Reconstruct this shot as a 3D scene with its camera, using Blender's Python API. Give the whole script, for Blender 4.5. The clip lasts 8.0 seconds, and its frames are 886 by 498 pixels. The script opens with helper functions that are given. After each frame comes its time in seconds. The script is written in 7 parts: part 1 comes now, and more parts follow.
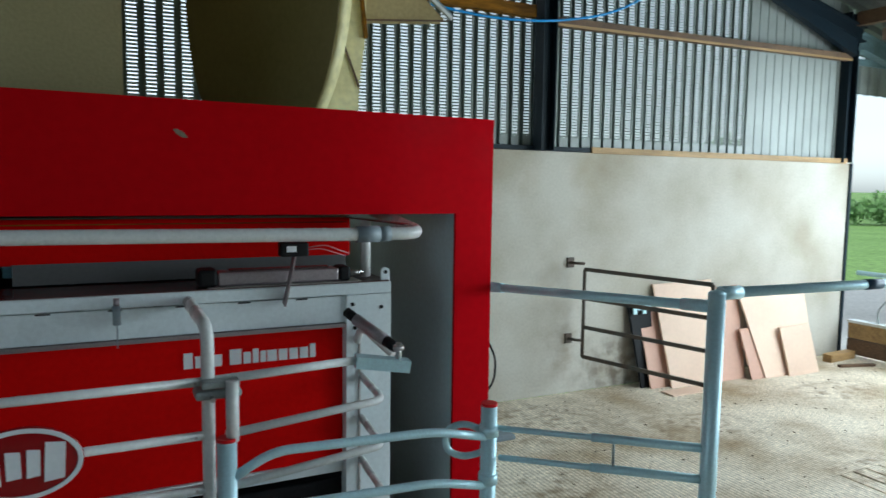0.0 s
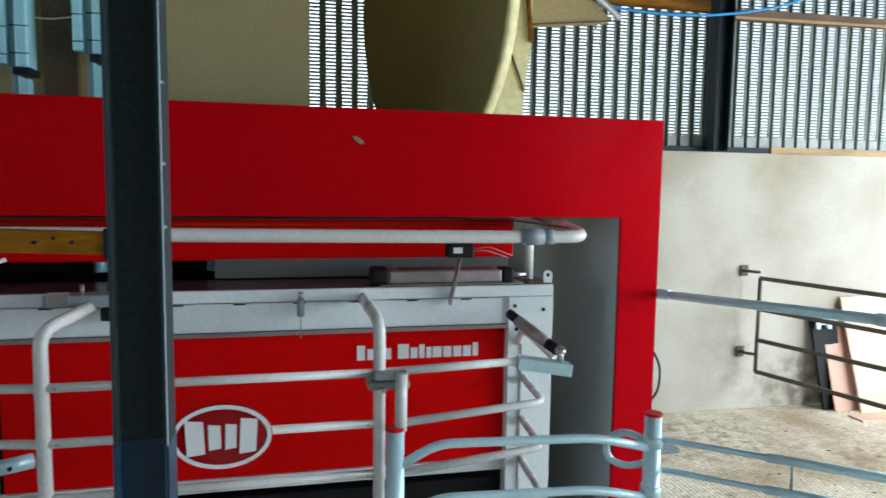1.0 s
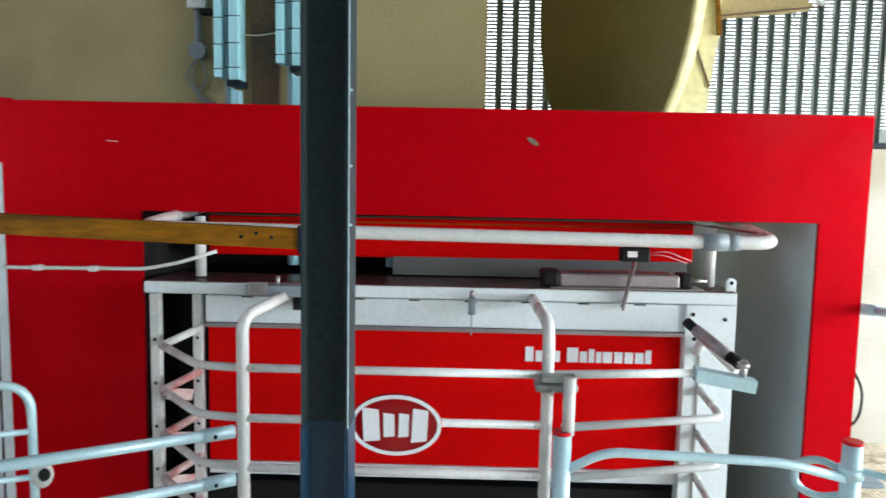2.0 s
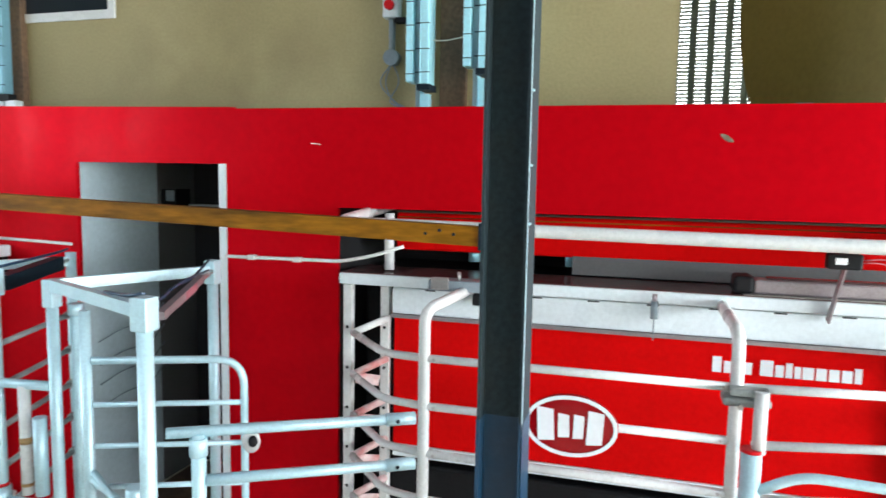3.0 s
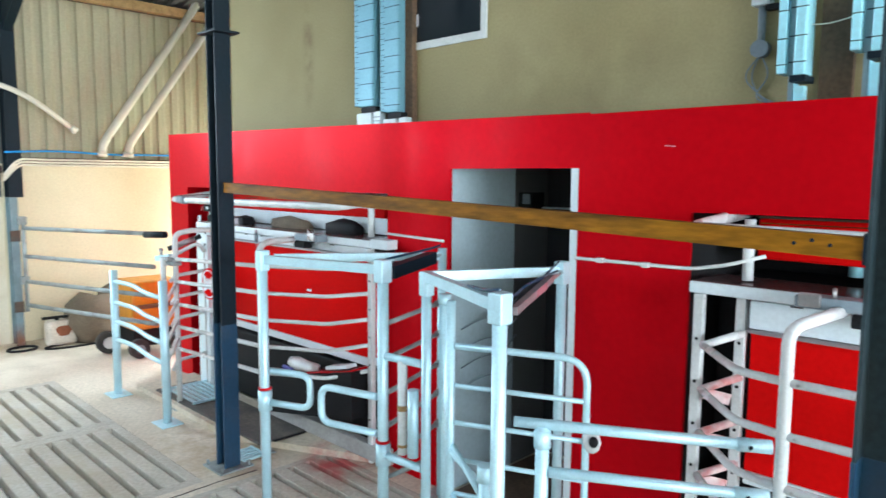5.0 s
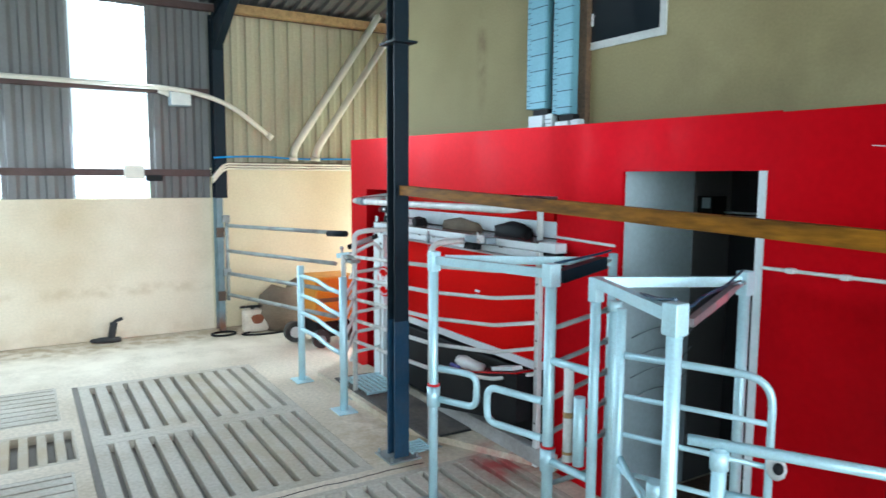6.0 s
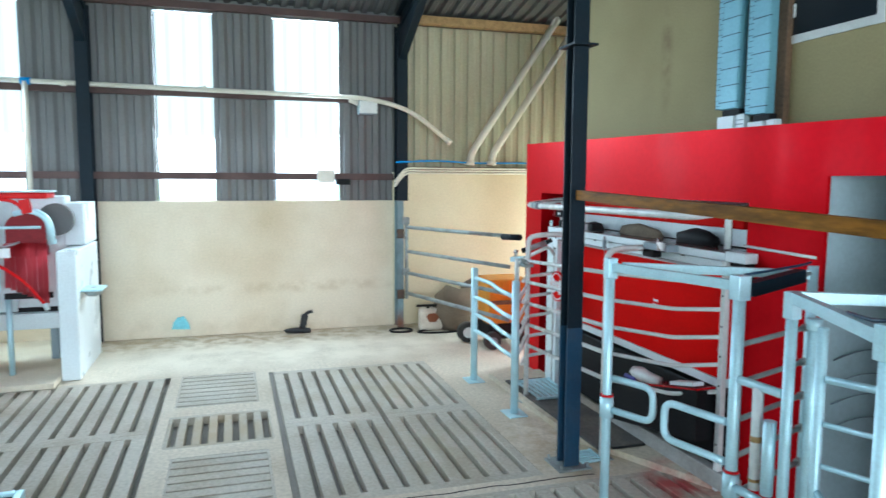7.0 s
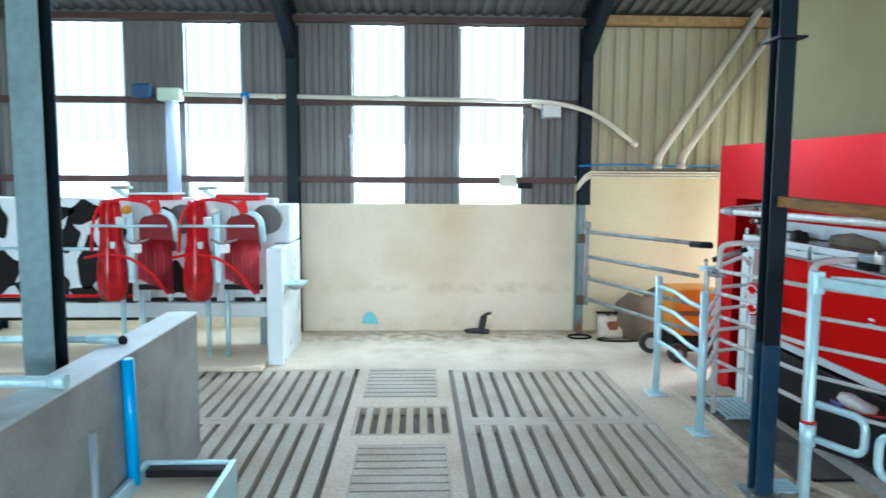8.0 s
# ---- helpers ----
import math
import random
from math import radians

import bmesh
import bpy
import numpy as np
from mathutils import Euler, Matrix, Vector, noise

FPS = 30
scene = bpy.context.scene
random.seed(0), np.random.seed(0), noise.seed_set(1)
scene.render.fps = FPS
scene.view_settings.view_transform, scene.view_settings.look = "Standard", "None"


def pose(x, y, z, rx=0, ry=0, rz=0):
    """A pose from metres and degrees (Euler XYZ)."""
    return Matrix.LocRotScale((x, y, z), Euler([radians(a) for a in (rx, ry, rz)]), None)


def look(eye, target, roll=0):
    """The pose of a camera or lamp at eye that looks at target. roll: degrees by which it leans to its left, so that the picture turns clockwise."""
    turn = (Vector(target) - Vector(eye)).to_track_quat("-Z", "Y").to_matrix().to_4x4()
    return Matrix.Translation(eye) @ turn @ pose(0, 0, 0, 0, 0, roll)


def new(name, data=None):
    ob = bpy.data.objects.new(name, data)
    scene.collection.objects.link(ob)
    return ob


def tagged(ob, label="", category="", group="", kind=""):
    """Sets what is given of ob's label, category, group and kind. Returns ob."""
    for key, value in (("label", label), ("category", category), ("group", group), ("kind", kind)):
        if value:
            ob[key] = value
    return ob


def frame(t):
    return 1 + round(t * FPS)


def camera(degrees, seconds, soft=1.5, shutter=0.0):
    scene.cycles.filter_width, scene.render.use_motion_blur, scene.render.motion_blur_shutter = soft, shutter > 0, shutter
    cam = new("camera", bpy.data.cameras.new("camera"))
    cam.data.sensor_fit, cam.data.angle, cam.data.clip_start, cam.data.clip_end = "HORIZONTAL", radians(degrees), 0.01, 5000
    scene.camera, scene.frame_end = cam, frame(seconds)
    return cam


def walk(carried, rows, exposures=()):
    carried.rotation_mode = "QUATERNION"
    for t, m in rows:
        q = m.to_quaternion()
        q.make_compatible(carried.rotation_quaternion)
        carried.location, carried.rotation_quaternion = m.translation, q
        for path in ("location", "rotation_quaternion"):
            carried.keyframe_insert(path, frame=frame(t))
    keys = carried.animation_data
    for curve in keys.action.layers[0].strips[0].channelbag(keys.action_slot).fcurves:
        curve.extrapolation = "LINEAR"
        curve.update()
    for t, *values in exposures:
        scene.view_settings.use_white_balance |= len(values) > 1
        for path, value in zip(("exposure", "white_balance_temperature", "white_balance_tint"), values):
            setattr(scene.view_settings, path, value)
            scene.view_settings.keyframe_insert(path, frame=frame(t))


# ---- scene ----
cam = camera(65.5, 8.0, shutter=0.3)
PATH = [
    (0, (-0.148, 0.122, 2.063), (0.726, 1.911, 1.878), 0.8),
    (0.5, (-0.167, 0.11, 2.063), (0.512, 1.982, 1.879), 0.7),
    (1, (-0.188, 0.095, 2.068), (0.259, 2.036, 1.883), 0.8),
    (1.5, (-0.2, 0.09, 2.071), (0.015, 2.07, 1.883), 0.9),
    (3, (-0.182, 0.067, 2.072), (-0.739, 1.977, 1.869), 1.0),
    (3.5, (-0.183, 0.056, 2.074), (-0.966, 1.884, 1.868), 0.8),
    (4, (-0.191, 0.053, 2.076), (-1.207, 1.762, 1.867), 0.8),
    (4.5, (-0.187, 0.068, 2.075), (-1.404, 1.641, 1.867), 0.6),
    (6, (-0.191, 0.058, 2.089), (-1.889, 1.094, 1.882), 0.3),
    (6.5, (-0.189, 0.05, 2.096), (-1.999, 0.876, 1.892), 0.3),
    (7, (-0.192, 0.04, 2.1), (-2.094, 0.624, 1.899), 0.3),
    (7.5, (-0.191, 0.03, 2.103), (-2.152, 0.374, 1.906), 0.3),
    (8, (-0.176, 0.03, 2.112), (-2.165, 0.105, 1.917), 0.3),
]

EXPOSURES = [(0, -2.37, 5650, 0), (0.5, -2.05, 5700, 3), (1, -1.58, 5900, 6), (1.5, -1.18, 6100, 8), (3, -0.3, 6200, 9), (3.5, -0.22, 6200, 9), (4.5, -0.2, 5900, 7), (6, -0.6, 5550, 2), (8, -0.83, 5350, 0)]
walk(cam, [(t, look(e, g, r)) for t, e, g, r in PATH], EXPOSURES)

# ---- world, sun and daylight through seen and assumed openings ----
world = bpy.data.worlds.new("world")
scene.world = world
world.use_nodes = True
wn = world.node_tree.nodes
sky = wn.new("ShaderNodeTexSky")
sky.sky_type = "NISHITA"
sky.sun_disc = False
sky.sun_elevation = radians(38)
sky.sun_rotation = radians(-37)
sky.air_density, sky.dust_density, sky.ozone_density = 1.0, 1.0, 1.0
haze = wn.new("ShaderNodeHueSaturation")
haze.inputs["Saturation"].default_value = 0.3
world.node_tree.links.new(sky.outputs[0], haze.inputs["Color"])
world.node_tree.links.new(haze.outputs[0], wn["Background"].inputs[0])
wn["Background"].inputs[1].default_value = 1.25

sun_data = bpy.data.lights.new("sun", "SUN")
sun_data.energy, sun_data.angle, sun_data.color = 4.5, radians(10), (1.0, 0.97, 0.92)
sun = new("sun", sun_data)
sun.matrix_world = look((-15, 20, 19.5), (0, 0, 0))


def daylight(name, eye, target, width, height, watts, color=(0.93, 0.97, 1.0)):
    """Sky light that enters by one opening, seen or assumed."""
    data = bpy.data.lights.new(name, "AREA")
    data.shape, data.size, data.size_y, data.energy, data.color = "RECTANGLE", width, height, watts, color
    ob = new(name, data)
    ob.matrix_world = look(eye, target)
    return ob


daylight("east_side_daylight", (8.05, 1.7, 2.3), (3.4, 3.0, 0.0), 6.4, 2.6, 2100)
# extra fill for the robot's low parts, through an opening only assumed
daylight("east_side_daylight", (8.05, -3.2, 1.7), (0.5, 3.0, 0.6), 2.6, 1.6, 240)
for wy in (-4.42, -2.76, -0.52, 1.05):
    daylight("strip_window_daylight", (-9.72, wy, 3.0), (-4.5, wy, 0.4), 0.8, 2.3, 138, (0.84, 0.94, 1.0))
# fill lamps under assumed rooflights, added to light the shed from above
for rx, watts in ((-6.4, 100), (-2.9, 19), (3.2, 24)):
    rz = 4.42 + (rx + 9.8) * 0.222 if rx < -0.8 else 4.3 + (8.3 - rx) * 0.231
    daylight("roof_fill_light", (rx, -4.0, rz - 0.12), (rx, -4.0, 0), 1.0, 6.5, watts)
# warm fill added to brighten the passage wall; its opening is invented
daylight("passage_fill_light", (-8.6, 5.70, 1.25), (-9.2, 2.0, 1.2), 1.9, 2.2, 100, (1.0, 0.97, 0.82))

# ---- materials ----
def mat(name, color, rough=0.6, metal=0.0, stain=None, amount=0.35, scale=1.6, grain=60.0, grain_amount=0.12,
        bump=0.15, rough_var=0.12, coat=0.0, pieces=0.0, detail=5.0, stretch=None):
    """A surface with stains at one scale and grain at another, laid out in metres."""
    m = bpy.data.materials.new(name)
    m.use_nodes = True
    nt = m.node_tree
    n, l = nt.nodes, nt.links
    b = n["Principled BSDF"]
    geo = n.new("ShaderNodeNewGeometry")
    big = n.new("ShaderNodeTexNoise")
    big.inputs["Scale"].default_value, big.inputs["Detail"].default_value = scale, detail
    fine = n.new("ShaderNodeTexNoise")
    fine.inputs["Scale"].default_value, fine.inputs["Detail"].default_value = grain, 4.0
    where = geo.outputs["Position"]
    if stretch:
        pull = n.new("ShaderNodeVectorMath")
        pull.operation = "MULTIPLY"
        pull.inputs[1].default_value = stretch
        l.new(where, pull.inputs[0])
        where = pull.outputs[0]
    for tex in (big, fine):
        l.new(where, tex.inputs["Vector"])
    ramp = n.new("ShaderNodeMapRange")
    ramp.inputs[1].default_value, ramp.inputs[2].default_value = 0.42, 0.72
    l.new(big.outputs[0], ramp.inputs[0])
    amt = n.new("ShaderNodeMath")
    amt.operation = "MULTIPLY"
    amt.inputs[1].default_value = amount
    l.new(ramp.outputs[0], amt.inputs[0])
    mix = n.new("ShaderNodeMix")
    mix.data_type = "RGBA"
    mix.inputs[6].default_value = (*color, 1)
    mix.inputs[7].default_value = (*(stain or [c * 0.6 for c in color]), 1)
    l.new(amt.outputs[0], mix.inputs[0])
    val = n.new("ShaderNodeMapRange")
    val.inputs[1].default_value, val.inputs[2].default_value = 0.3, 0.7
    val.inputs[3].default_value, val.inputs[4].default_value = 1 - grain_amount, 1 + grain_amount
    l.new(fine.outputs[0], val.inputs[0])
    mul = n.new("ShaderNodeVectorMath")
    mul.operation = "SCALE"
    l.new(mix.outputs[2], mul.inputs[0])
    last = val.outputs[0]
    if pieces:
        info = n.new("ShaderNodeObjectInfo")
        pv = n.new("ShaderNodeMapRange")
        pv.inputs[3].default_value, pv.inputs[4].default_value = 1 - pieces, 1 + pieces
        l.new(info.outputs["Random"], pv.inputs[0])
        pm = n.new("ShaderNodeMath")
        pm.operation = "MULTIPLY"
        l.new(last, pm.inputs[0])
        l.new(pv.outputs[0], pm.inputs[1])
        last = pm.outputs[0]
    l.new(last, mul.inputs["Scale"])
    l.new(mul.outputs[0], b.inputs["Base Color"])
    rv = n.new("ShaderNodeMapRange")
    rv.inputs[3].default_value, rv.inputs[4].default_value = max(0.02, rough - rough_var), min(1, rough + rough_var)
    l.new(big.outputs[0], rv.inputs[0])
    l.new(rv.outputs[0], b.inputs["Roughness"])
    b.inputs["Metallic"].default_value = metal
    b.inputs["Coat Weight"].default_value = coat
    b.inputs["Coat Roughness"].default_value = 0.22
    if bump:
        bp = n.new("ShaderNodeBump")
        bp.inputs["Strength"].default_value, bp.inputs["Distance"].default_value = bump, 0.01
        l.new(fine.outputs[0], bp.inputs["Height"])
        l.new(bp.outputs[0], b.inputs["Normal"])
    return m


def add_wave(m, axis, pitch, depth, strength=0.6, soft=0.0, groove=0.0):
    """Adds straight grooves to a material's relief, one every pitch metres along the axis (x, y or z)."""
    n, l = m.node_tree.nodes, m.node_tree.links
    geo = n.new("ShaderNodeNewGeometry")
    w = n.new("ShaderNodeTexWave")
    w.wave_type, w.bands_direction, w.wave_profile = "BANDS", axis, "SIN"
    w.inputs["Scale"].default_value = 0.314 / pitch
    w.inputs["Distortion"].default_value = soft
    w.inputs["Detail"].default_value = 1.0
    l.new(geo.outputs["Position"], w.inputs["Vector"])
    bp = n.new("ShaderNodeBump")
    bp.inputs["Strength"].default_value, bp.inputs["Distance"].default_value = strength, depth
    l.new(w.outputs["Fac"], bp.inputs["Height"])
    b = n["Principled BSDF"]
    if groove:
        dirt = n.new("ShaderNodeMapRange")
        dirt.inputs[3].default_value, dirt.inputs[4].default_value = 1 - groove, 1.0
        l.new(w.outputs["Fac"], dirt.inputs[0])
        sc = n.new("ShaderNodeVectorMath")
        sc.operation = "SCALE"
        l.new(b.inputs["Base Color"].links[0].from_socket, sc.inputs[0])
        l.new(dirt.outputs[0], sc.inputs["Scale"])
        l.new(sc.outputs[0], b.inputs["Base Color"])
    if b.inputs["Normal"].is_linked:
        l.new(b.inputs["Normal"].links[0].from_socket, bp.inputs["Normal"])
    l.new(bp.outputs[0], b.inputs["Normal"])
    return m


def add_stain_or_light(m, centre, radii, color, amount=0.7, scale=4.0, spread=(0.40, 0.62)):
    """Adds one ragged stain, or a patch of painted light, round a point: radii are its reach along x, y and z in
    metres.
    """
    n, l = m.node_tree.nodes, m.node_tree.links
    b = n["Principled BSDF"]
    geo = n.new("ShaderNodeNewGeometry")
    off = n.new("ShaderNodeVectorMath")
    off.operation = "SUBTRACT"
    off.inputs[1].default_value = centre
    l.new(geo.outputs["Position"], off.inputs[0])
    div = n.new("ShaderNodeVectorMath")
    div.operation = "DIVIDE"
    div.inputs[1].default_value = radii
    l.new(off.outputs[0], div.inputs[0])
    far = n.new("ShaderNodeVectorMath")
    far.operation = "LENGTH"
    l.new(div.outputs[0], far.inputs[0])
    near = n.new("ShaderNodeMapRange")
    near.interpolation_type = "SMOOTHSTEP"
    near.inputs[1].default_value, near.inputs[2].default_value = 0.15, 1.0
    near.inputs[3].default_value, near.inputs[4].default_value = 1.0, 0.0
    l.new(far.outputs["Value"], near.inputs[0])
    tex = n.new("ShaderNodeTexNoise")
    tex.inputs["Scale"].default_value, tex.inputs["Detail"].default_value = scale, 8.0
    l.new(geo.outputs["Position"], tex.inputs["Vector"])
    rag = n.new("ShaderNodeMapRange")
    rag.inputs[1].default_value, rag.inputs[2].default_value = spread
    l.new(tex.outputs[0], rag.inputs[0])
    both = n.new("ShaderNodeMath")
    both.operation = "MULTIPLY"
    l.new(near.outputs[0], both.inputs[0])
    l.new(rag.outputs[0], both.inputs[1])
    amt = n.new("ShaderNodeMath")
    amt.operation = "MULTIPLY"
    amt.inputs[1].default_value = amount
    l.new(both.outputs[0], amt.inputs[0])
    mix = n.new("ShaderNodeMix")
    mix.data_type = "RGBA"
    mix.inputs[7].default_value = (*color, 1)
    l.new(amt.outputs[0], mix.inputs[0])
    l.new(b.inputs["Base Color"].links[0].from_socket, mix.inputs[6])
    l.new(mix.outputs[2], b.inputs["Base Color"])
    return m


RED = mat("red_gloss_board", (0.54, 0.0015, 0.006), 0.36, 0.28, stain=(0.41, 0.0015, 0.005), amount=0.5, scale=0.9, grain=25, grain_amount=0.05,
          bump=0.03)
RED.node_tree.nodes["Principled BSDF"].inputs["Specular IOR Level"].default_value = 0.07
RED.node_tree.nodes["Principled BSDF"].inputs["Specular Tint"].default_value = (0.9, 0.06, 0.42, 1)
gloss_node = RED.node_tree.nodes["Principled BSDF"]
gloss_node.inputs["Coat Roughness"].default_value = 0.13
gloss_node.inputs["Coat Tint"].default_value = (1.0, 0.9, 0.95, 1)
patches = RED.node_tree.nodes.new("ShaderNodeTexNoise")
patches.inputs["Scale"].default_value, patches.inputs["Detail"].default_value = 3.1, 8.0
spread = RED.node_tree.nodes.new("ShaderNodeMapRange")
spread.inputs[1].default_value, spread.inputs[2].default_value = 0.4, 0.65
spread.inputs[3].default_value, spread.inputs[4].default_value = 0.0, 0.06
spot_at = RED.node_tree.nodes.new("ShaderNodeNewGeometry")
RED.node_tree.links.new(spot_at.outputs["Position"], patches.inputs["Vector"])
RED.node_tree.links.new(patches.outputs[0], spread.inputs[0])
RED.node_tree.links.new(spread.outputs[0], gloss_node.inputs["Coat Weight"])
RED_PANEL = mat("red_enamel_panel", (0.68, 0.003, 0.003), 0.34, stain=(0.56, 0.003, 0.003), amount=0.3, grain=40, grain_amount=0.05, bump=0.02, coat=0.0)
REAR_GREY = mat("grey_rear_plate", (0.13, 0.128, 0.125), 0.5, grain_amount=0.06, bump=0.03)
PALE_TOP = mat("pale_wall_top", (0.70, 0.745, 0.745), 0.6, stain=(0.55, 0.57, 0.56), amount=0.5, scale=2, grain=40, grain_amount=0.06, bump=0.1)
PINK_DUST = mat("dusty_pink_sleeve", (0.40, 0.15, 0.18), 0.6, grain_amount=0.08, bump=0.05)
NAVY = mat("violet_blue_plastic", (0.05, 0.05, 0.30), 0.4, grain_amount=0.05, bump=0.0)
PLAQUE = mat("dark_red_gloss_plaque", (0.30, 0.003, 0.006), 0.16, grain_amount=0.05, bump=0.02)
DEEP_RED = mat("deep_red_moulding", (0.42, 0.004, 0.008), 0.2, grain_amount=0.06, bump=0.02)
RED_DULL = mat("red_plastic", (0.66, 0.006, 0.01), 0.35, grain_amount=0.08, bump=0.05)
GALV = mat("galvanised_steel", (0.56, 0.78, 0.84), 0.42, 0.3, stain=(0.42, 0.61, 0.68), amount=0.5, scale=9, grain=90, grain_amount=0.07, bump=0.04)
DUCT = mat("bright_galvanised_sheet", (0.48, 0.86, 0.95), 0.34, 0.3, stain=(0.34, 0.66, 0.76), amount=0.4, scale=3, grain=60, grain_amount=0.05, bump=0.03)
DUCT_BLUE = mat("blue_grey_galvanised_sheet", (0.20, 0.40, 0.48), 0.5, 0.25, stain=(0.13, 0.28, 0.35), amount=0.5, scale=3, grain=60, grain_amount=0.06, bump=0.03)
# darker copy of DUCT with the recess's shade in its colour
DUCT_SHADE = mat("shaded_galvanised_sheet", (0.32, 0.45, 0.49), 0.45, 0.5, amount=0.4, scale=3, grain=60, grain_amount=0.05, bump=0.03)
GALV_DARK = mat("weathered_galvanised_steel", (0.33, 0.37, 0.36), 0.5, 0.3, stain=(0.14, 0.13, 0.12), amount=0.7, scale=6, grain=80, bump=0.12)
WHITE_TUBE = mat("cream_enamelled_tube", (0.71, 0.72, 0.70), 0.27, stain=(0.60, 0.58, 0.55), amount=0.35, scale=7, grain=70, grain_amount=0.06, bump=0.04)
WHITE_SHEET = mat("white_enamelled_sheet", (0.75, 0.82, 0.84), 0.3, stain=(0.68, 0.70, 0.70), amount=0.3, scale=2.5, grain=50, grain_amount=0.05, bump=0.02)
STAINLESS = mat("brushed_stainless_steel", (0.55, 0.53, 0.52), 0.3, 0.9, amount=0.4, scale=4, grain=120, grain_amount=0.1, bump=0.04)
MAUVE = mat("anodised_aluminium", (0.36, 0.31, 0.32), 0.42, 0.6, amount=0.3, scale=8, grain=100, bump=0.03)
# on the beam's top the maroon tone stands for reflected red
PLATE_DARK = mat("dark_maroon_plate", (0.10, 0.05, 0.048), 0.22, 0.0, stain=(0.07, 0.035, 0.035), amount=0.6, scale=5, grain=60, bump=0.05)
BLACK = mat("black_plastic", (0.009, 0.009, 0.010), 0.6, grain_amount=0.25, bump=0.1)
RUBBER = mat("black_rubber", (0.022, 0.022, 0.024), 0.75, stain=(0.10, 0.09, 0.075), amount=0.6, scale=5, grain=40, bump=0.4)
GREY_PLASTIC = mat("grey_plastic", (0.24, 0.29, 0.32), 0.45, grain_amount=0.08, bump=0.04)
WHITE_MARK = mat("white_vinyl", (0.87, 0.88, 0.90), 0.35, grain_amount=0.03, bump=0.0, amount=0.12)
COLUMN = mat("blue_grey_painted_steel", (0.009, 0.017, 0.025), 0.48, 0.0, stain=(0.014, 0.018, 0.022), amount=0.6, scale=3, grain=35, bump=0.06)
COLUMN_WORN = mat("worn_grey_steel_primer", (0.027, 0.043, 0.050), 0.6, 0.0, stain=(0.046, 0.046, 0.041), amount=0.4, scale=7, grain=45, grain_amount=0.2, bump=0.08)
# red blotches paint the red front's reflection onto white enamel
ROSY = mat("enamel_with_red_reflection", (0.66, 0.52, 0.50), 0.4, stain=(0.52, 0.10, 0.09), amount=0.85, scale=16, grain=40, bump=0.04)
# near-black for the unlit corridor end
CORRIDOR_DARK = mat("corridor_end_shade", (0.022, 0.023, 0.026), 0.6, grain_amount=0.1, bump=0.05)
POST_WORN = mat("weathered_blue_grey_steel", (0.20, 0.29, 0.32), 0.55, stain=(0.12, 0.15, 0.15), amount=0.6, scale=5, grain=40, bump=0.08)
COLUMN_FOOT = mat("dark_blue_bitumen_paint", (0.009, 0.045, 0.092), 0.4, stain=(0.07, 0.075, 0.08), amount=0.25, scale=8, grain=40, bump=0.08)
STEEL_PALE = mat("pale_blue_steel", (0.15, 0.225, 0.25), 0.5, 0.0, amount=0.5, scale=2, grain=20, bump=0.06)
TIMBER = mat("treated_timber", (0.40, 0.25, 0.10), 0.62, stain=(0.20, 0.12, 0.05), amount=0.7, scale=14, grain=70, grain_amount=0.18, bump=0.15, stretch=(0.09, 1, 1))
TIMBER_DARK = mat("old_brown_timber", (0.15, 0.085, 0.045), 0.7, stain=(0.06, 0.04, 0.03), amount=0.7, scale=3, grain=45, grain_amount=0.25, bump=0.25)
OCHRE = mat("ochre_timber_rail", (0.25, 0.105, 0.006), 0.55, stain=(0.035, 0.016, 0.005), amount=1.0, scale=12, grain=60, grain_amount=0.28, bump=0.15, stretch=(0.16, 1, 1))
PLY = mat("pink_hardwood_plywood", (0.72, 0.52, 0.38), 0.6, stain=(0.62, 0.42, 0.31), amount=0.6, scale=1.6, grain=30, grain_amount=0.03, bump=0.06, pieces=0.12)
PLY_PINK = mat("raw_pink_plywood", (0.62, 0.37, 0.27), 0.6, stain=(0.54, 0.30, 0.21), amount=0.6, scale=1.6, grain=30, grain_amount=0.03, bump=0.06, pieces=0.08)
RUST_STEEL = mat("dark_rusty_steel", (0.075, 0.065, 0.052), 0.6, 0.2, stain=(0.12, 0.06, 0.03), amount=0.6, scale=8, grain=60, grain_amount=0.15, bump=0.1)
WORN_MAT = mat("worn_rubber_matting", (0.085, 0.076, 0.068), 0.85, stain=(0.19, 0.155, 0.12), amount=0.7, scale=4, grain=40, grain_amount=0.2, bump=0.4)
PLINTH = mat("pale_concrete_plinth", (0.42, 0.41, 0.39), 0.8, stain=(0.28, 0.25, 0.21), amount=0.6, scale=4, grain=40, bump=0.15)
RAIL_BROWN = mat("red_oxide_rail", (0.085, 0.042, 0.035), 0.6, amount=0.5, scale=5, grain=50, bump=0.1)
CONC_FLOOR = mat("dusty_concrete_floor", (0.62, 0.54, 0.42), 0.8, stain=(0.42, 0.335, 0.23), amount=0.8, scale=0.9, grain=32, grain_amount=0.15, bump=0.22, detail=9)
CONC_TINED = add_wave(mat("tined_concrete_floor", (0.84, 0.735, 0.57), 0.85, stain=(0.40, 0.285, 0.155), amount=1.0, scale=1.3, grain=30, grain_amount=0.26,
                          bump=0.35, detail=9), "X", 0.034, 0.006, 0.35, 0.5, 0.34)
SLAT = mat("precast_concrete_slat", (0.48, 0.435, 0.355), 0.75, stain=(0.36, 0.295, 0.21), amount=0.65, scale=2.2, grain=35, grain_amount=0.14, bump=0.2, pieces=0.06)
PIT = mat("dark_slurry_pit", (0.21, 0.185, 0.155), 0.85, bump=0.2)
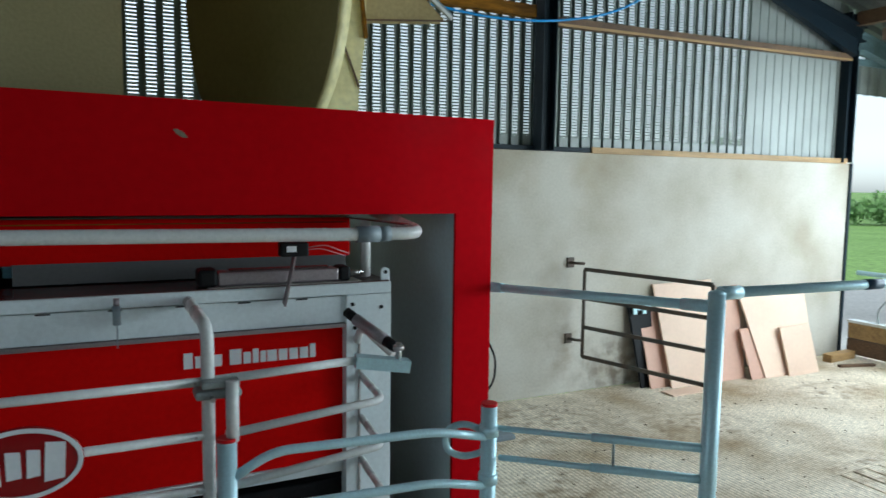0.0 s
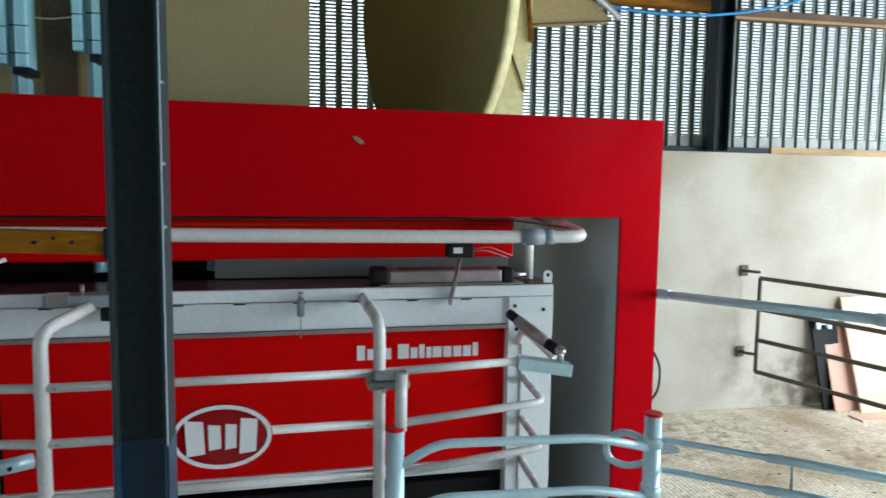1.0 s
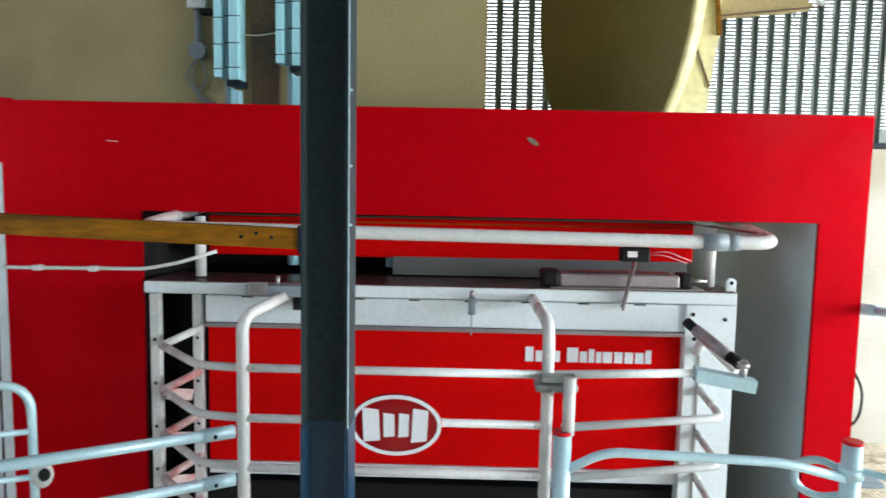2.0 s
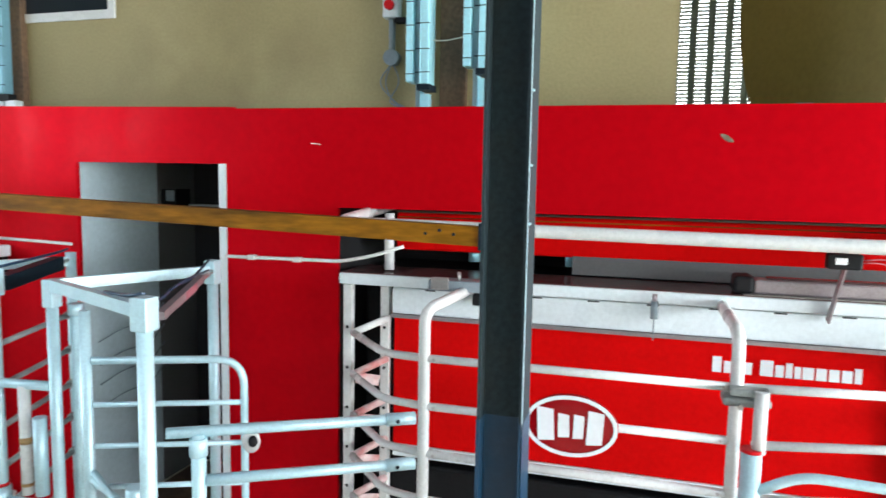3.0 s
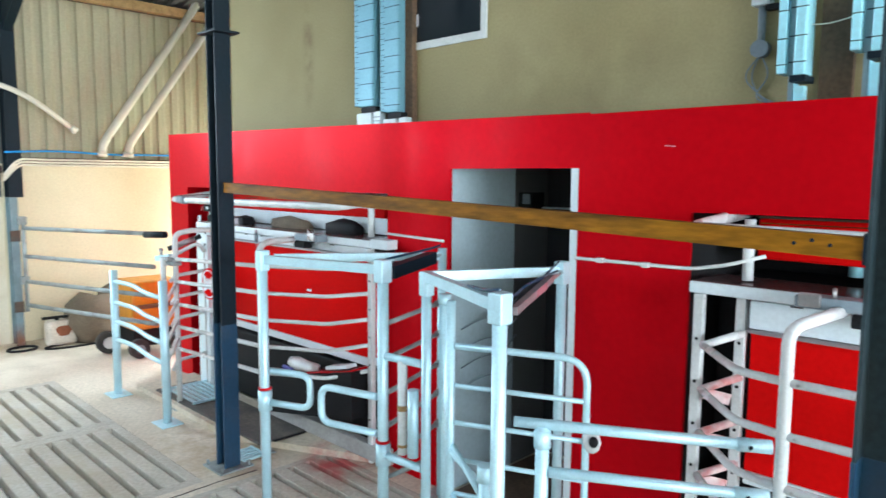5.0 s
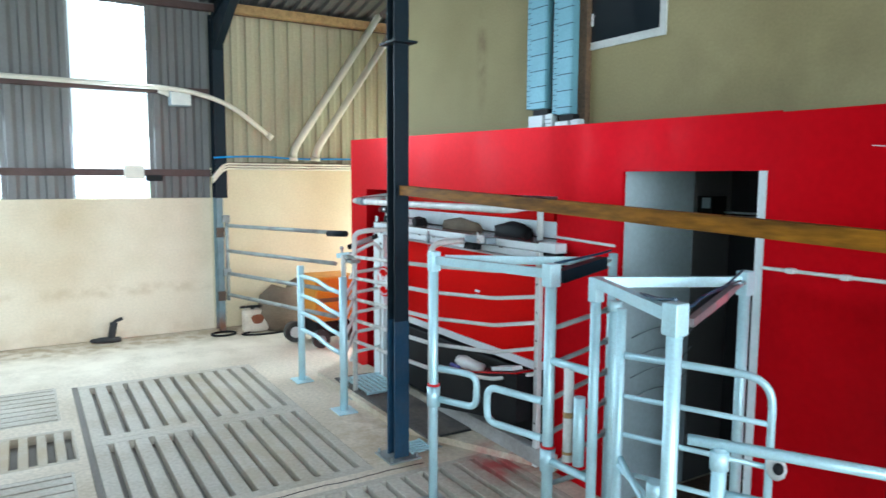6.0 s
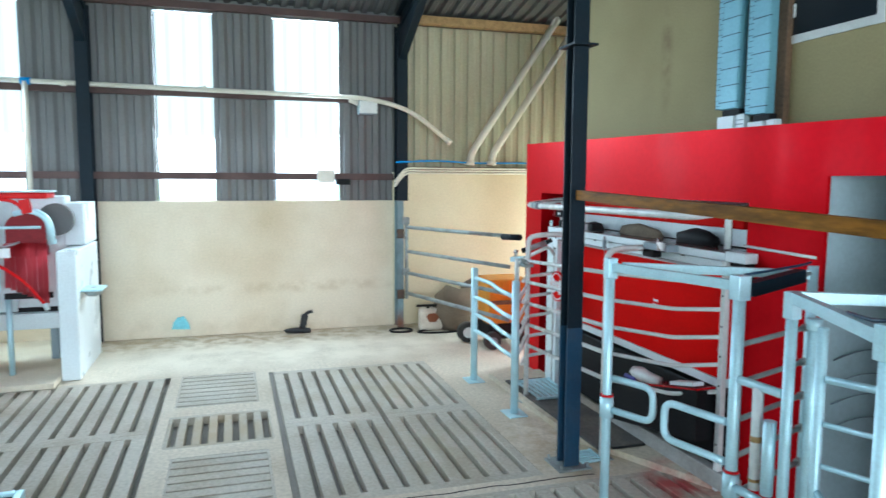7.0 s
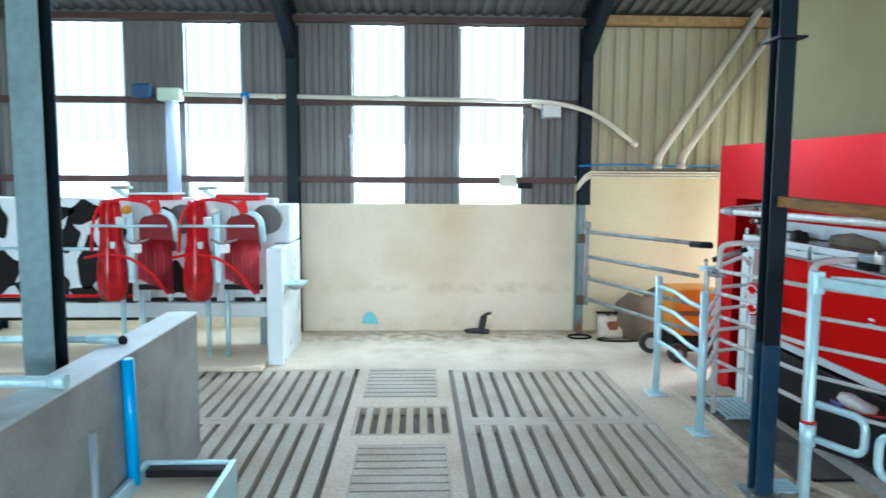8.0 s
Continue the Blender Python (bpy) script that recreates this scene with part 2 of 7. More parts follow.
CONC_WALL = mat("pale_concrete_panel", (0.52, 0.49, 0.42), 0.8, stain=(0.31, 0.26, 0.175), amount=0.75, scale=1.1, grain=40, grain_amount=0.06, bump=0.08, detail=8)
CONC_CREAM = mat("cream_washed_concrete", (0.80, 0.70, 0.54), 0.78, stain=(0.58, 0.44, 0.26), amount=0.7, scale=0.8, grain=40, grain_amount=0.06, bump=0.08, detail=8)
CONC_YELLOW = mat("yellow_washed_concrete", (0.74, 0.66, 0.46), 0.78, stain=(0.60, 0.49, 0.30), amount=0.6, scale=0.9, grain=40, grain_amount=0.06, bump=0.08, detail=8)
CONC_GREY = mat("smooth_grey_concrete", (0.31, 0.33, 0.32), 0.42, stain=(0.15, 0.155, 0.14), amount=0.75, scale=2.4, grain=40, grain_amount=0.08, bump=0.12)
RENDER = mat("buff_rendered_wall", (0.37, 0.31, 0.155), 0.85, stain=(0.22, 0.17, 0.075), amount=0.6, scale=0.6, grain=60, grain_amount=0.07, bump=0.2)
CLAD = mat("grey_coated_cladding", (0.165, 0.16, 0.155), 0.5, 0.0, stain=(0.12, 0.112, 0.105), amount=0.5, scale=1.2, grain=40, grain_amount=0.07, bump=0.04)
CLAD_BUFF = mat("buff_fibre_cladding", (0.45, 0.42, 0.29), 0.7, stain=(0.35, 0.315, 0.20), amount=0.5, scale=1.0, grain=40, grain_amount=0.08, bump=0.1)
# darker than CLAD_LIGHT to put the grooves' shade into the colour
CLAD_RIB = mat("shaded_green_grey_sheet", (0.20, 0.24, 0.215), 0.6, 0.0, amount=0.4, scale=2, grain=60, grain_amount=0.1, bump=0.05)
CLAD_LIGHT = mat("galvanised_louvre_sheet", (0.29, 0.31, 0.285), 0.5, 0.1, amount=0.4, scale=2, grain=60, grain_amount=0.08, bump=0.05)
ROOF = mat("grey_fibre_cement_roof", (0.115, 0.115, 0.115), 0.8, stain=(0.10, 0.10, 0.10), amount=0.5, scale=0.8, grain=30, grain_amount=0.12, bump=0.2)
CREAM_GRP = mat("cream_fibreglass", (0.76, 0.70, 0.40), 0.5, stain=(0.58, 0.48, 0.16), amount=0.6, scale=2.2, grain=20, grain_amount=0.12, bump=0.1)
# shaded copy of the cream: the hopper's unlit end is painted olive
SHADED_GRP = mat("shaded_cream_fibreglass", (0.26, 0.205, 0.07), 0.6, stain=(0.20, 0.165, 0.045), amount=0.5, scale=1.5, grain=30, grain_amount=0.08, bump=0.06)
PARTITION = mat("blue_grey_partition_board", (0.44, 0.53, 0.56), 0.5, stain=(0.32, 0.38, 0.40), amount=0.5, scale=1.3, grain=40, grain_amount=0.06, bump=0.05)
CREAM_PIPE = mat("cream_plastic_pipe", (0.72, 0.67, 0.56), 0.4, stain=(0.5, 0.44, 0.34), amount=0.3, scale=5, grain=50, grain_amount=0.05, bump=0.03)
BLUE = mat("blue_plastic_pipe", (0.012, 0.25, 0.62), 0.4, grain_amount=0.08, bump=0.03, amount=0.2)
ORANGE = mat("orange_painted_machine", (0.66, 0.26, 0.01), 0.45, stain=(0.36, 0.15, 0.03), amount=0.5, scale=4, grain=40, bump=0.08)
CAN_PLASTIC = mat("dusty_cream_plastic", (0.70, 0.63, 0.52), 0.6, stain=(0.50, 0.40, 0.29), amount=0.5, scale=7, grain=40, bump=0.1)
CAN_RUST = mat("rust_brown_stain", (0.26, 0.085, 0.035), 0.8, stain=(0.16, 0.05, 0.02), amount=0.6, scale=20, grain=40, bump=0.1)
LINING = mat("pale_grey_lining_board", (0.58, 0.67, 0.70), 0.5, stain=(0.47, 0.52, 0.54), amount=0.5, scale=1.3, grain=40, grain_amount=0.06, bump=0.05)
# near-black base colour stands in for the rooms' lack of light
DARK_ROOM = mat("unlit_room_shade", (0.010, 0.010, 0.011), 0.8, bump=0.1)
SACK = mat("grey_brown_sacking", (0.19, 0.145, 0.10), 0.9, stain=(0.12, 0.10, 0.07), amount=0.6, scale=6, grain=80, grain_amount=0.25, bump=0.5)
GRASS = mat("pasture_grass", (0.27, 0.43, 0.10), 0.9, stain=(0.20, 0.34, 0.07), amount=0.8, scale=0.3, grain=6, grain_amount=0.3, bump=0.4)
# paled so that the leaf colour carries the distant haze
LEAF = mat("hazy_hedge_leaf", (0.28, 0.45, 0.15), 0.7, stain=(0.19, 0.34, 0.10), amount=0.8, scale=1.2, grain=9, grain_amount=0.3, bump=0.1)
YARD = mat("outdoor_concrete_yard", (0.50, 0.48, 0.44), 0.85, amount=0.5, scale=0.4, grain=18, grain_amount=0.15, bump=0.3)
COPPER = mat("pink_wire", (0.6, 0.22, 0.26), 0.4, bump=0.0)


def clear_sheet(name, tint, clear):
    """Translucent corrugated sheet: some light passes straight, the rest is spread."""
    m = bpy.data.materials.new(name)
    m.use_nodes = True
    n, l = m.node_tree.nodes, m.node_tree.links
    n.remove(n["Principled BSDF"])
    out = n["Material Output"]
    a, d, g = n.new("ShaderNodeBsdfTransparent"), n.new("ShaderNodeBsdfTranslucent"), n.new("ShaderNodeMixShader")
    d.inputs[0].default_value = a.inputs[0].default_value = (*tint, 1)
    g.inputs[0].default_value = 1 - clear
    l.new(a.outputs[0], g.inputs[1])
    l.new(d.outputs[0], g.inputs[2])
    l.new(g.outputs[0], out.inputs[0])
    return m


CLEAR = clear_sheet("white_translucent_sheet", (0.43, 0.455, 0.515), 0.03)
PINK_STRIP = clear_sheet("red_plastic_strip_curtain", (0.92, 0.34, 0.38), 0.55)
GLASS = bpy.data.materials.new("window_glass")
GLASS.use_nodes = True
GLASS.node_tree.nodes["Principled BSDF"].inputs["Base Color"].default_value = (0.02, 0.025, 0.03, 1)
GLASS.node_tree.nodes["Principled BSDF"].inputs["Roughness"].default_value = 0.06
RED_PANEL.node_tree.nodes["Principled BSDF"].inputs["Specular IOR Level"].default_value = 0.02
for m, gloss in ((OCHRE, 0.1), (COLUMN, 0.14), (COLUMN_WORN, 0.2), (BLACK, 0.2), (PLATE_DARK, 0.3)):
    m.node_tree.nodes["Principled BSDF"].inputs["Specular IOR Level"].default_value = gloss
for m in (RED_DULL,):
    m.node_tree.nodes["Principled BSDF"].inputs["Specular IOR Level"].default_value = 0.2

# stains and other ragged patches with a place of their own
add_stain_or_light(CONC_WALL, (3.95, 5.65, 0.45), (0.5, 0.3, 0.65), (0.24, 0.17, 0.10), 0.55, 6, (0.4, 0.75))
add_stain_or_light(CONC_WALL, (3.80, 5.65, 1.15), (0.45, 0.3, 0.5), (0.28, 0.20, 0.12), 0.45, 5, (0.4, 0.75))
# near-black patch paints the shadow at the gate's lower hinge
add_stain_or_light(CONC_WALL, (4.6, 5.65, 0.2), (0.7, 0.3, 0.5), (0.12, 0.085, 0.055), 0.75, 8)
for stain_x in (2.9, 3.35, 4.1):
    add_stain_or_light(CONC_WALL, (stain_x, 5.65, 2.15), (0.3, 0.3, 0.5), (0.34, 0.26, 0.14), 0.4, 4, (0.4, 0.75))
for sx, sy, sr in ((3.2, 5.0, 1.3), (2.4, 3.8, 1.0), (5.2, 3.0, 1.2), (4.4, 4.4, 0.9), (3.4, 2.9, 0.9), (6.6, 4.6, 0.8)):
    add_stain_or_light(CONC_TINED, (sx, sy, 0), (sr, sr * 0.7, 0.5), (0.20, 0.125, 0.06), 0.75, 9, (0.46, 0.66))
add_stain_or_light(CONC_CREAM, (-9.8, -1.0, 0.0), (0.5, 7.0, 0.42), (0.46, 0.33, 0.17), 0.42, 5, (0.42, 0.8))
add_stain_or_light(CONC_CREAM, (-9.8, 0.8, 0.62), (0.5, 3.0, 0.12), (0.50, 0.37, 0.20), 0.4, 6)
# pale patch paints the strong window light on the floor
add_stain_or_light(CONC_FLOOR, (-8.7, 0.8, 0), (1.3, 4.5, 0.5), (0.80, 0.72, 0.58), 0.8, 2.5, (0.3, 0.6))
add_stain_or_light(CONC_FLOOR, (-9.5, 0.0, 0), (0.7, 6.0, 0.5), (0.34, 0.25, 0.14), 0.75, 6)
add_stain_or_light(CONC_FLOOR, (-5.0, 2.5, 0), (1.2, 0.7, 0.5), (0.42, 0.32, 0.19), 0.7, 7)
# soft red patch on the floor by the far robot
add_stain_or_light(CONC_FLOOR, (-4.12, 3.0, 0), (0.42, 0.36, 0.3), (0.42, 0.03, 0.03), 0.95, 6, (0.3, 0.6))
for stain_x in (-7.0, -5.2):
    add_stain_or_light(SLAT, (stain_x, 1.5, 0), (1.2, 0.7, 0.5), (0.40, 0.33, 0.22), 0.7, 3)
add_stain_or_light(SLAT, (-6.13, -0.1, 0), (0.7, 0.65, 0.5), (0.42, 0.32, 0.19), 0.85, 3, (0.3, 0.55))
# the same red patch where it runs over the slats
add_stain_or_light(SLAT, (-4.10, 2.95, 0), (0.45, 0.36, 0.3), (0.40, 0.03, 0.03), 0.9, 5, (0.3, 0.6))
add_stain_or_light(PALE_TOP, (-2.5, -1.8, 1.11), (1.35, 0.6, 0.5), (0.13, 0.145, 0.12), 0.95, 3, (0.2, 0.5))
add_stain_or_light(POST_WORN, (-9.6, 2.3, 0.0), (0.4, 0.4, 0.32), (0.22, 0.08, 0.03), 0.95, 9, (0.2, 0.5))
add_stain_or_light(RENDER, (-5.35, 3.6, 3.15), (0.12, 0.3, 0.6), (0.16, 0.10, 0.05), 0.6, 5)
# broad browner patch above the doorway
add_stain_or_light(RENDER, (-2.5, 3.6, 2.7), (1.4, 0.3, 0.5), (0.19, 0.14, 0.07), 0.5, 2)

# ---- mesh tools ----
def box(bm, lo, hi, bevel=0.0):
    """A box between two corners, its edges eased where bevel is given."""
    x0, y0, z0 = lo
    x1, y1, z1 = hi
    v = [bm.verts.new(p) for p in ((x0, y0, z0), (x1, y0, z0), (x1, y1, z0), (x0, y1, z0), (x0, y0, z1), (x1, y0, z1), (x1, y1, z1), (x0, y1, z1))]
    fs = [bm.faces.new([v[i] for i in q]) for q in ((3, 2, 1, 0), (4, 5, 6, 7), (0, 1, 5, 4), (1, 2, 6, 5), (2, 3, 7, 6), (3, 0, 4, 7))]
    if bevel:
        es = list({e for f in fs for e in f.edges})
        bmesh.ops.bevel(bm, geom=es, offset=bevel, segments=2, affect="EDGES", profile=0.5)
    return bm


def slab(bm, a, b, width, height, up=(0, 0, 1)):
    """A straight bar of rectangular section from a to b."""
    a, b = Vector(a), Vector(b)
    d = (b - a).normalized()
    s = d.cross(Vector(up)).normalized() * width / 2
    u = s.cross(d).normalized() * height / 2
    v = [bm.verts.new(p + i * s + j * u) for p in (a, b) for i, j in ((-1, -1), (1, -1), (1, 1), (-1, 1))]
    for q in ((3, 2, 1, 0), (4, 5, 6, 7), (0, 1, 5, 4), (1, 2, 6, 5), (2, 3, 7, 6), (3, 0, 4, 7)):
        bm.faces.new([v[i] for i in q])
    return bm


def rounded(points, radius):
    """The line through the points, its corners replaced by arcs."""
    pts = [Vector(p) for p in points]
    out = [pts[0]]
    for a, b, c in zip(pts, pts[1:], pts[2:]):
        d0, d1 = (a - b), (c - b)
        r = min(radius, d0.length * 0.48, d1.length * 0.48)
        p, q = b + d0.normalized() * r, b + d1.normalized() * r
        for i in range(7):
            s = i / 6
            out.append(p * (1 - s) ** 2 + b * (2 * s * (1 - s)) + q * s * s)
    out.append(pts[-1])
    return out


def tube(bm, points, r, bend=0.0, seg=12):
    """A round bar along the points, closed at both ends; smooth-shaded."""
    pts = rounded(points, bend) if bend and len(points) > 2 else [Vector(p) for p in points]
    t0 = (pts[1] - pts[0]).normalized()
    n = t0.orthogonal().normalized()
    rings = []
    for i, p in enumerate(pts):
        a = pts[max(i - 1, 0)]
        b = pts[min(i + 1, len(pts) - 1)]
        t = (b - a).normalized()
        n = (n - t * n.dot(t)).normalized()
        m = t.cross(n)
        rings.append([bm.verts.new(p + (n * math.cos(k * 2 * math.pi / seg) + m * math.sin(k * 2 * math.pi / seg)) * r) for k in range(seg)])
    for ra, rb in zip(rings, rings[1:]):
        for k in range(seg):
            f = bm.faces.new((ra[k], ra[(k + 1) % seg], rb[(k + 1) % seg], rb[k]))
            f.smooth = True
    bm.faces.new(rings[0][::-1])
    bm.faces.new(rings[-1])
    return bm


def prism(bm, outline, a, b):
    """An outline of points (three coordinates each, in one plane) pushed from offset a to offset b."""
    a, b = Vector(a), Vector(b)
    lo = [bm.verts.new(Vector(p) + a) for p in outline]
    hi = [bm.verts.new(Vector(p) + b) for p in outline]
    bm.faces.new(lo[::-1])
    bm.faces.new(hi)
    for i in range(len(lo)):
        j = (i + 1) % len(lo)
        bm.faces.new((lo[i], lo[j], hi[j], hi[i]))
    return bm


def ball(bm, centre, rx, ry, rz, rough=0.0, seed=0.0, sub=2):
    """A rounded lump, uneven where rough is given."""
    got = bmesh.ops.create_icosphere(bm, subdivisions=sub, radius=1.0)
    for v in got["verts"]:
        k = 1 + rough * noise.noise(v.co * 1.7 + Vector((seed, seed * 0.7, 3)))
        v.co = Vector((v.co.x * rx * k + centre[0], v.co.y * ry * k + centre[1], v.co.z * rz * k + centre[2]))
    for f in bm.faces:
        f.smooth = True
    return bm


def B(fn=None, *args, **kw):
    bm = bmesh.new()
    if fn:
        fn(bm, *args, **kw)
    return bm


def spot(ob):
    """Where an object's origin lies in the world (nothing here is turned but by its mesh)."""
    p = Vector(ob.location)
    while ob.parent:
        ob = ob.parent
        p += Vector(ob.location)
    return p


def finish(name, bm, material):
    bmesh.ops.recalc_face_normals(bm, faces=bm.faces)
    me = bpy.data.meshes.new(name)
    bm.to_mesh(me)
    bm.free()
    me.materials.append(material)
    return me


def thing(name, at, label, category, group=""):
    """An Empty at the base of a thing; its parts hang under it."""
    ob = new(name)
    ob.location = at
    ob.empty_display_size = 0.1
    return tagged(ob, label, category, group)


def part(name, bm, material, parent, label=""):
    """Links a bmesh, drawn in world metres, as one mesh under a thing or a part."""
    off = spot(parent)
    bmesh.ops.translate(bm, verts=bm.verts, vec=-off)
    ob = new(name, finish(name, bm, material))
    ob.parent = parent
    return tagged(ob, label)


def whole(name, bm, material, at, label, category, group=""):
    """A thing of one mesh, drawn in world metres, with its origin at its base."""
    bmesh.ops.translate(bm, verts=bm.verts, vec=-Vector(at))
    ob = new(name, finish(name, bm, material))
    ob.location = at
    return tagged(ob, label, category, group)


def setting(name, bm, material, label, category="wall", kind="structure"):
    ob = new(name, finish(name, bm, material))
    return tagged(ob, label, category, kind=kind)


def piece(name, mesh, parent, at):
    """One of many alike pieces: an object of its own on a shared mesh."""
    ob = new(name, mesh)
    ob.parent = parent
    ob.location = Vector(at) - spot(parent)
    return ob


def i_section(bm, x, y, z0, z1, w=0.152, d=0.157, flange=0.011, web=0.008, along="x"):
    """An upright steel I-section; the flanges face the along axis."""
    def q(u0, v0, u1, v1):
        if along == "x":
            box(bm, (x + u0, y + v0, z0), (x + u1, y + v1, z1))
        else:
            box(bm, (x + v0, y + u0, z0), (x + v1, y + u1, z1))
    h = d / 2
    q(h - flange, -w / 2, h, w / 2)
    q(-h, -w / 2, -h + flange, w / 2)
    q(-h + flange, -web / 2, h - flange, web / 2)
    return bm


def i_beam(bm, a, b, w=0.15, d=0.25):
    """A sloping or level steel I-beam from a to b."""
    a, b = Vector(a), Vector(b)
    slab(bm, a, b, 0.01, d)
    dz = Vector((0, 0, d / 2))
    slab(bm, a + dz, b + dz, w, 0.014)
    slab(bm, a - dz, b - dz, w, 0.014)
    return bm


def corrugated(bm, origin, run, up, width, height, pitch=0.2, depth=0.035, flat=0.55):
    """A ribbed sheet: from origin, ribs repeat along run and stand along up; depth points along run x up."""
    o, r, u = Vector(origin), Vector(run).normalized(), Vector(up).normalized()
    nrm = r.cross(u) * depth
    xs = []
    k = 0.0
    while k < width - 1e-6:
        for f, dd in ((0, 0), (flat * 0.5, 0), (flat * 0.5 + 0.1, 1), (flat * 0.5 + 0.1 + (0.8 - flat * 0.5) * 0.7, 1), (0.97, 0)):
            if k + f * pitch <= width:
                xs.append((k + f * pitch, dd))
        k += pitch
    xs.append((width, 0))
    lo = [bm.verts.new(o + r * x + nrm * d) for x, d in xs]
    hi = [bm.verts.new(o + r * x + nrm * d + u * height) for x, d in xs]
    for i in range(len(xs) - 1):
        bm.faces.new((lo[i], lo[i + 1], hi[i + 1], hi[i]))
    return bm

# ---- the shed: ground, floor, walls, roof, frame ----
WEST, EAST, NORTH, SOUTH, RIDGE = -9.8, 8.2, 5.65, -14.0, -0.8


def roof_z(x):
    return 4.42 + (x - WEST) * 0.222 if x < RIDGE else 4.3 + (8.3 - x) * 0.231


# slatted openings in the floor: x0, x1, y0, y1
HOLES = [(-7.75, -4.51, 0.38, 2.13), (-7.81, -4.51, -2.41, -0.615), (-4.355, -2.85, 0.56, 3.05)]
HOLES += [(-7.816, -6.764, -0.506, 0.246), (-6.515, -5.755, -0.525, 0.325), (-5.556, -4.464, -0.446, 0.276)]
HOLES += [(4.514, 5.996, 2.304, 3.296)]


def floor_sheet(bm, x0, x1, y0, y1):
    """Floor surface with the slatted openings left out, and the sides of each opening."""
    xs = sorted({x0, x1, *[v for h in HOLES for v in h[:2] if x0 < v < x1]})
    ys = sorted({y0, y1, *[v for h in HOLES for v in h[2:] if y0 < v < y1]})
    for a, b in zip(xs, xs[1:]):
        for c, d in zip(ys, ys[1:]):
            mx, my = (a + b) / 2, (c + d) / 2
            if not any(h[0] < mx < h[1] and h[2] < my < h[3] for h in HOLES):
                bm.faces.new([bm.verts.new(p) for p in ((a, c, 0), (b, c, 0), (b, d, 0), (a, d, 0))])
    return bm


setting("floor", B(floor_sheet, WEST - 0.1, 1.7, SOUTH, NORTH), CONC_FLOOR, "dusty buff concrete floor of the cattle shed", "floor")
setting("floor_east", B(floor_sheet, 1.7, 8.5, SOUTH, NORTH), CONC_TINED, "tined concrete floor strewn with dry dust", "floor")
setting("pit_floor", B(box, (-8, -2.6, -0.2), (6.2, 3.2, -0.07)), PIT, "slurry caked under the slatted floor", "floor")

# ground outside, one sheet to the horizon, with the shed's footprint left out
bm = bmesh.new()
for x0, x1, y0, y1 in ((-900, WEST - 0.1, -900, 900), (8.5, 900, -900, 900), (WEST - 0.1, 8.5, NORTH, 900), (WEST - 0.1, 8.5, -900, SOUTH)):
    bm.faces.new([bm.verts.new(p) for p in ((x0, y0, -0.06), (x1, y0, -0.06), (x1, y1, -0.06), (x0, y1, -0.06))])
setting("ground", bm, GRASS, "green pasture around the shed", "ground")
setting("yard", B(box, (8.5, -14, -0.2), (15, 12, -0.02)), YARD, "pale concrete yard beside the shed", "ground")

# west wall
setting("wall_west", B(box, (WEST - 0.15, SOUTH, 0), (WEST, 2.24, 1.80), 0.008), CONC_CREAM, "cream-washed concrete panel wall with brown splashes low down")
setting("wall_west_passage", B(box, (WEST - 0.15, 2.24, 0), (WEST - 0.002, NORTH, 2.20), 0.008), CONC_YELLOW, "cream concrete wall behind the passage gate")
# the first two are unseen, added to let in more light
WINDOWS = ((-8.62, -7.74), (-6.90, -6.12), (-4.92, -3.95), (-3.14, -2.38), (-0.87, -0.15), (0.61, 1.49))
edges = [SOUTH] + [v for w in WINDOWS for v in w] + [2.30]
bm = bmesh.new()
for a, b in zip(edges[::2], edges[1::2]):
    corrugated(bm, (WEST - 0.07, a, 1.78), (0, 1, 0), (0, 0, 1), b - a, 2.60, 0.2, 0.03)
for a, b in WINDOWS:
    corrugated(bm, (WEST - 0.07, a, 4.22), (0, 1, 0), (0, 0, 1), b - a, 0.16, 0.2, 0.03)
setting("cladding_west", bm, CLAD, "grey ribbed cladding sheets on the side wall")
bm = B(corrugated, (WEST - 0.07, 2.30, 2.18), (0, 1, 0), (0, 0, 1), 3.3, 2.2, 0.2, 0.03)
setting("cladding_west_passage", bm, CLAD_BUFF, "buff ribbed cladding above the passage wall")
for i, (a, b) in enumerate(WINDOWS):
    w = setting("window_%d" % (i + 1), B(box, (WEST - 0.13, a, 1.80), (WEST - 0.10, a + 0.02, 4.22)), CLAD, "tall strip window of white translucent sheet", "window")
    pane = part("pane", B(corrugated, (WEST - 0.11, a, 1.81), (0, 1, 0), (0, 0, 1), b - a, 2.41, 0.2, 0.010), CLEAR, w, "white translucent corrugated sheet")
    pane.visible_shadow = False
for z, y1 in ((2.13, 2.24), (3.19, 2.24), (4.29, NORTH)):
    tag = setting("sheeting_rail", B(box, (WEST - 0.03, SOUTH, z - 0.045), (WEST + 0.05, y1, z + 0.045), 0.004), RAIL_BROWN, "red-brown sheeting rail across the side wall", "rail")
setting("eave_closure", B(box, (WEST - 0.10, SOUTH, 4.35), (WEST - 0.035, NORTH, 4.394)), CLAD, "dark filler strip under the roof sheets", "trim")
setting("eave_timber", B(box, (WEST + 0.055, 2.46, 4.24), (WEST + 0.16, NORTH, 4.36), 0.004), TIMBER, "orange-brown timber rail under the eave", "rail")
setting("wall_cap_timber", B(box, (WEST - 0.05, 2.46, 2.205), (WEST + 0.06, NORTH, 2.28), 0.004), TIMBER_DARK, "brown timber capping the passage wall", "rail")

# north gable: concrete below, louvred sheets above
setting("wall_north", B(box, (-7.4, NORTH, 0), (EAST - 0.05, NORTH + 0.15, 2.40), 0.006), CONC_WALL, "pale concrete gable wall with faint brown stains")
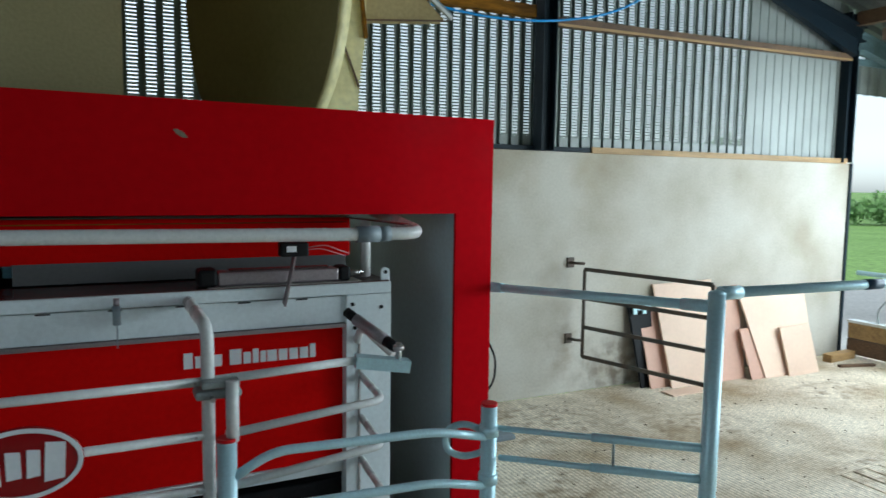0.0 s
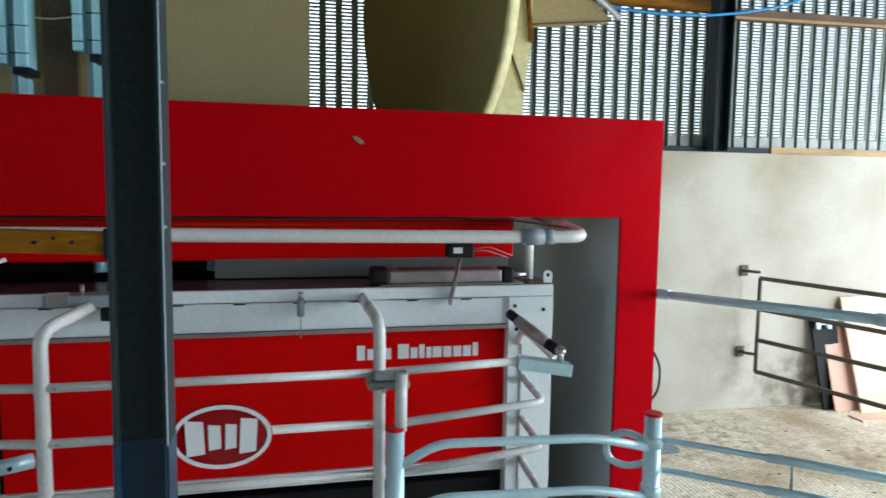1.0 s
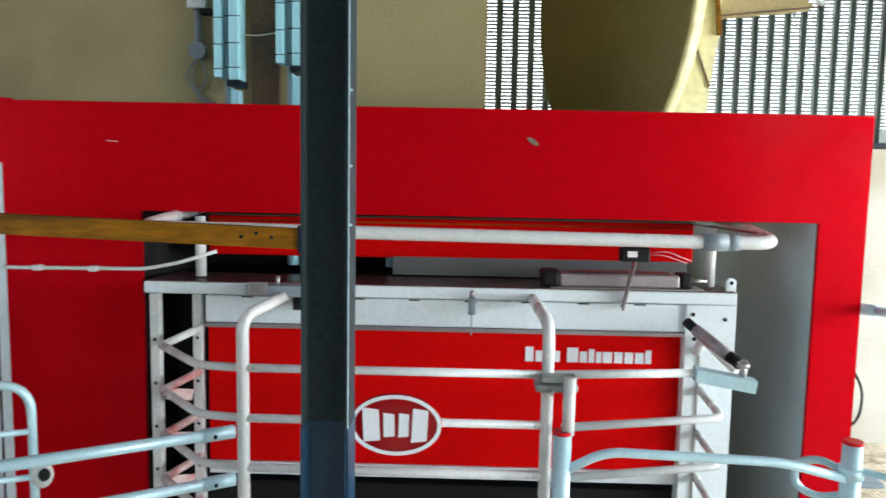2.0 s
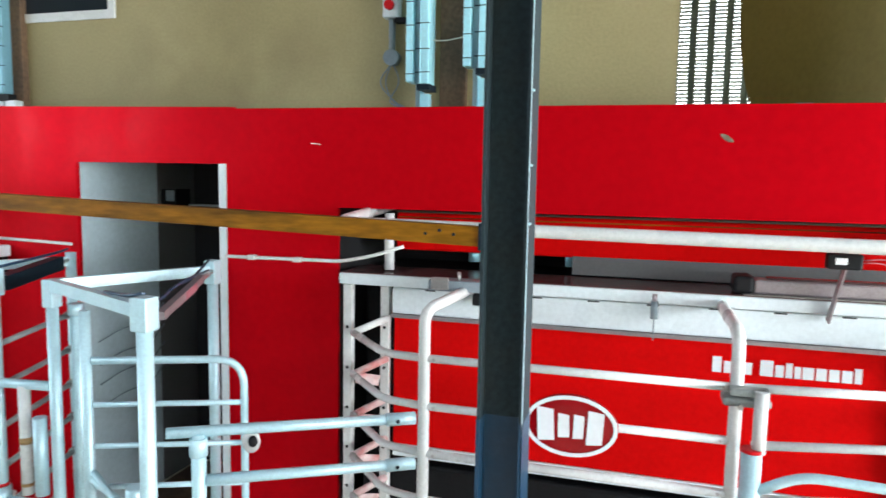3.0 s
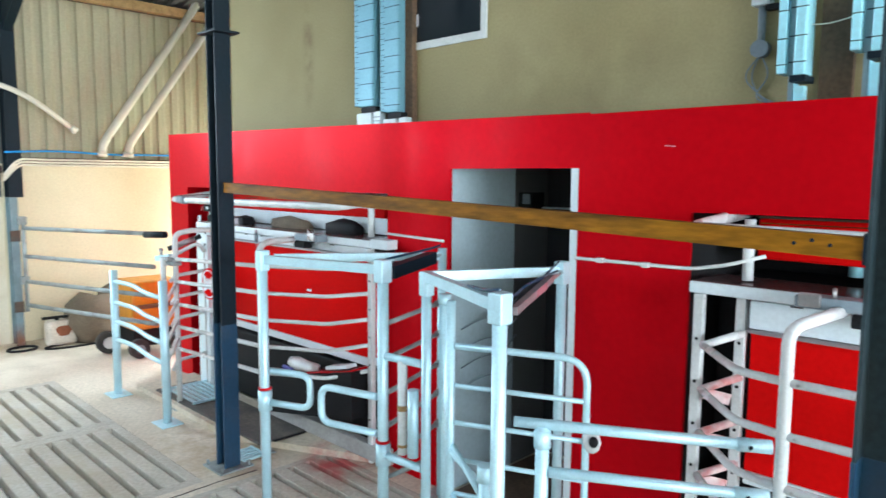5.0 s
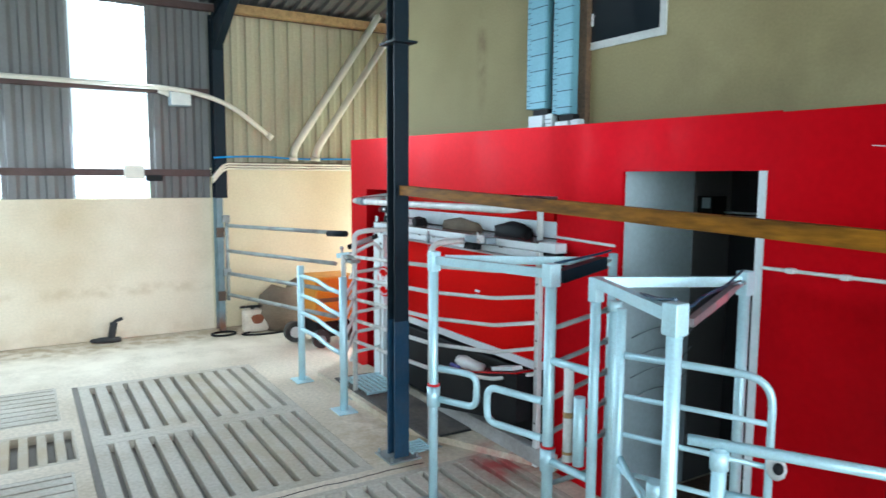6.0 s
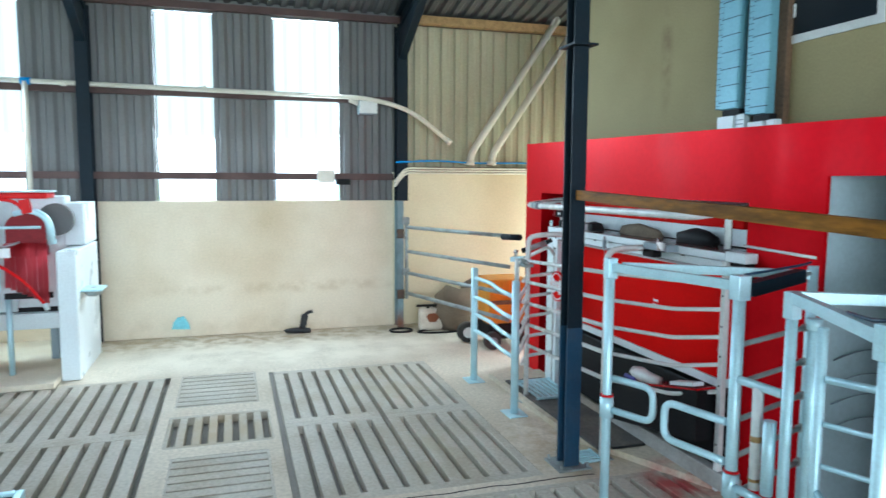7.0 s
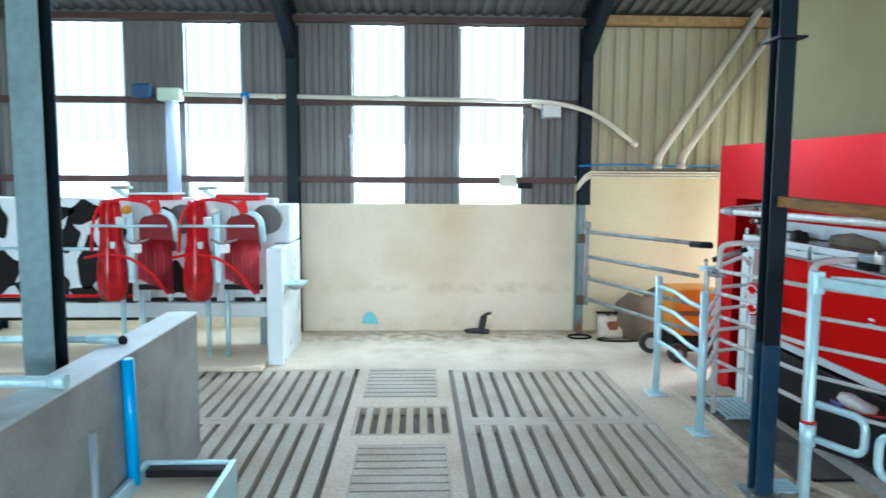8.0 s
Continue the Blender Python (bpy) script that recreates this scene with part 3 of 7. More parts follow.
setting("gable_sill", B(box, (-2.2, NORTH - 0.004, 2.402), (4.155, NORTH + 0.10, 2.445), 0.003), COLUMN, "dark steel angle on the gable wall", "rail")
setting("gable_bearer", B(box, (4.16, NORTH - 0.02, 2.394), (EAST - 0.12, NORTH + 0.0, 2.455), 0.003), TIMBER, "pale timber bearer on the gable wall", "rail")


def gable_top(x):
    return min(roof_z(x) - 0.05, 5.2)


def sheet_flat(bm, x, w, z0, zt, slotted, step=0.0278):
    """One flat of a box-profile sheet, either plain or cut by rows of narrow slots above a solid foot."""
    y = NORTH + 0.07
    if not slotted:
        box(bm, (x, y - 0.002, z0), (x + w, y + 0.002, zt))
        return bm
    box(bm, (x, y - 0.002, z0), (x + w, y + 0.002, z0 + 0.14))
    for e in (x, x + w - 0.007):
        box(bm, (e, y - 0.003, z0 + 0.14), (e + 0.007, y + 0.003, zt))
    z = z0 + 0.14
    while z < zt - step:
        bm.faces.new([bm.verts.new(p) for p in ((x, y - 0.004, z), (x + w, y - 0.004, z), (x + w, y + 0.004, z + step * 0.77), (x, y + 0.004, z + step * 0.77))])
        z += step
    return bm


def sheet_rib(bm, x0, x1, z0, zt):
    """A rib between two flats: it stands out behind them, so a deep groove shows from inside."""
    y = NORTH + 0.07
    box(bm, (x0 - 0.001, y, z0), (x0 + 0.002, y + 0.034, zt))
    box(bm, (x1 - 0.002, y, z0), (x1 + 0.001, y + 0.034, zt))
    box(bm, (x0, y + 0.030, z0), (x1, y + 0.034, zt))
    return bm


louvred, plain, ribs = bmesh.new(), bmesh.new(), bmesh.new()
for start, n, pitch, flat, slotted in ((-2.135, 45, 0.126, 0.083, True), (3.695, 20, 0.1343, 0.098, True), (6.381, 13, 0.1385, 0.126, False)):
    for k in range(n):
        x = start + k * pitch
        zt = gable_top(x + pitch)
        sheet_flat(louvred if slotted else plain, x, min(flat, EAST - 0.08 - x), 2.401, zt, slotted)
        sheet_rib(ribs, x + flat, x + pitch, 2.401, zt)
setting("cladding_north_louvred", louvred, CLAD_LIGHT, "galvanised sheet pierced with rows of narrow vent slots", "wall")
setting("cladding_north_plain", plain, CLAD_LIGHT, "plain grey ribbed sheet beside the louvred sheet")
# ribs get the shaded sheet colour, deepening their grooves
setting("cladding_north_ribs", ribs, CLAD_RIB, "grooved ribs between the gable sheets' flats, painted darker for shade")
setting("cladding_north_upper", B(box, (WEST, NORTH + 0.1, 2.4), (-2.2, NORTH + 0.14, 4.3)), CLAD_BUFF, "buff sheet closing the rest of the gable")
setting("gable_upper", B(prism, [(-2.2, NORTH + 0.12, 5.2), (4.0, NORTH + 0.12, 5.2), (RIDGE, NORTH + 0.12, 6.35)], (0, 0, 0), (0, 0.02, 0)), CLAD, "grey sheet in the gable's peak")
setting("gable_rail", B(slab, (3.68, NORTH - 0.03, 3.60), (7.95, NORTH - 0.03, 3.66), 0.08, 0.08), TIMBER_DARK, "weathered timber rail across the louvred gable", "rail")
setting("gable_rail_edge", B(slab, (3.68, NORTH - 0.078, 3.567), (7.95, NORTH - 0.078, 3.627), 0.012, 0.022), TIMBER, "pale strip along the gable rail's lower edge", "rail")
setting("gable_rail_west", B(slab, (-2.2, NORTH - 0.03, 3.70), (3.44, NORTH - 0.03, 3.66), 0.08, 0.11), OCHRE, "ochre timber rail across the louvred gable", "rail")

# roof: two ribbed slopes; the gaps take assumed rooflights, out of view
def slope(bm, xa, xb, skip):
    d = 1 if xb > xa else -1
    za, zb = roof_z(xa), roof_z(RIDGE + (-0.001 if d > 0 else 0.001))
    up = Vector((xb - xa, 0, zb - za))
    for y0, y1, s0, s1 in skip:
        o = Vector((xa, y0, za)) + up * s0
        if d > 0:
            corrugated(bm, o, (0, 1, 0), up, y1 - y0, up.length * (s1 - s0), 0.18, 0.045)
        else:
            corrugated(bm, o + Vector((0, y1 - y0, 0)), (0, -1, 0), up, y1 - y0, up.length * (s1 - s0), 0.18, 0.045)
    return bm


STRIPS = [(SOUTH, -7.4, 0, 1), (-0.6, NORTH + 0.2, 0, 1), (-7.4, -0.6, 0, 0.30), (-7.4, -0.6, 0.46, 0.69), (-7.4, -0.6, 0.84, 1)]
setting("roof_west", B(slope, WEST - 0.10, RIDGE, STRIPS), ROOF, "grey ribbed fibre-cement roof slope", "roof")
STRIPS = [(SOUTH, -7.4, 0, 1), (-0.6, NORTH + 0.2, 0, 1), (-7.4, -0.6, 0, 0.49), (-7.4, -0.6, 0.63, 1)]
setting("roof_east", B(slope, 8.75, RIDGE, STRIPS), ROOF, "grey ribbed fibre-cement roof slope", "roof")

# unseen sheets, added to close the gaps over the fill lamps
LIGHTS = [(-7.4, -0.6, 0.30, 0.46), (-7.4, -0.6, 0.69, 0.84)]
rl_west = setting("assumed_rooflight_west", B(slope, WEST - 0.10, RIDGE, LIGHTS), CLEAR, "unseen white translucent sheets assumed in the roof", "rooflight")
rl_east = setting("assumed_rooflight_east", B(slope, 8.75, RIDGE, [(-7.4, -0.6, 0.49, 0.63)]), CLEAR, "unseen white translucent sheets assumed in the roof", "rooflight")
rl_west.visible_shadow = rl_east.visible_shadow = False

# the roof runs on over an open bay to the east
bm = B(corrugated, (13.0, NORTH + 0.95, 4.3 - 4.7 * 0.231), (0, -1, 0), (-4.7, 0, 4.7 * 0.231), 8.7, 4.82, 0.18, 0.045)
setting("roof_bay", bm, ROOF, "grey ribbed roof running on over the open bay", "roof")
setting("bay_gable_sheet", B(corrugated, (12.6, NORTH + 0.06, 3.26), (-1, 0, 0), (0, 0, 1), 4.4, 0.36, 0.2, 0.03), CLAD_LIGHT, "pale ribbed sheet over the open bay")
setting("bay_gable_flashing", B(box, (8.12, NORTH - 0.01, 3.60), (12.6, NORTH + 0.03, 3.68), 0.004), STEEL_PALE, "pale blue flashing over the open bay", "trim")

# south wall, far behind: unseen, added to keep the red front's reflections dark
setting("wall_south", B(prism, [(WEST, SOUTH, 0), (8.3, SOUTH, 0), (8.3, SOUTH, 4.3), (RIDGE, SOUTH, 6.4), (WEST, SOUTH, 4.4)], (0, -0.15, 0), (0, 0, 0)), CLAD, "unseen plain grey wall assumed to close the shed")

# steel frame
def portal(y, label, step=0.0):
    fr = thing("steel_portal", (WEST + 0.14, y, 0), label, "steel frame", "portal frames")
    part("column", B(i_section, WEST + 0.12, y, step, 4.2, 0.152, 0.2), COLUMN, fr)
    if step:
        low = part("lower_post", B(i_section, WEST + 0.12, y - 0.03, 0, step - 0.001, 0.085, 0.19), POST_WORN, fr, "weathered pale blue lower post with a rusty foot")
        for z in (1.36, 0.50):
            part("hinge_block", B(box, (WEST + 0.216, y - 0.085, z - 0.085), (WEST + 0.235, y + 0.02, z + 0.045), 0.006), RUST_STEEL, low)
    part("rafter", B(i_beam, (WEST + 0.1, y, roof_z(WEST + 0.1) - 0.22), (RIDGE, y, roof_z(RIDGE) - 0.22)), COLUMN, fr)
    part("haunch", B(prism, [(WEST + 0.2, y, 3.72), (WEST + 0.2, y, 4.16), (WEST + 1.5, y, 4.45), (WEST + 1.5, y, 4.38)], (0, -0.05, 0), (0, 0.05, 0)), COLUMN, fr)
    part("rafter", B(i_beam, (8.1, y, roof_z(8.1) - 0.22), (RIDGE, y, roof_z(RIDGE) - 0.22)), COLUMN, fr)
    part("column", B(i_section, 8.0, y, 0, 4.05, 0.152, 0.2), COLUMN, fr)
    return fr


portal(2.33, "dark blue-grey steel column on a pale lower post", 1.80)
portal(-1.65, "dark blue-grey steel column and rafter against the side wall")
portal(-5.7, "dark blue-grey steel column and rafter against the side wall")
gf = thing("gable_steelwork", (8.0, NORTH - 0.1, 2.405), "dark steel gable column and rafter above the concrete wall", "steel frame")
part("column", B(i_section, 8.03, NORTH + 0.02, 2.405, 4.2, 0.14, 0.16), COLUMN, gf)
part("pale_flange", B(box, (8.112, NORTH - 0.055, 2.41), (8.118, NORTH + 0.09, 4.2)), STEEL_PALE, gf, "pale blue outer flange")
part("rafter", B(i_beam, (8.1, NORTH - 0.08, roof_z(8.1) - 0.42), (RIDGE, NORTH - 0.08, roof_z(RIDGE) - 0.42), 0.12, 0.16), COLUMN, gf)
part("haunch", B(prism, [(7.95, NORTH - 0.10, 3.66), (7.95, NORTH - 0.10, 3.86), (6.4, NORTH - 0.10, 4.24), (6.4, NORTH - 0.10, 4.18)], (0, -0.04, 0), (0, 0.04, 0)), COLUMN, gf)
whole("gable_post", B(i_section, 3.56, NORTH - 0.06, 2.405, 5.1, 0.15, 0.15), COLUMN, (3.56, NORTH - 0.06, 2.405), "dark steel gable post standing on the concrete wall", "steel post")
whole("purlin_timber", B(slab, (8.0, NORTH - 0.1, 4.10), (8.1, -4, 4.10), 0.09, 0.16), TIMBER_DARK, (8.05, NORTH - 0.3, 4.08), "brown timber purlin under the eave", "purlin")

part("bay_rafter", B(i_beam, (8.1, NORTH - 0.06, 3.86), (12.6, NORTH - 0.06, 2.84), 0.12, 0.2), STEEL_PALE, gf, "pale blue rafter over the open bay")
whole("purlin_timber", B(slab, (8.5, NORTH - 0.1, 3.98), (8.6, -2, 3.98), 0.09, 0.14), TIMBER_DARK, (8.55, NORTH - 0.1, 3.9), "brown timber purlin of the open bay", "purlin")

# inner columns
def inner_column(x, y, foot, label, material=COLUMN, w=0.152, d=0.157):
    c = thing("steel_column", (x, y, 0), label, "steel column", "inner columns")
    part("shaft", B(i_section, x, y, foot, roof_z(x) - 0.34, w, d), material, c)
    if foot:
        part("painted_foot", B(i_section, x, y, 0.0, foot, w + 0.004, d + 0.004, 0.013, 0.012), COLUMN_FOOT, c, "dark blue painted foot")
    part("base_plate", B(box, (x - 0.13, y - 0.13, 0), (x + 0.13, y + 0.13, 0.012)), GALV_DARK, c)
    for dx in (-0.105, 0.105):
        for dy in (-0.105, 0.105):
            part("bolt", B(tube, [(x + dx, y + dy, 0.012), (x + dx, y + dy, 0.045)], 0.011, seg=6), GALV_DARK, c)
    return c


P1 = inner_column(-0.625, 2.38, 1.25, "worn grey steel column with a blue painted foot", COLUMN_WORN)
P2 = inner_column(-4.63, 2.38, 1.04, "dark blue-grey steel column with a blue painted foot", w=0.115, d=0.12)
P3 = inner_column(-4.02, -2.03, 0, "blue-grey steel column behind the low concrete wall")
# pale plate over dark steel stands for light on this face
part("lit_flange_face", B(box, (-3.944, -2.112, 0.0), (-3.938, -1.948, 4.9)), STEEL_PALE, P3, "front flange painted pale as the lit face")
for z in (2.72, 2.36, 2.12, 1.93):
    part("bolt", B(tube, [(-0.541, 2.312, z), (-0.541, 2.304, z)], 0.005, seg=6), GALV, P1)
# chipped edge, made bright to paint the highlight along it
part("worn_lit_edge", B(box, (-0.5485, 2.302, 0.02), (-0.5455, 2.309, 4.6)), GALV, P1, "worn flange edge, its bright gleam painted on")
part("splice_plate", B(box, (-4.74, 2.29, 3.02), (-4.50, 2.47, 3.035)), COLUMN, P2)

# the red front of the robot rooms
FRONT, BACK = 3.21, 3.232
OPEN_A, OPEN_B, DOOR = (-1.645, 1.43), (-6.94, -3.845), (-3.24, -2.28)
LEFT, RIGHT = -7.335, 1.64
OUTLINE = [(RIGHT, 0), (RIGHT, 2.398), (-2.23, 2.412), (-2.23, 2.42), (LEFT, 2.495), (LEFT, 0), (OPEN_B[0], 0), (OPEN_B[0], 1.96), (OPEN_B[1], 1.96), (OPEN_B[1], 0),
           (DOOR[0], 0), (DOOR[0], 2.13), (DOOR[1], 2.13), (DOOR[1], 0), (OPEN_A[0], 0), (OPEN_A[0], 1.92), (OPEN_A[1], 1.92), (OPEN_A[1], 0)]
bm = B(prism, [(x, FRONT, z) for x, z in OUTLINE], (0, 0, 0), (0, BACK - FRONT, 0))
wall = setting("wall_red_front", bm, RED, "glossy red boarded front with two robot openings and a doorway")
part("chipped_patch", B(prism, [(0.136 + 0.026 * math.cos(a) - 0.010 * math.sin(a), FRONT - 0.003, 2.262 + 0.017 * math.sin(a) * (1 + 0.2 * math.sin(2 * a)) - 0.012 * math.cos(a)) for a in [i * 0.5236 for i in range(12)]], (0, 0, 0), (0, 0.002, 0)),
     SACK, wall, "bare chip in the red paint")
part("scratch", B(slab, (-1.795, FRONT - 0.002, 2.236), (-1.741, FRONT - 0.002, 2.232), 0.003, 0.003), WHITE_MARK, wall, "short pale scratch")

# rooms behind the red front; DARK_ROOM parts carry the shade in their colour
setting("reveal_east", B(box, (OPEN_A[1], BACK, 0), (RIGHT - 0.02, NORTH, 2.32)), LINING, "smooth grey side of the robot room")
setting("reveal_west", B(box, (LEFT + 0.02, BACK, 0), (OPEN_B[0], NORTH, 2.32)), RED, "red painted side of the robot room")
setting("partition_a", B(box, (DOOR[1], BACK, 0), (OPEN_A[0], NORTH, 2.32)), DARK_ROOM, "partition between doorway and robot room, near-black for shade")
setting("partition_b", B(box, (OPEN_B[1], BACK, 0), (DOOR[0], NORTH, 2.32)), PARTITION, "pale grey partition between doorway and robot room")
setting("door_casing", B(box, (DOOR[1] - 0.05, FRONT + 0.004, 0), (DOOR[1] - 0.001, BACK + 0.05, 2.13)), WHITE_SHEET, "white casing on the doorway's side", "trim")
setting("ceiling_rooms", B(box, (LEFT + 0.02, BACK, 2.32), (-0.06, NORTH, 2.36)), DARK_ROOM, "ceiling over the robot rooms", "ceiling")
setting("room_head", B(box, (OPEN_A[0], BACK, 1.93), (OPEN_A[1], BACK + 0.06, 2.30)), DARK_ROOM, "near-black strip behind the red boarding, painted as shade", "wall")
# rear partitions are added to block light and blacken the robot rooms
setting("room_back", B(box, (OPEN_A[0], 4.00, 0), (1.06, 4.06, 2.30)), DARK_ROOM, "added near-black partition keeping the robot room dark", "wall")
setting("room_back_far", B(box, (OPEN_B[0], 4.00, 0), (OPEN_B[1], 4.06, 2.30)), DARK_ROOM, "added near-black partition keeping the robot room dark", "wall")
# this ceiling too is added, only to keep light out
setting("ceiling_robot_room", B(box, (-0.055, BACK, 2.32), (OPEN_A[1], 3.66, 2.36)), DARK_ROOM, "added near-black ceiling keeping the near robot's room dark", "ceiling")
setting("wall_buff_upper", B(box, (-6.70, 3.60, 2.36), (-0.065, 3.74, 5.5)), RENDER, "buff rendered upper wall above the robot rooms")
setting("wall_buff_side", B(box, (-0.205, 3.74, 2.36), (-0.065, NORTH, 5.5)), RENDER, "side of the buff upper room")
setting("wall_buff_west_side", B(box, (-6.70, 3.74, 2.36), (-6.56, NORTH, 4.9)), RENDER, "side of the buff upper room")
w = setting("window_7", B(box, (-4.20, 3.585, 2.998), (-3.285, 3.60, 3.05)), WHITE_TUBE, "white-framed dark window in the upper room", "window")
part("window_frame", B(box, (-3.333, 3.585, 3.05), (-3.285, 3.60, 4.0)), WHITE_TUBE, w)
part("window_frame", B(box, (-4.26, 3.585, 2.998), (-4.20, 3.60, 4.0)), WHITE_TUBE, w)
part("pane", B(box, (-4.20, 3.592, 3.05), (-3.333, 3.598, 4.0)), GLASS, w, "dark glass pane")
part("sticker", B(box, (-4.10, 3.586, 3.165), (-3.94, 3.591, 3.25)), WHITE_MARK, w, "small white sticker")

# raised concrete kerb and rubber mat before the far robot
setting("robot_kerb", B(prism, [(-5.05, 2.62, 0), (-3.84, 3.20, 0), (-6.9, 3.20, 0), (-6.9, 2.62, 0)][::-1], (0, 0, 0.0), (0, 0, 0.05)), CONC_FLOOR, "low concrete step before the far robot", "kerb")

# ---- slatted floor panels ----
def panel(x0, x1, y0, y1, slots, width, s0, s1, along="x", mtl=None, label="worn precast concrete floor panel with open slots"):
    """A slab cut by straight slots: two end beams with bars between. slots: the slots' middles; s0, s1: where a slot starts and ends."""
    p = thing("slat_panel", (x0, y0, -0.14), label, "floor panel", "slatted floor")
    mtl = mtl or SLAT
    if along == "x":
        part("end_beam", B(box, (x0, y0, -0.14), (s0, y1, 0)), mtl, p)
        part("end_beam", B(box, (s1, y0, -0.14), (x1, y1, 0)), mtl, p)
        cuts = [y0] + [v for c in slots for v in (c - width / 2, c + width / 2)] + [y1]
    else:
        part("end_beam", B(box, (x0, y0, -0.14), (x1, s0, 0)), mtl, p)
        part("end_beam", B(box, (x0, s1, -0.14), (x1, y1, 0)), mtl, p)
        cuts = [x0] + [v for c in slots for v in (c - width / 2, c + width / 2)] + [x1]
    shared = {}
    for a, b in zip(cuts[::2], cuts[1::2]):
        w = round(b - a, 3)
        if w not in shared:
            q = (s1 - s0, w, 0) if along == "x" else (w, s1 - s0, 0)
            shared[w] = finish("bar", B(box, (0, 0, -0.14), q, 0.005), mtl)
        piece("bar", shared[w], p, (s0, a, 0) if along == "x" else (a, s0, 0))
    return p


def series(first, pitch, n):
    return [first + pitch * k for k in range(n)]


# two rows of paired panels on either side of the covers, a long slot between each pair
for x0, x1, s0, s1 in ((-7.75, -6.0875, -7.66, -6.185), (-6.0835, -4.51, -5.99, -4.60)):
    sp = panel(x0, x1, 0.43, 1.27, series(0.555, 0.148, 5), 0.046, s0, s1)
    ea, eb = (x0, s0) if x0 < -7 else (s1, x1)
    part("slot_end", B(box, (ea, 1.27, -0.14), (eb, 1.316, 0)), SLAT, sp)
    panel(x0, x1, 1.316, 2.13, series(1.44, 0.148, 5), 0.046, s0, s1)
for x0, x1, s0, s1 in ((-7.81, -6.157, -7.74, -6.245), (-6.153, -4.51, -6.07, -4.60)):
    sp = panel(x0, x1, -1.527, -0.668, series(-1.40, 0.150, 5), 0.046, s0, s1)
    ea, eb = (x0, s0) if x0 < -7 else (s1, x1)
    part("slot_end", B(box, (ea, -1.573, -0.14), (eb, -1.527, 0)), SLAT, sp)
    panel(x0, x1, -2.41, -1.573, series(-2.30, 0.150, 5), 0.046, s0, s1)
panel(-4.355, -2.85, 0.56, 3.05, series(0.608, 0.148, 17), 0.046, -4.30, -2.93)
panel(-7.815, -6.765, -0.505, 0.245, series(-7.745, 0.1335, 8), 0.019, -0.488, 0.225, "y", label="concrete cover with fine cross slits")
panel(-6.515, -5.755, -0.525, 0.325, series(-0.465, 0.1235, 7), 0.056, -6.465, -5.80, label="small concrete grid with wide slots")
panel(-5.555, -4.465, -0.445, 0.275, series(-5.485, 0.1275, 8), 0.021, -0.432, 0.258, "y", label="concrete cover with fine cross slits")
panel(4.515, 5.995, 2.305, 3.295, series(4.60, 0.15, 9), 0.022, 2.36, 3.20, "y", CONC_TINED)
whole("joint_filler", B(box, (-7.755, 0.383, -0.06), (-4.505, 0.427, -0.012)), PIT, (-6.1, 0.4, -0.06), "silt filling the joint beside the slats", "joint filler")
rng = random.Random(21)
line = [(-4.435 + 0.012 * rng.random() + 0.01 * math.sin(k * 0.9), 0.75 + 0.075 * k) for k in range(24)]
bm = bmesh.new()
for (xa, ya), (xb, yb) in zip(line, line[1:]):
    slab(bm, (xa, ya, 0.0005), (xb, yb + 0.01, 0.0005), 0.009, 0.003)
whole("floor_crack", bm, BLACK, (-4.43, 1.5, 0.0), "dark ragged crack along a floor joint", "crack")

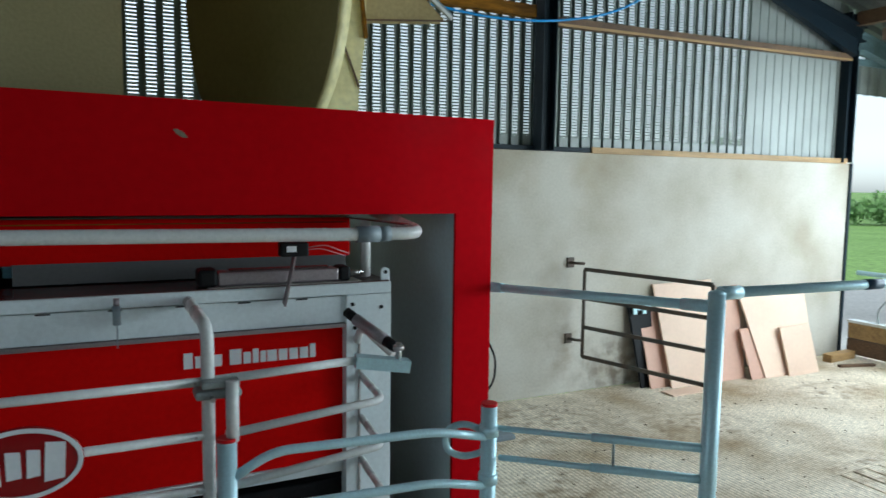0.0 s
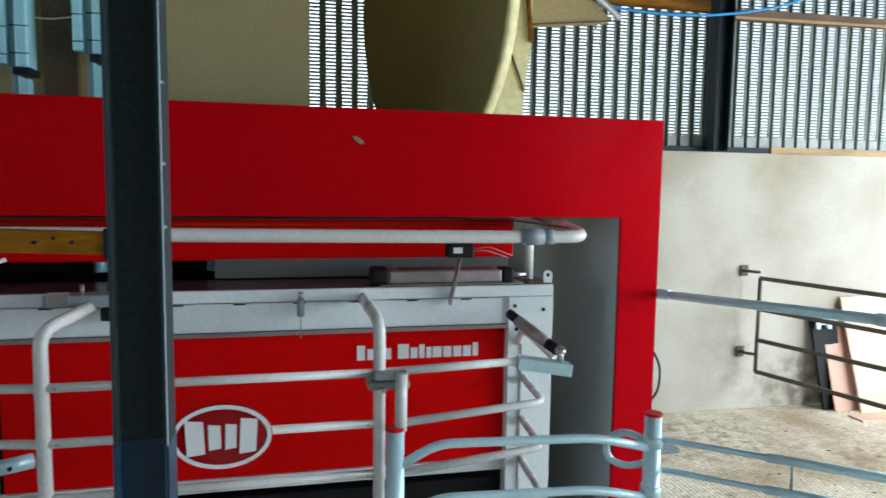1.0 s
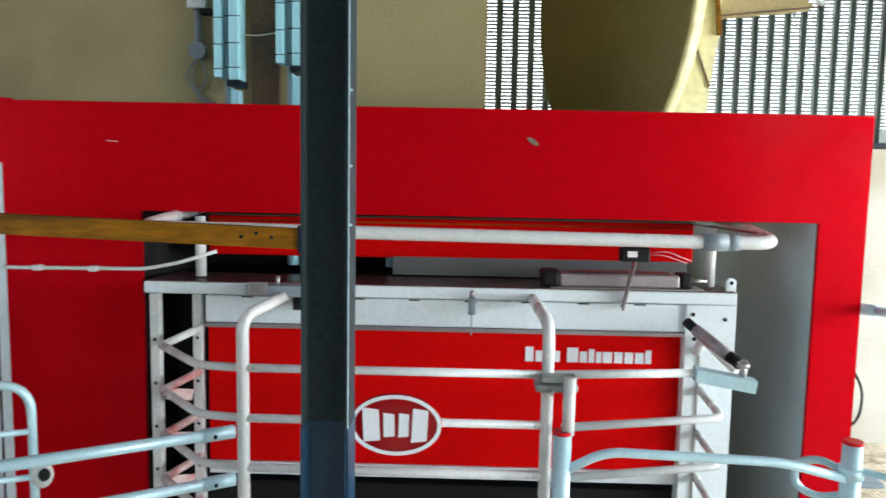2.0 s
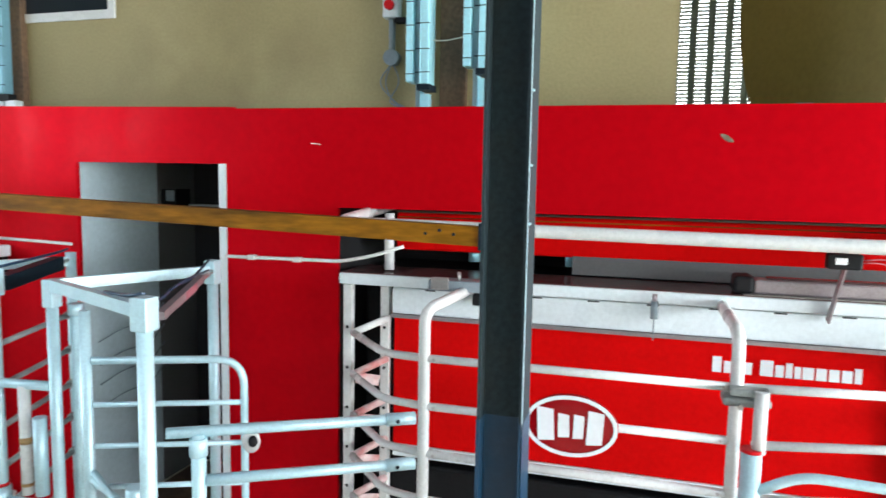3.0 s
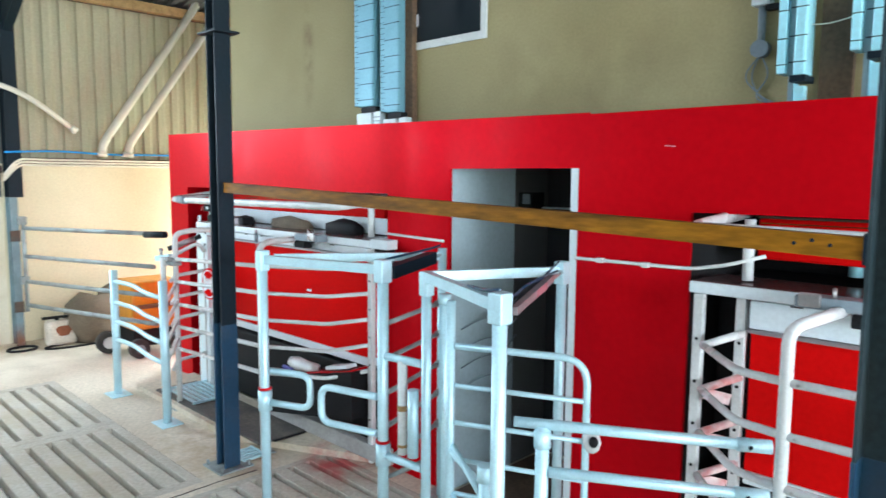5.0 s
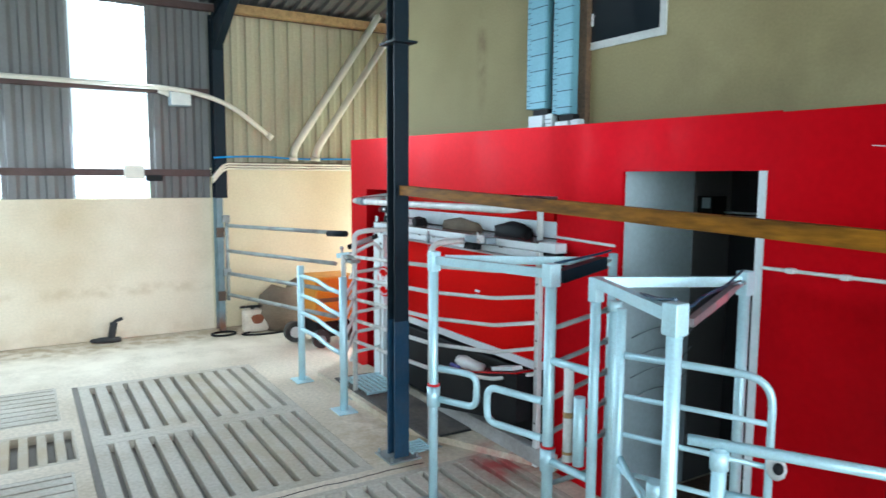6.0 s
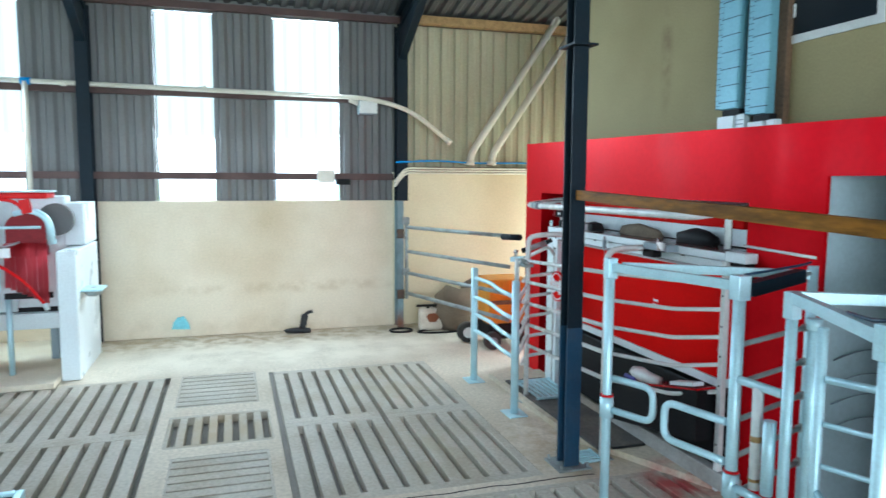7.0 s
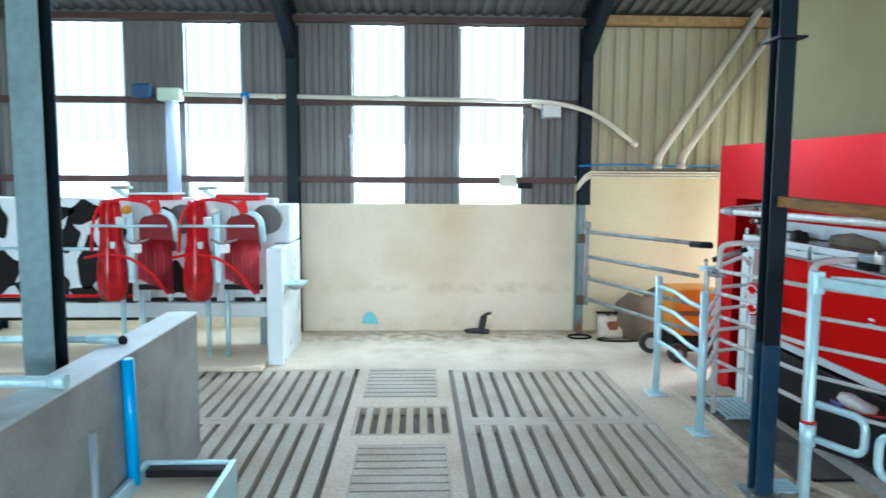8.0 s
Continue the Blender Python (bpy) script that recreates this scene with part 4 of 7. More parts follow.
# ---- milking robots ----
def robot(centre, s, fences, beam_z, label, near):
    """One milking robot in its opening. s = 1 or -1 mirrors it end for end; fences: the x of its two bent uprights."""
    def X(u):
        return centre + s * u

    def bx(lo, hi, bevel=0.0):
        a, b = sorted((X(lo[0]), X(hi[0])))
        return B(box, (a, lo[1], lo[2]), (b, hi[1], hi[2]), bevel)

    def pts(*p):
        return [(X(u), y, z) for u, y, z in p]

    r = thing("milking_robot", (centre, 3.4, 0), label, "milking robot", "milking robots")
    bz = beam_z
    bt = bz - 0.013
    beam = part("top_beam", bx((-1.485, 3.10, bz - 0.066), (1.145, 3.32, bt), 0.006), WHITE_SHEET, r)
    # the hood's red reflection is painted in by the maroon colour
    part("top_plate", bx((-1.47, 3.106, bt + 0.001), (1.135, 3.40, bt + 0.006)), PLATE_DARK, beam, "dusty top plate, the red hood's reflection put in its colour")
    e, fz = (-1.215, bz - 0.195) if near else (-1.45, bz - 0.125)
    fascia = part("fascia", bx((e, 3.118, fz), (1.145, 3.20, bz - 0.072), 0.004), WHITE_SHEET, r)
    part("drip_strip", bx((e, 3.10, fz - 0.018), (0.925, 3.19, fz - 0.002)), MAUVE, fascia, "grey edge strip")
    for k in range(9):
        u = -1.05 + k * 0.25
        part("slot", bx((u, 3.1155, bz - 0.079), (u + 0.05, 3.119, bz - 0.073)), BLACK, fascia)
    panel = part("side_panel", bx((e, 3.150, 0.775), (0.925, 3.21, fz - 0.019), 0.003), RED_PANEL, r, "glossy red side panel")
    part("lower_rail", bx((e, 3.14, 0.715), (0.925, 3.21, 0.773), 0.004), WHITE_SHEET, r)
    part("skirt", bx((-1.40, 3.20, 0.06), (1.14, 3.72, 0.66), 0.02), BLACK, r, "black base housing under the panel")
    # black colour stands in for the unlit recess behind the beam
    part("back_housing", bx((-1.48, 3.42, 0.66), (1.10, 3.95, bz - 0.03), 0.02), BLACK, r)
    # end column with its slotted face
    col = part("end_column", bx((0.925, 3.10, 0.05), (1.145, 3.17, bz - 0.068), 0.004), WHITE_SHEET, r)
    part("edge_strip", bx((0.985, 3.092, 0.05), (0.992, 3.10, bz - 0.2)), STAINLESS, col)
    for u, z in ((1.095, bz - 0.13), (0.965, bz - 0.22), (0.955, bz - 0.11)):
        part("keyhole", B(tube, pts((u, 3.102, z), (u, 3.094, z)), 0.009, seg=8), BLACK, col)
    lug = part("lifting_eye", bx((1.10, 3.12, bz - 0.03), (1.145, 3.135, bz + 0.03), 0.006), WHITE_SHEET, r)
    part("eye_ring", B(tube, pts((1.123, 3.1195, bz + 0.028), (1.123, 3.1355, bz + 0.028)), 0.0225, seg=20), WHITE_SHEET, lug)
    part("eye_hole", B(tube, pts((1.123, 3.118, bz + 0.030), (1.123, 3.1365, bz + 0.030)), 0.009, seg=10), BLACK, lug)
    # open end with two uprights
    for u, y in ((-1.435, 3.11), (-1.262, 3.16)) if near else ((-1.495, 3.11),):
        up = part("upright", bx((u - 0.022, y - 0.02, 0.03), (u + 0.022, y + 0.02, bz - 0.067), 0.004), WHITE_TUBE, r)
        for k in range(6):
            z = 0.35 + 0.2 * k
            part("hole", B(tube, pts((u, y - 0.0195, z), (u, y - 0.022, z)), 0.008, seg=8), BLACK, up)
    # bent uprights and the bars of the stall
    fl, fr = fences
    ul, ur = (fl - centre) * s, (fr - centre) * s
    lo, hi = min(ul, ur), max(ul, ur)
    for u in (lo, hi):
        part("bent_upright", B(tube, pts((u, 2.68, 0.0), (u, 2.68, bz - 0.08), (u + (0.06 if u == lo else -0.02), 2.80, bz - 0.055), (u + (0.08 if u == lo else -0.02), 3.10, bz - 0.055)), 0.0235, 0.11), WHITE_TUBE, r)
        part("foot_plate", bx((u - 0.06, 2.61, 0), (u + 0.06, 2.75, 0.01)), GALV_DARK, r)
    for k in range(6):
        z = 1.345 - 0.2 * k
        if near or k < 5:
            part("stall_bar", B(tube, pts((lo, 2.68, z if near else z + 0.075), (hi, 2.68, z)), 0.0165), WHITE_TUBE, r)
        if not near and k < 5:
            part("end_bar", B(tube, pts((lo, 2.68, z + 0.075), (-1.195, 2.94, z + 0.075), (-1.475, 3.09, z + 0.10 + 0.015 * k)), 0.0145, 0.05), WHITE_TUBE, r)
        elif near:
            part("end_bar", B(tube, pts((lo, 2.68, z), (lo - 0.20, 2.74, z - 0.01), (-1.37, 3.01, z + 0.0)), 0.0165, 0.07), WHITE_TUBE, r)
            # lower stays and plates carry the painted red reflection
            part("end_stay", B(tube, pts((-1.372, 3.008, z - 0.004), (-1.25, 3.15, z + 0.05)), 0.0175), ROSY if k else WHITE_TUBE, r)
            if k:
                part("stay_plate", B(slab, (X(-1.355), 3.02, z - 0.02), (X(-1.28), 3.12, z - 0.055), 0.006, 0.05), ROSY, r)
        if k == 0:
            part("stall_bar", B(tube, pts((hi, 2.68, z), (0.86, 2.72, z + 0.01)), 0.0165), WHITE_TUBE, r)
        else:
            part("return_bar", B(tube, pts((hi + 0.06, 2.66, z), (0.99, 2.80, z + 0.005), (1.0, 3.10, z + 0.03)), 0.0165, 0.05), WHITE_TUBE, r)
    # flattened bar ends bolted to the bent uprights
    for u in (lo, hi):
        for k in range(5):
            z = 1.345 - 0.2 * k + (0.075 if u == lo and not near else 0)
            side = 1 if u == lo else -1
            lug = part("bar_lug", bx((u + side * 0.018, 2.668, z - 0.013), (u + side * 0.062, 2.692, z + 0.013), 0.004), WHITE_TUBE, r)
            part("lug_bolt", B(tube, pts((u + side * 0.045, 2.667, z), (u + side * 0.045, 2.660, z)), 0.006, seg=6), STAINLESS, lug)
    # hinge clamp and its short stub
    part("clamp", bx((hi - 0.05, 2.62, 1.29), (hi + 0.11, 2.72, 1.322), 0.01), GALV_DARK, r)
    part("clamp_plate", bx((hi - 0.03, 2.60, 1.335), (hi + 0.10, 2.66, 1.36), 0.006), GALV_DARK, r)
    part("stub_tube", B(tube, pts((hi + 0.072, 2.60, 1.14), (hi + 0.072, 2.60, 1.36)), 0.023), WHITE_TUBE, r)
    for k in (0, 1):
        part("clamp_bolt", B(tube, pts((hi + 0.005 + 0.065 * k, 2.61, 1.30), (hi + 0.005 + 0.065 * k, 2.585, 1.30)), 0.010, seg=6), STAINLESS, r)
    # guard tube above the stall
    g = part("guard_tube", B(tube, pts((1.20, 3.55, 1.93), (1.212, 2.90, 1.85), (0.9, 2.90, 1.85), (-1.40, 2.90, 1.87), (-1.36, 3.55, 1.93)), 0.028, 0.10), WHITE_TUBE, r)
    part("collar", B(tube, pts((0.905, 2.90, 1.85), (1.005, 2.90, 1.85)), 0.036), GREY_PLASTIC, g, "grey plastic collar")
    part("collar_ring", B(tube, pts((1.005, 2.90, 1.85), (1.055, 2.90, 1.85)), 0.033), GREY_PLASTIC, g)
    part("corner_plate", B(slab, (X(1.00), 3.30, 1.903), (X(1.17), 2.96, 1.884), 0.05, 0.006), PLATE_DARK, g, "dark maroon corner plate")
    for u in (1.06, -1.27 if near else -1.36):
        part("guard_post", B(tube, pts((u, 3.22, bz), (u, 3.22, 1.90)), 0.024), WHITE_TUBE, r)
    # red hood behind the guard tube
    hood = part("hood", bx((-1.30, 3.40, 1.705 if near else 1.765), (1.045, 3.95, 1.897), 0.012), RED_PANEL, r, "long glossy red hood")
    part("hood_lip", bx((-1.30, 3.385, 1.898), (1.045, 3.60, 1.906)), RUST_STEEL, hood, "dark olive edge strip")
    for k, z in enumerate((1.835, 1.872)):
        part("pinstripe", bx((-1.29, 3.396, z), (1.03, 3.40, z + 0.005)), OCHRE if k else STAINLESS, hood)
    part("cable_tray", bx((-1.25, 3.62, 1.886), (0.95, 3.80, 1.9055)), BLACK, r)
    for u in (-0.92, -0.42):
        part("milk_pipe", B(tube, pts((u, 3.55, bz + 0.02), (u, 3.55, 1.72)), 0.03), DUCT, r)
    part("rear_plate", bx((-0.40 if near else -1.33, 3.402, bz + 0.0), (1.02, 3.414, bz + (0.16 if near else 0.12))), REAR_GREY if near else WHITE_SHEET, r, "grey rear plate" if near else "white rear plate")
    # gate drive on the beam
    drive = part("gate_drive", bx((0.37, 3.125, bt + 0.010), (0.90, 3.225, bt + 0.070), 0.010), MAUVE, r, "mauve aluminium gate cylinder")
    part("base_flange", bx((0.33, 3.100, bt + 0.0065), (1.0, 3.235, bt + 0.0098)), STAINLESS, drive)
    part("cover_ridge", bx((0.42, 3.15, bt + 0.0705), (0.86, 3.20, bt + 0.078), 0.003), PLATE_DARK, drive)
    part("end_cap", bx((0.29, 3.115, bt + 0.010), (0.37, 3.235, bt + 0.084), 0.015), BLACK, drive)
    part("end_cap", bx((0.90, 3.12, bt + 0.010), (0.955, 3.23, bt + 0.076), 0.012), BLACK, drive)
    part("rod", B(tube, pts((0.95, 3.175, bt + 0.04), (1.03, 3.175, bt + 0.04)), 0.012), STAINLESS, drive)
    # sensor on its flat arm
    sen = part("sensor_box", bx((0.60, 2.97, 1.755), (0.72, 3.03, 1.815), 0.008), BLACK, r)
    part("sensor_label", bx((0.625, 2.966, 1.775), (0.665, 2.97, 1.80)), WHITE_MARK, sen)
    part("flat_arm", B(slab, (X(0.675), 3.03, 1.76), (X(0.64), 3.085, bz - 0.09), 0.008, 0.045, (0, 1, 0)), MAUVE, r)
    part("wire", B(tube, pts((0.72, 3.0, 1.79), (0.80, 3.0, 1.80), (0.86, 3.02, 1.775), (0.92, 3.05, 1.755)), 0.0026, 0.03, 6), COPPER, r)
    part("wire", B(tube, pts((0.72, 3.0, 1.78), (0.78, 3.0, 1.785), (0.84, 3.02, 1.765), (0.90, 3.05, 1.745)), 0.0022, 0.03, 6), COPPER, r)
    # hanging probe on the fascia
    pr = part("hanging_probe", B(tube, pts((-0.02, 3.07, bz - 0.05), (-0.02, 3.07, bz - 0.125)), 0.016), GREY_PLASTIC, r)
    part("probe_cap", B(tube, pts((-0.02, 3.07, bz - 0.05), (-0.02, 3.07, bz - 0.02)), 0.011), MAUVE, pr)
    part("probe_cable", B(tube, pts((-0.02, 3.07, bz - 0.125), (-0.02, 3.075, bz - 0.22)), 0.003, seg=6), GREY_PLASTIC, pr)
    # release gate cylinder and bracket at the end column
    cyl = part("release_cylinder", B(tube, pts((0.93, 2.98, bz - 0.155), (1.01, 2.82, bz - 0.225)), 0.026), MAUVE, r, "small air cylinder with black ends")
    part("cylinder_end", B(tube, pts((0.905, 3.03, bz - 0.130), (0.93, 2.98, bz - 0.155)), 0.022), BLACK, cyl)
    part("cylinder_end", B(tube, pts((1.01, 2.82, bz - 0.225), (1.035, 2.77, bz - 0.245)), 0.024), BLACK, cyl)
    part("bracket_arm", B(slab, (X(0.84), 2.72, 1.352), (X(1.06), 2.69, 1.318), 0.07, 0.048), GALV, r)
    part("bracket_pin", B(tube, pts((1.02, 2.70, 1.33), (1.02, 2.70, 1.415)), 0.013), STAINLESS, r)
    part("pin_collar", B(tube, pts((1.02, 2.70, 1.385), (1.02, 2.70, 1.405)), 0.022), STAINLESS, r)
    part("hoop", B(tube, pts((0.975, 3.09, bz - 0.28), (0.975, 3.03, bz - 0.20), (1.06, 2.86, bz - 0.30)), 0.018, 0.06), WHITE_TUBE, r)
    # latch gear at the open end
    lt = part("latch_box", bx((-1.00, 3.00, bz - 0.055), (-0.70, 3.10, bz - 0.005), 0.006), GREY_PLASTIC, r)
    part("latch_plate", bx((-0.98, 2.98, bz - 0.045), (-0.90, 3.0, bz + 0.01), 0.004), STAINLESS, lt)
    part("latch_pin", B(tube, pts((-0.86, 3.02, bz - 0.01), (-0.86, 3.02, bz + 0.035)), 0.008), STAINLESS, lt)
    part("latch_motor", bx((-0.80, 3.02, bz - 0.115), (-0.66, 3.10, bz - 0.06), 0.008), BLACK, lt)
    return r, panel, X


def ring(bm, cx, y, cz, rx, rz, width, n=48):
    """An oval band standing in a plane that faces south."""
    loops = [[bm.verts.new((cx + (rx - w) * math.cos(i * 2 * math.pi / n), yy, cz + (rz - w) * math.sin(i * 2 * math.pi / n))) for i in range(n)]
             for w, yy in ((0, y), (0, y - 0.003), (width, y - 0.003), (width, y))]
    for k in range(4):
        a, b = loops[k], loops[(k + 1) % 4]
        for i in range(n):
            bm.faces.new((a[i], a[(i + 1) % n], b[(i + 1) % n], b[i]))
    return bm


def oval_disc(bm, cx, y, cz, rx, rz, n=48):
    """A domed oval plate facing south, its rim at y."""
    rings = [[bm.verts.new((cx + k * rx * math.cos(i * 2 * math.pi / n), yy, cz + k * rz * math.sin(i * 2 * math.pi / n))) for i in range(n)]
             for k, yy in ((0.98, y + 0.006), (1.0, y), (1.0, y - 0.010), (0.9, y - 0.0165), (0.6, y - 0.0172), (0.2, y - 0.0175))]
    for a, b in zip(rings, rings[1:]):
        for i in range(n):
            f = bm.faces.new((a[i], a[(i + 1) % n], b[(i + 1) % n], b[i]))
            f.smooth = True
    bm.faces.new(rings[0][::-1])
    bm.faces.new(rings[-1])
    return bm


def emblem(parent, cx, y, cz, rx, rz):
    """A white oval emblem with four plain slanted blocks inside it."""
    part("emblem_ring", B(ring, cx, y, cz, rx, rz, rx * 0.085), WHITE_MARK, parent, "white oval emblem")
    for k, (u0, u1, h, w) in enumerate(((-0.70, -0.34, 0.56, 0.3), (-0.26, -0.02, 0.40, 0.1), (0.06, 0.28, 0.40, -0.1), (0.34, 0.68, 0.56, -0.3))):
        a, b = cx + u0 * rx, cx + u1 * rx
        d = w * 0.12 * rx
        part("emblem_block", B(prism, [(a, y, cz - h * rz), (b, y, cz - h * rz * 0.9), (b - d, y, cz + h * rz * 0.9), (a - d, y, cz + h * rz)], (0, -0.003, 0), (0, 0, 0)), WHITE_MARK, parent)


R1, panel1, X1 = robot(-0.105, 1, (-1.015, 0.163), 1.624, "milking robot with red panels, white beam and white tube stall", True)
plaque = part("oval_plaque", B(oval_disc, -0.416, 2.658, 1.145, 0.177, 0.121), PLAQUE, R1, "oval dark red plaque with a white rim")
emblem(plaque, -0.416, 2.640, 1.145, 0.175, 0.119)
part("plaque_clip", B(box, (-0.436, 2.659, 1.12), (-0.396, 2.70, 1.17), 0.004), GALV_DARK, R1)
# brand lettering stands as plain bars
x0 = 0.124
for w, h, gap in ((0.036, 0.067, 0.010), (0.036, 0.050, 0.010), (0.013, 0.067, 0.010), (0.040, 0.050, 0.032), (0.050, 0.067, 0.008), (0.032, 0.050, 0.008), (0.025, 0.062, 0.008),
                  (0.024, 0.050, 0.006), (0.042, 0.050, 0.009), (0.038, 0.050, 0.009), (0.038, 0.050, 0.009), (0.038, 0.050, 0.008), (0.026, 0.062, 0)):
    part("lettering_bar", B(box, (x0, 3.144, 1.275), (x0 + w, 3.1495, 1.275 + h)), WHITE_MARK, panel1, "white lettering bar")
    x0 += w + gap

R2, panel2, X2 = robot(-5.395, -1, (-4.66, -6.075), 1.645, "milking robot with red panels, white beam and white tube stall", False)
part("beam_end", B(box, (-3.909, 3.10, 1.579), (-3.725, 3.20, 1.645), 0.006), WHITE_SHEET, R2)
part("end_box", B(box, (-3.93, 3.12, 1.47), (-3.745, 3.20, 1.578), 0.006), BLACK, R2)
part("arm_bed", B(prism, [(-4.95, 2.975, 0.482), (-3.97, 2.975, 0.707), (-3.97, 2.975, 0.722), (-4.95, 2.975, 0.497)], (0, 0, 0), (0, 0.16, 0)), DEEP_RED, R2)
part("arm_housing", B(prism, [(-5.03, 2.97, 0.16), (-3.96, 2.97, 0.36), (-3.96, 2.97, 0.705), (-5.03, 2.97, 0.46)], (0, 0, 0), (0, 0.20, 0)), BLACK, R2)
part("teat_cup_tray", B(ball, (-4.62, 3.02, 0.625), 0.20, 0.07, 0.05, 0.4, 3), WHITE_TUBE, R2)
part("tray_clip", B(box, (-4.80, 2.935, 0.575), (-4.66, 2.96, 0.605), 0.01), NAVY, R2, "blue plastic clip")
part("feed_trough", B(ball, (-4.50, 3.33, 1.665), 0.26, 0.06, 0.085, 0.2, 5), BLACK, R2)
part("feed_trough", B(ball, (-5.25, 3.33, 1.655), 0.32, 0.06, 0.085, 0.2, 8), SACK, R2)
part("feed_trough", B(ball, (-6.0, 3.33, 1.655), 0.14, 0.05, 0.06, 0.2, 9), BLACK, R2)
part("hood_back", B(box, (-6.3, 3.95, 1.60), (-3.9, 3.98, 1.95)), WHITE_SHEET, R2)
part("plate", B(slab, (-4.24, 3.0, 0.685), (-3.99, 3.0, 0.745), 0.09, 0.025), WHITE_SHEET, R2, "pale plate beside the cups")
part("panel_label", B(box, (-4.75, 3.145, 1.172), (-4.69, 3.149, 1.190)), WHITE_MARK, panel2)
part("panel_label", B(box, (-4.75, 3.145, 1.136), (-4.69, 3.149, 1.154)), WHITE_MARK, panel2)
sign = part("round_badge", B(tube, [(-6.09, 3.005, 1.09), (-6.09, 2.99, 1.09)], 0.145, seg=32), RED_PANEL, R2, "round red and white badge")
emblem(sign, -6.09, 2.989, 1.09, 0.135, 0.13)

# ---- gates, posts and rails round the robots ----
def post(name, x, y, h, r, label, category="post", group="gate posts", cap=None, plate=True, material=None):
    p = thing(name, (x, y, 0), label, category, group)
    part("shaft", B(tube, [(x, y, 0.0), (x, y, h)], r, seg=16), material or GALV, p)
    if cap:
        part("cap", B(tube, [(x, y, h), (x, y, h + 0.012)], r + 0.001, seg=16), cap, p, "red plastic cap")
    if plate:
        part("base_plate", B(box, (x - 0.1, y - 0.1, 0), (x + 0.1, y + 0.1, 0.01)), GALV_DARK, p)
    return p


def square_post(x, y, h, w, label, group="portal posts"):
    p = thing("gate_post", (x, y, 0), label, "post", group)
    part("shaft", B(tube, [(x, y, 0), (x, y, h)], w / 2, seg=16), GALV, p)
    part("base_plate", B(box, (x - 0.1, y - 0.1, 0), (x + 0.1, y + 0.1, 0.01)), GALV_DARK, p)
    return p


def sleeve(p, a, b, r):
    part("sleeve", B(tube, [a, b], r, seg=14), GALV, p)


# the stub posts beside the near robot, with the bowed barrier between them
post("stub_post", 0.214, 2.60, 1.143, 0.035, "galvanised stub post with a red plastic cap", cap=RED_DULL)
post("stub_post", 1.292, 2.60, 1.132, 0.035, "galvanised stub post with a red plastic cap", cap=RED_DULL)
bar = thing("bowed_barrier", (0.75, 2.58, 0.3), "galvanised bowed tube barrier between two stub posts", "barrier")
for z in (1.0, 0.785, 0.57, 0.355):
    part("bowed_rail", B(tube, [(0.24, 2.59, z + 0.01), (0.37, 2.58, z + 0.085), (1.03, 2.57, z + 0.065), (1.27, 2.59, z)], 0.018, 0.09), GALV, bar)
part("end_loop", B(tube, [(1.27, 2.63, 1.02), (1.20, 2.66, 1.05), (1.12, 2.68, 1.02), (1.13, 2.68, 0.93), (1.20, 2.65, 0.90), (1.29, 2.63, 0.92)], 0.015, 0.05), GALV, bar)
for z in (1.03, 0.82):
    part("collar", B(tube, [(1.292, 2.60, z - 0.03), (1.292, 2.60, z + 0.015)], 0.042, seg=16), GALV, bar)

# corner post with its rails
pg = post("corner_post", 1.97, 2.03, 1.66, 0.033, "tall galvanised corner post")
part("cap", B(ball, (1.97, 2.03, 1.66), 0.033, 0.033, 0.012), GALV, pg)
rl = thing("rail_set", (1.65, 2.30, 0.8), "galvanised telescopic rails from stub post to corner post", "rail")
for z in (1.037, 0.909):
    part("rail", B(tube, [(1.325, 2.57, z), (1.96, 2.04, z)], 0.0125), GALV, rl)
    part("outer_rail", B(tube, [(1.62, 2.325, z), (1.96, 2.04, z)], 0.018), GALV, rl)
part("spacer", B(tube, [(1.69, 2.267, 0.909), (1.69, 2.267, 1.037)], 0.006, seg=8), GALV_DARK, rl)
hr = thing("hand_rail", (1.67, 3.25, 1.53), "galvanised tube from red wall to corner post", "rail")
part("rail", B(tube, [(1.66, 3.26, 1.53), (1.965, 2.05, 1.605)], 0.021), GALV, hr)
part("socket", B(tube, [(1.66, 3.26, 1.53), (1.685, 3.16, 1.536)], 0.026), GALV, hr)
part("socket", B(tube, [(1.935, 2.17, 1.598), (1.965, 2.05, 1.605)], 0.025), GALV, hr)
er = thing("east_rail", (2.0, 2.03, 1.65), "galvanised tube running east from the corner post", "rail")
part("rail", B(tube, [(1.99, 2.035, 1.658), (3.6, 1.93, 1.658)], 0.021), GALV, er)
part("socket", B(tube, [(1.99, 2.035, 1.658), (2.09, 2.028, 1.658)], 0.027), GALV, er)
part("socket", B(tube, [(2.80, 1.982, 1.658), (2.9, 1.976, 1.658)], 0.0235), COLUMN_FOOT, er, "blue coupling")
post("east_post", 3.6, 1.93, 1.70, 0.038, "tall galvanised post carrying the rail")
whole("wall_bracket", B(box, (1.642, 3.24, 1.48), (1.656, 3.27, 2.02), 0.003), GALV, (1.65, 3.25, 1.48), "galvanised strip on the red wall's end", "bracket")
bx = thing("loop_cable", (1.67, 3.26, 0.9), "black cable loop hanging at the red wall's end", "cable")
part("cable", B(tube, [(1.655, 3.27, 1.25), (1.70, 3.24, 1.15), (1.69, 3.24, 1.02), (1.655, 3.27, 0.95)], 0.006, 0.06), BLACK, bx)
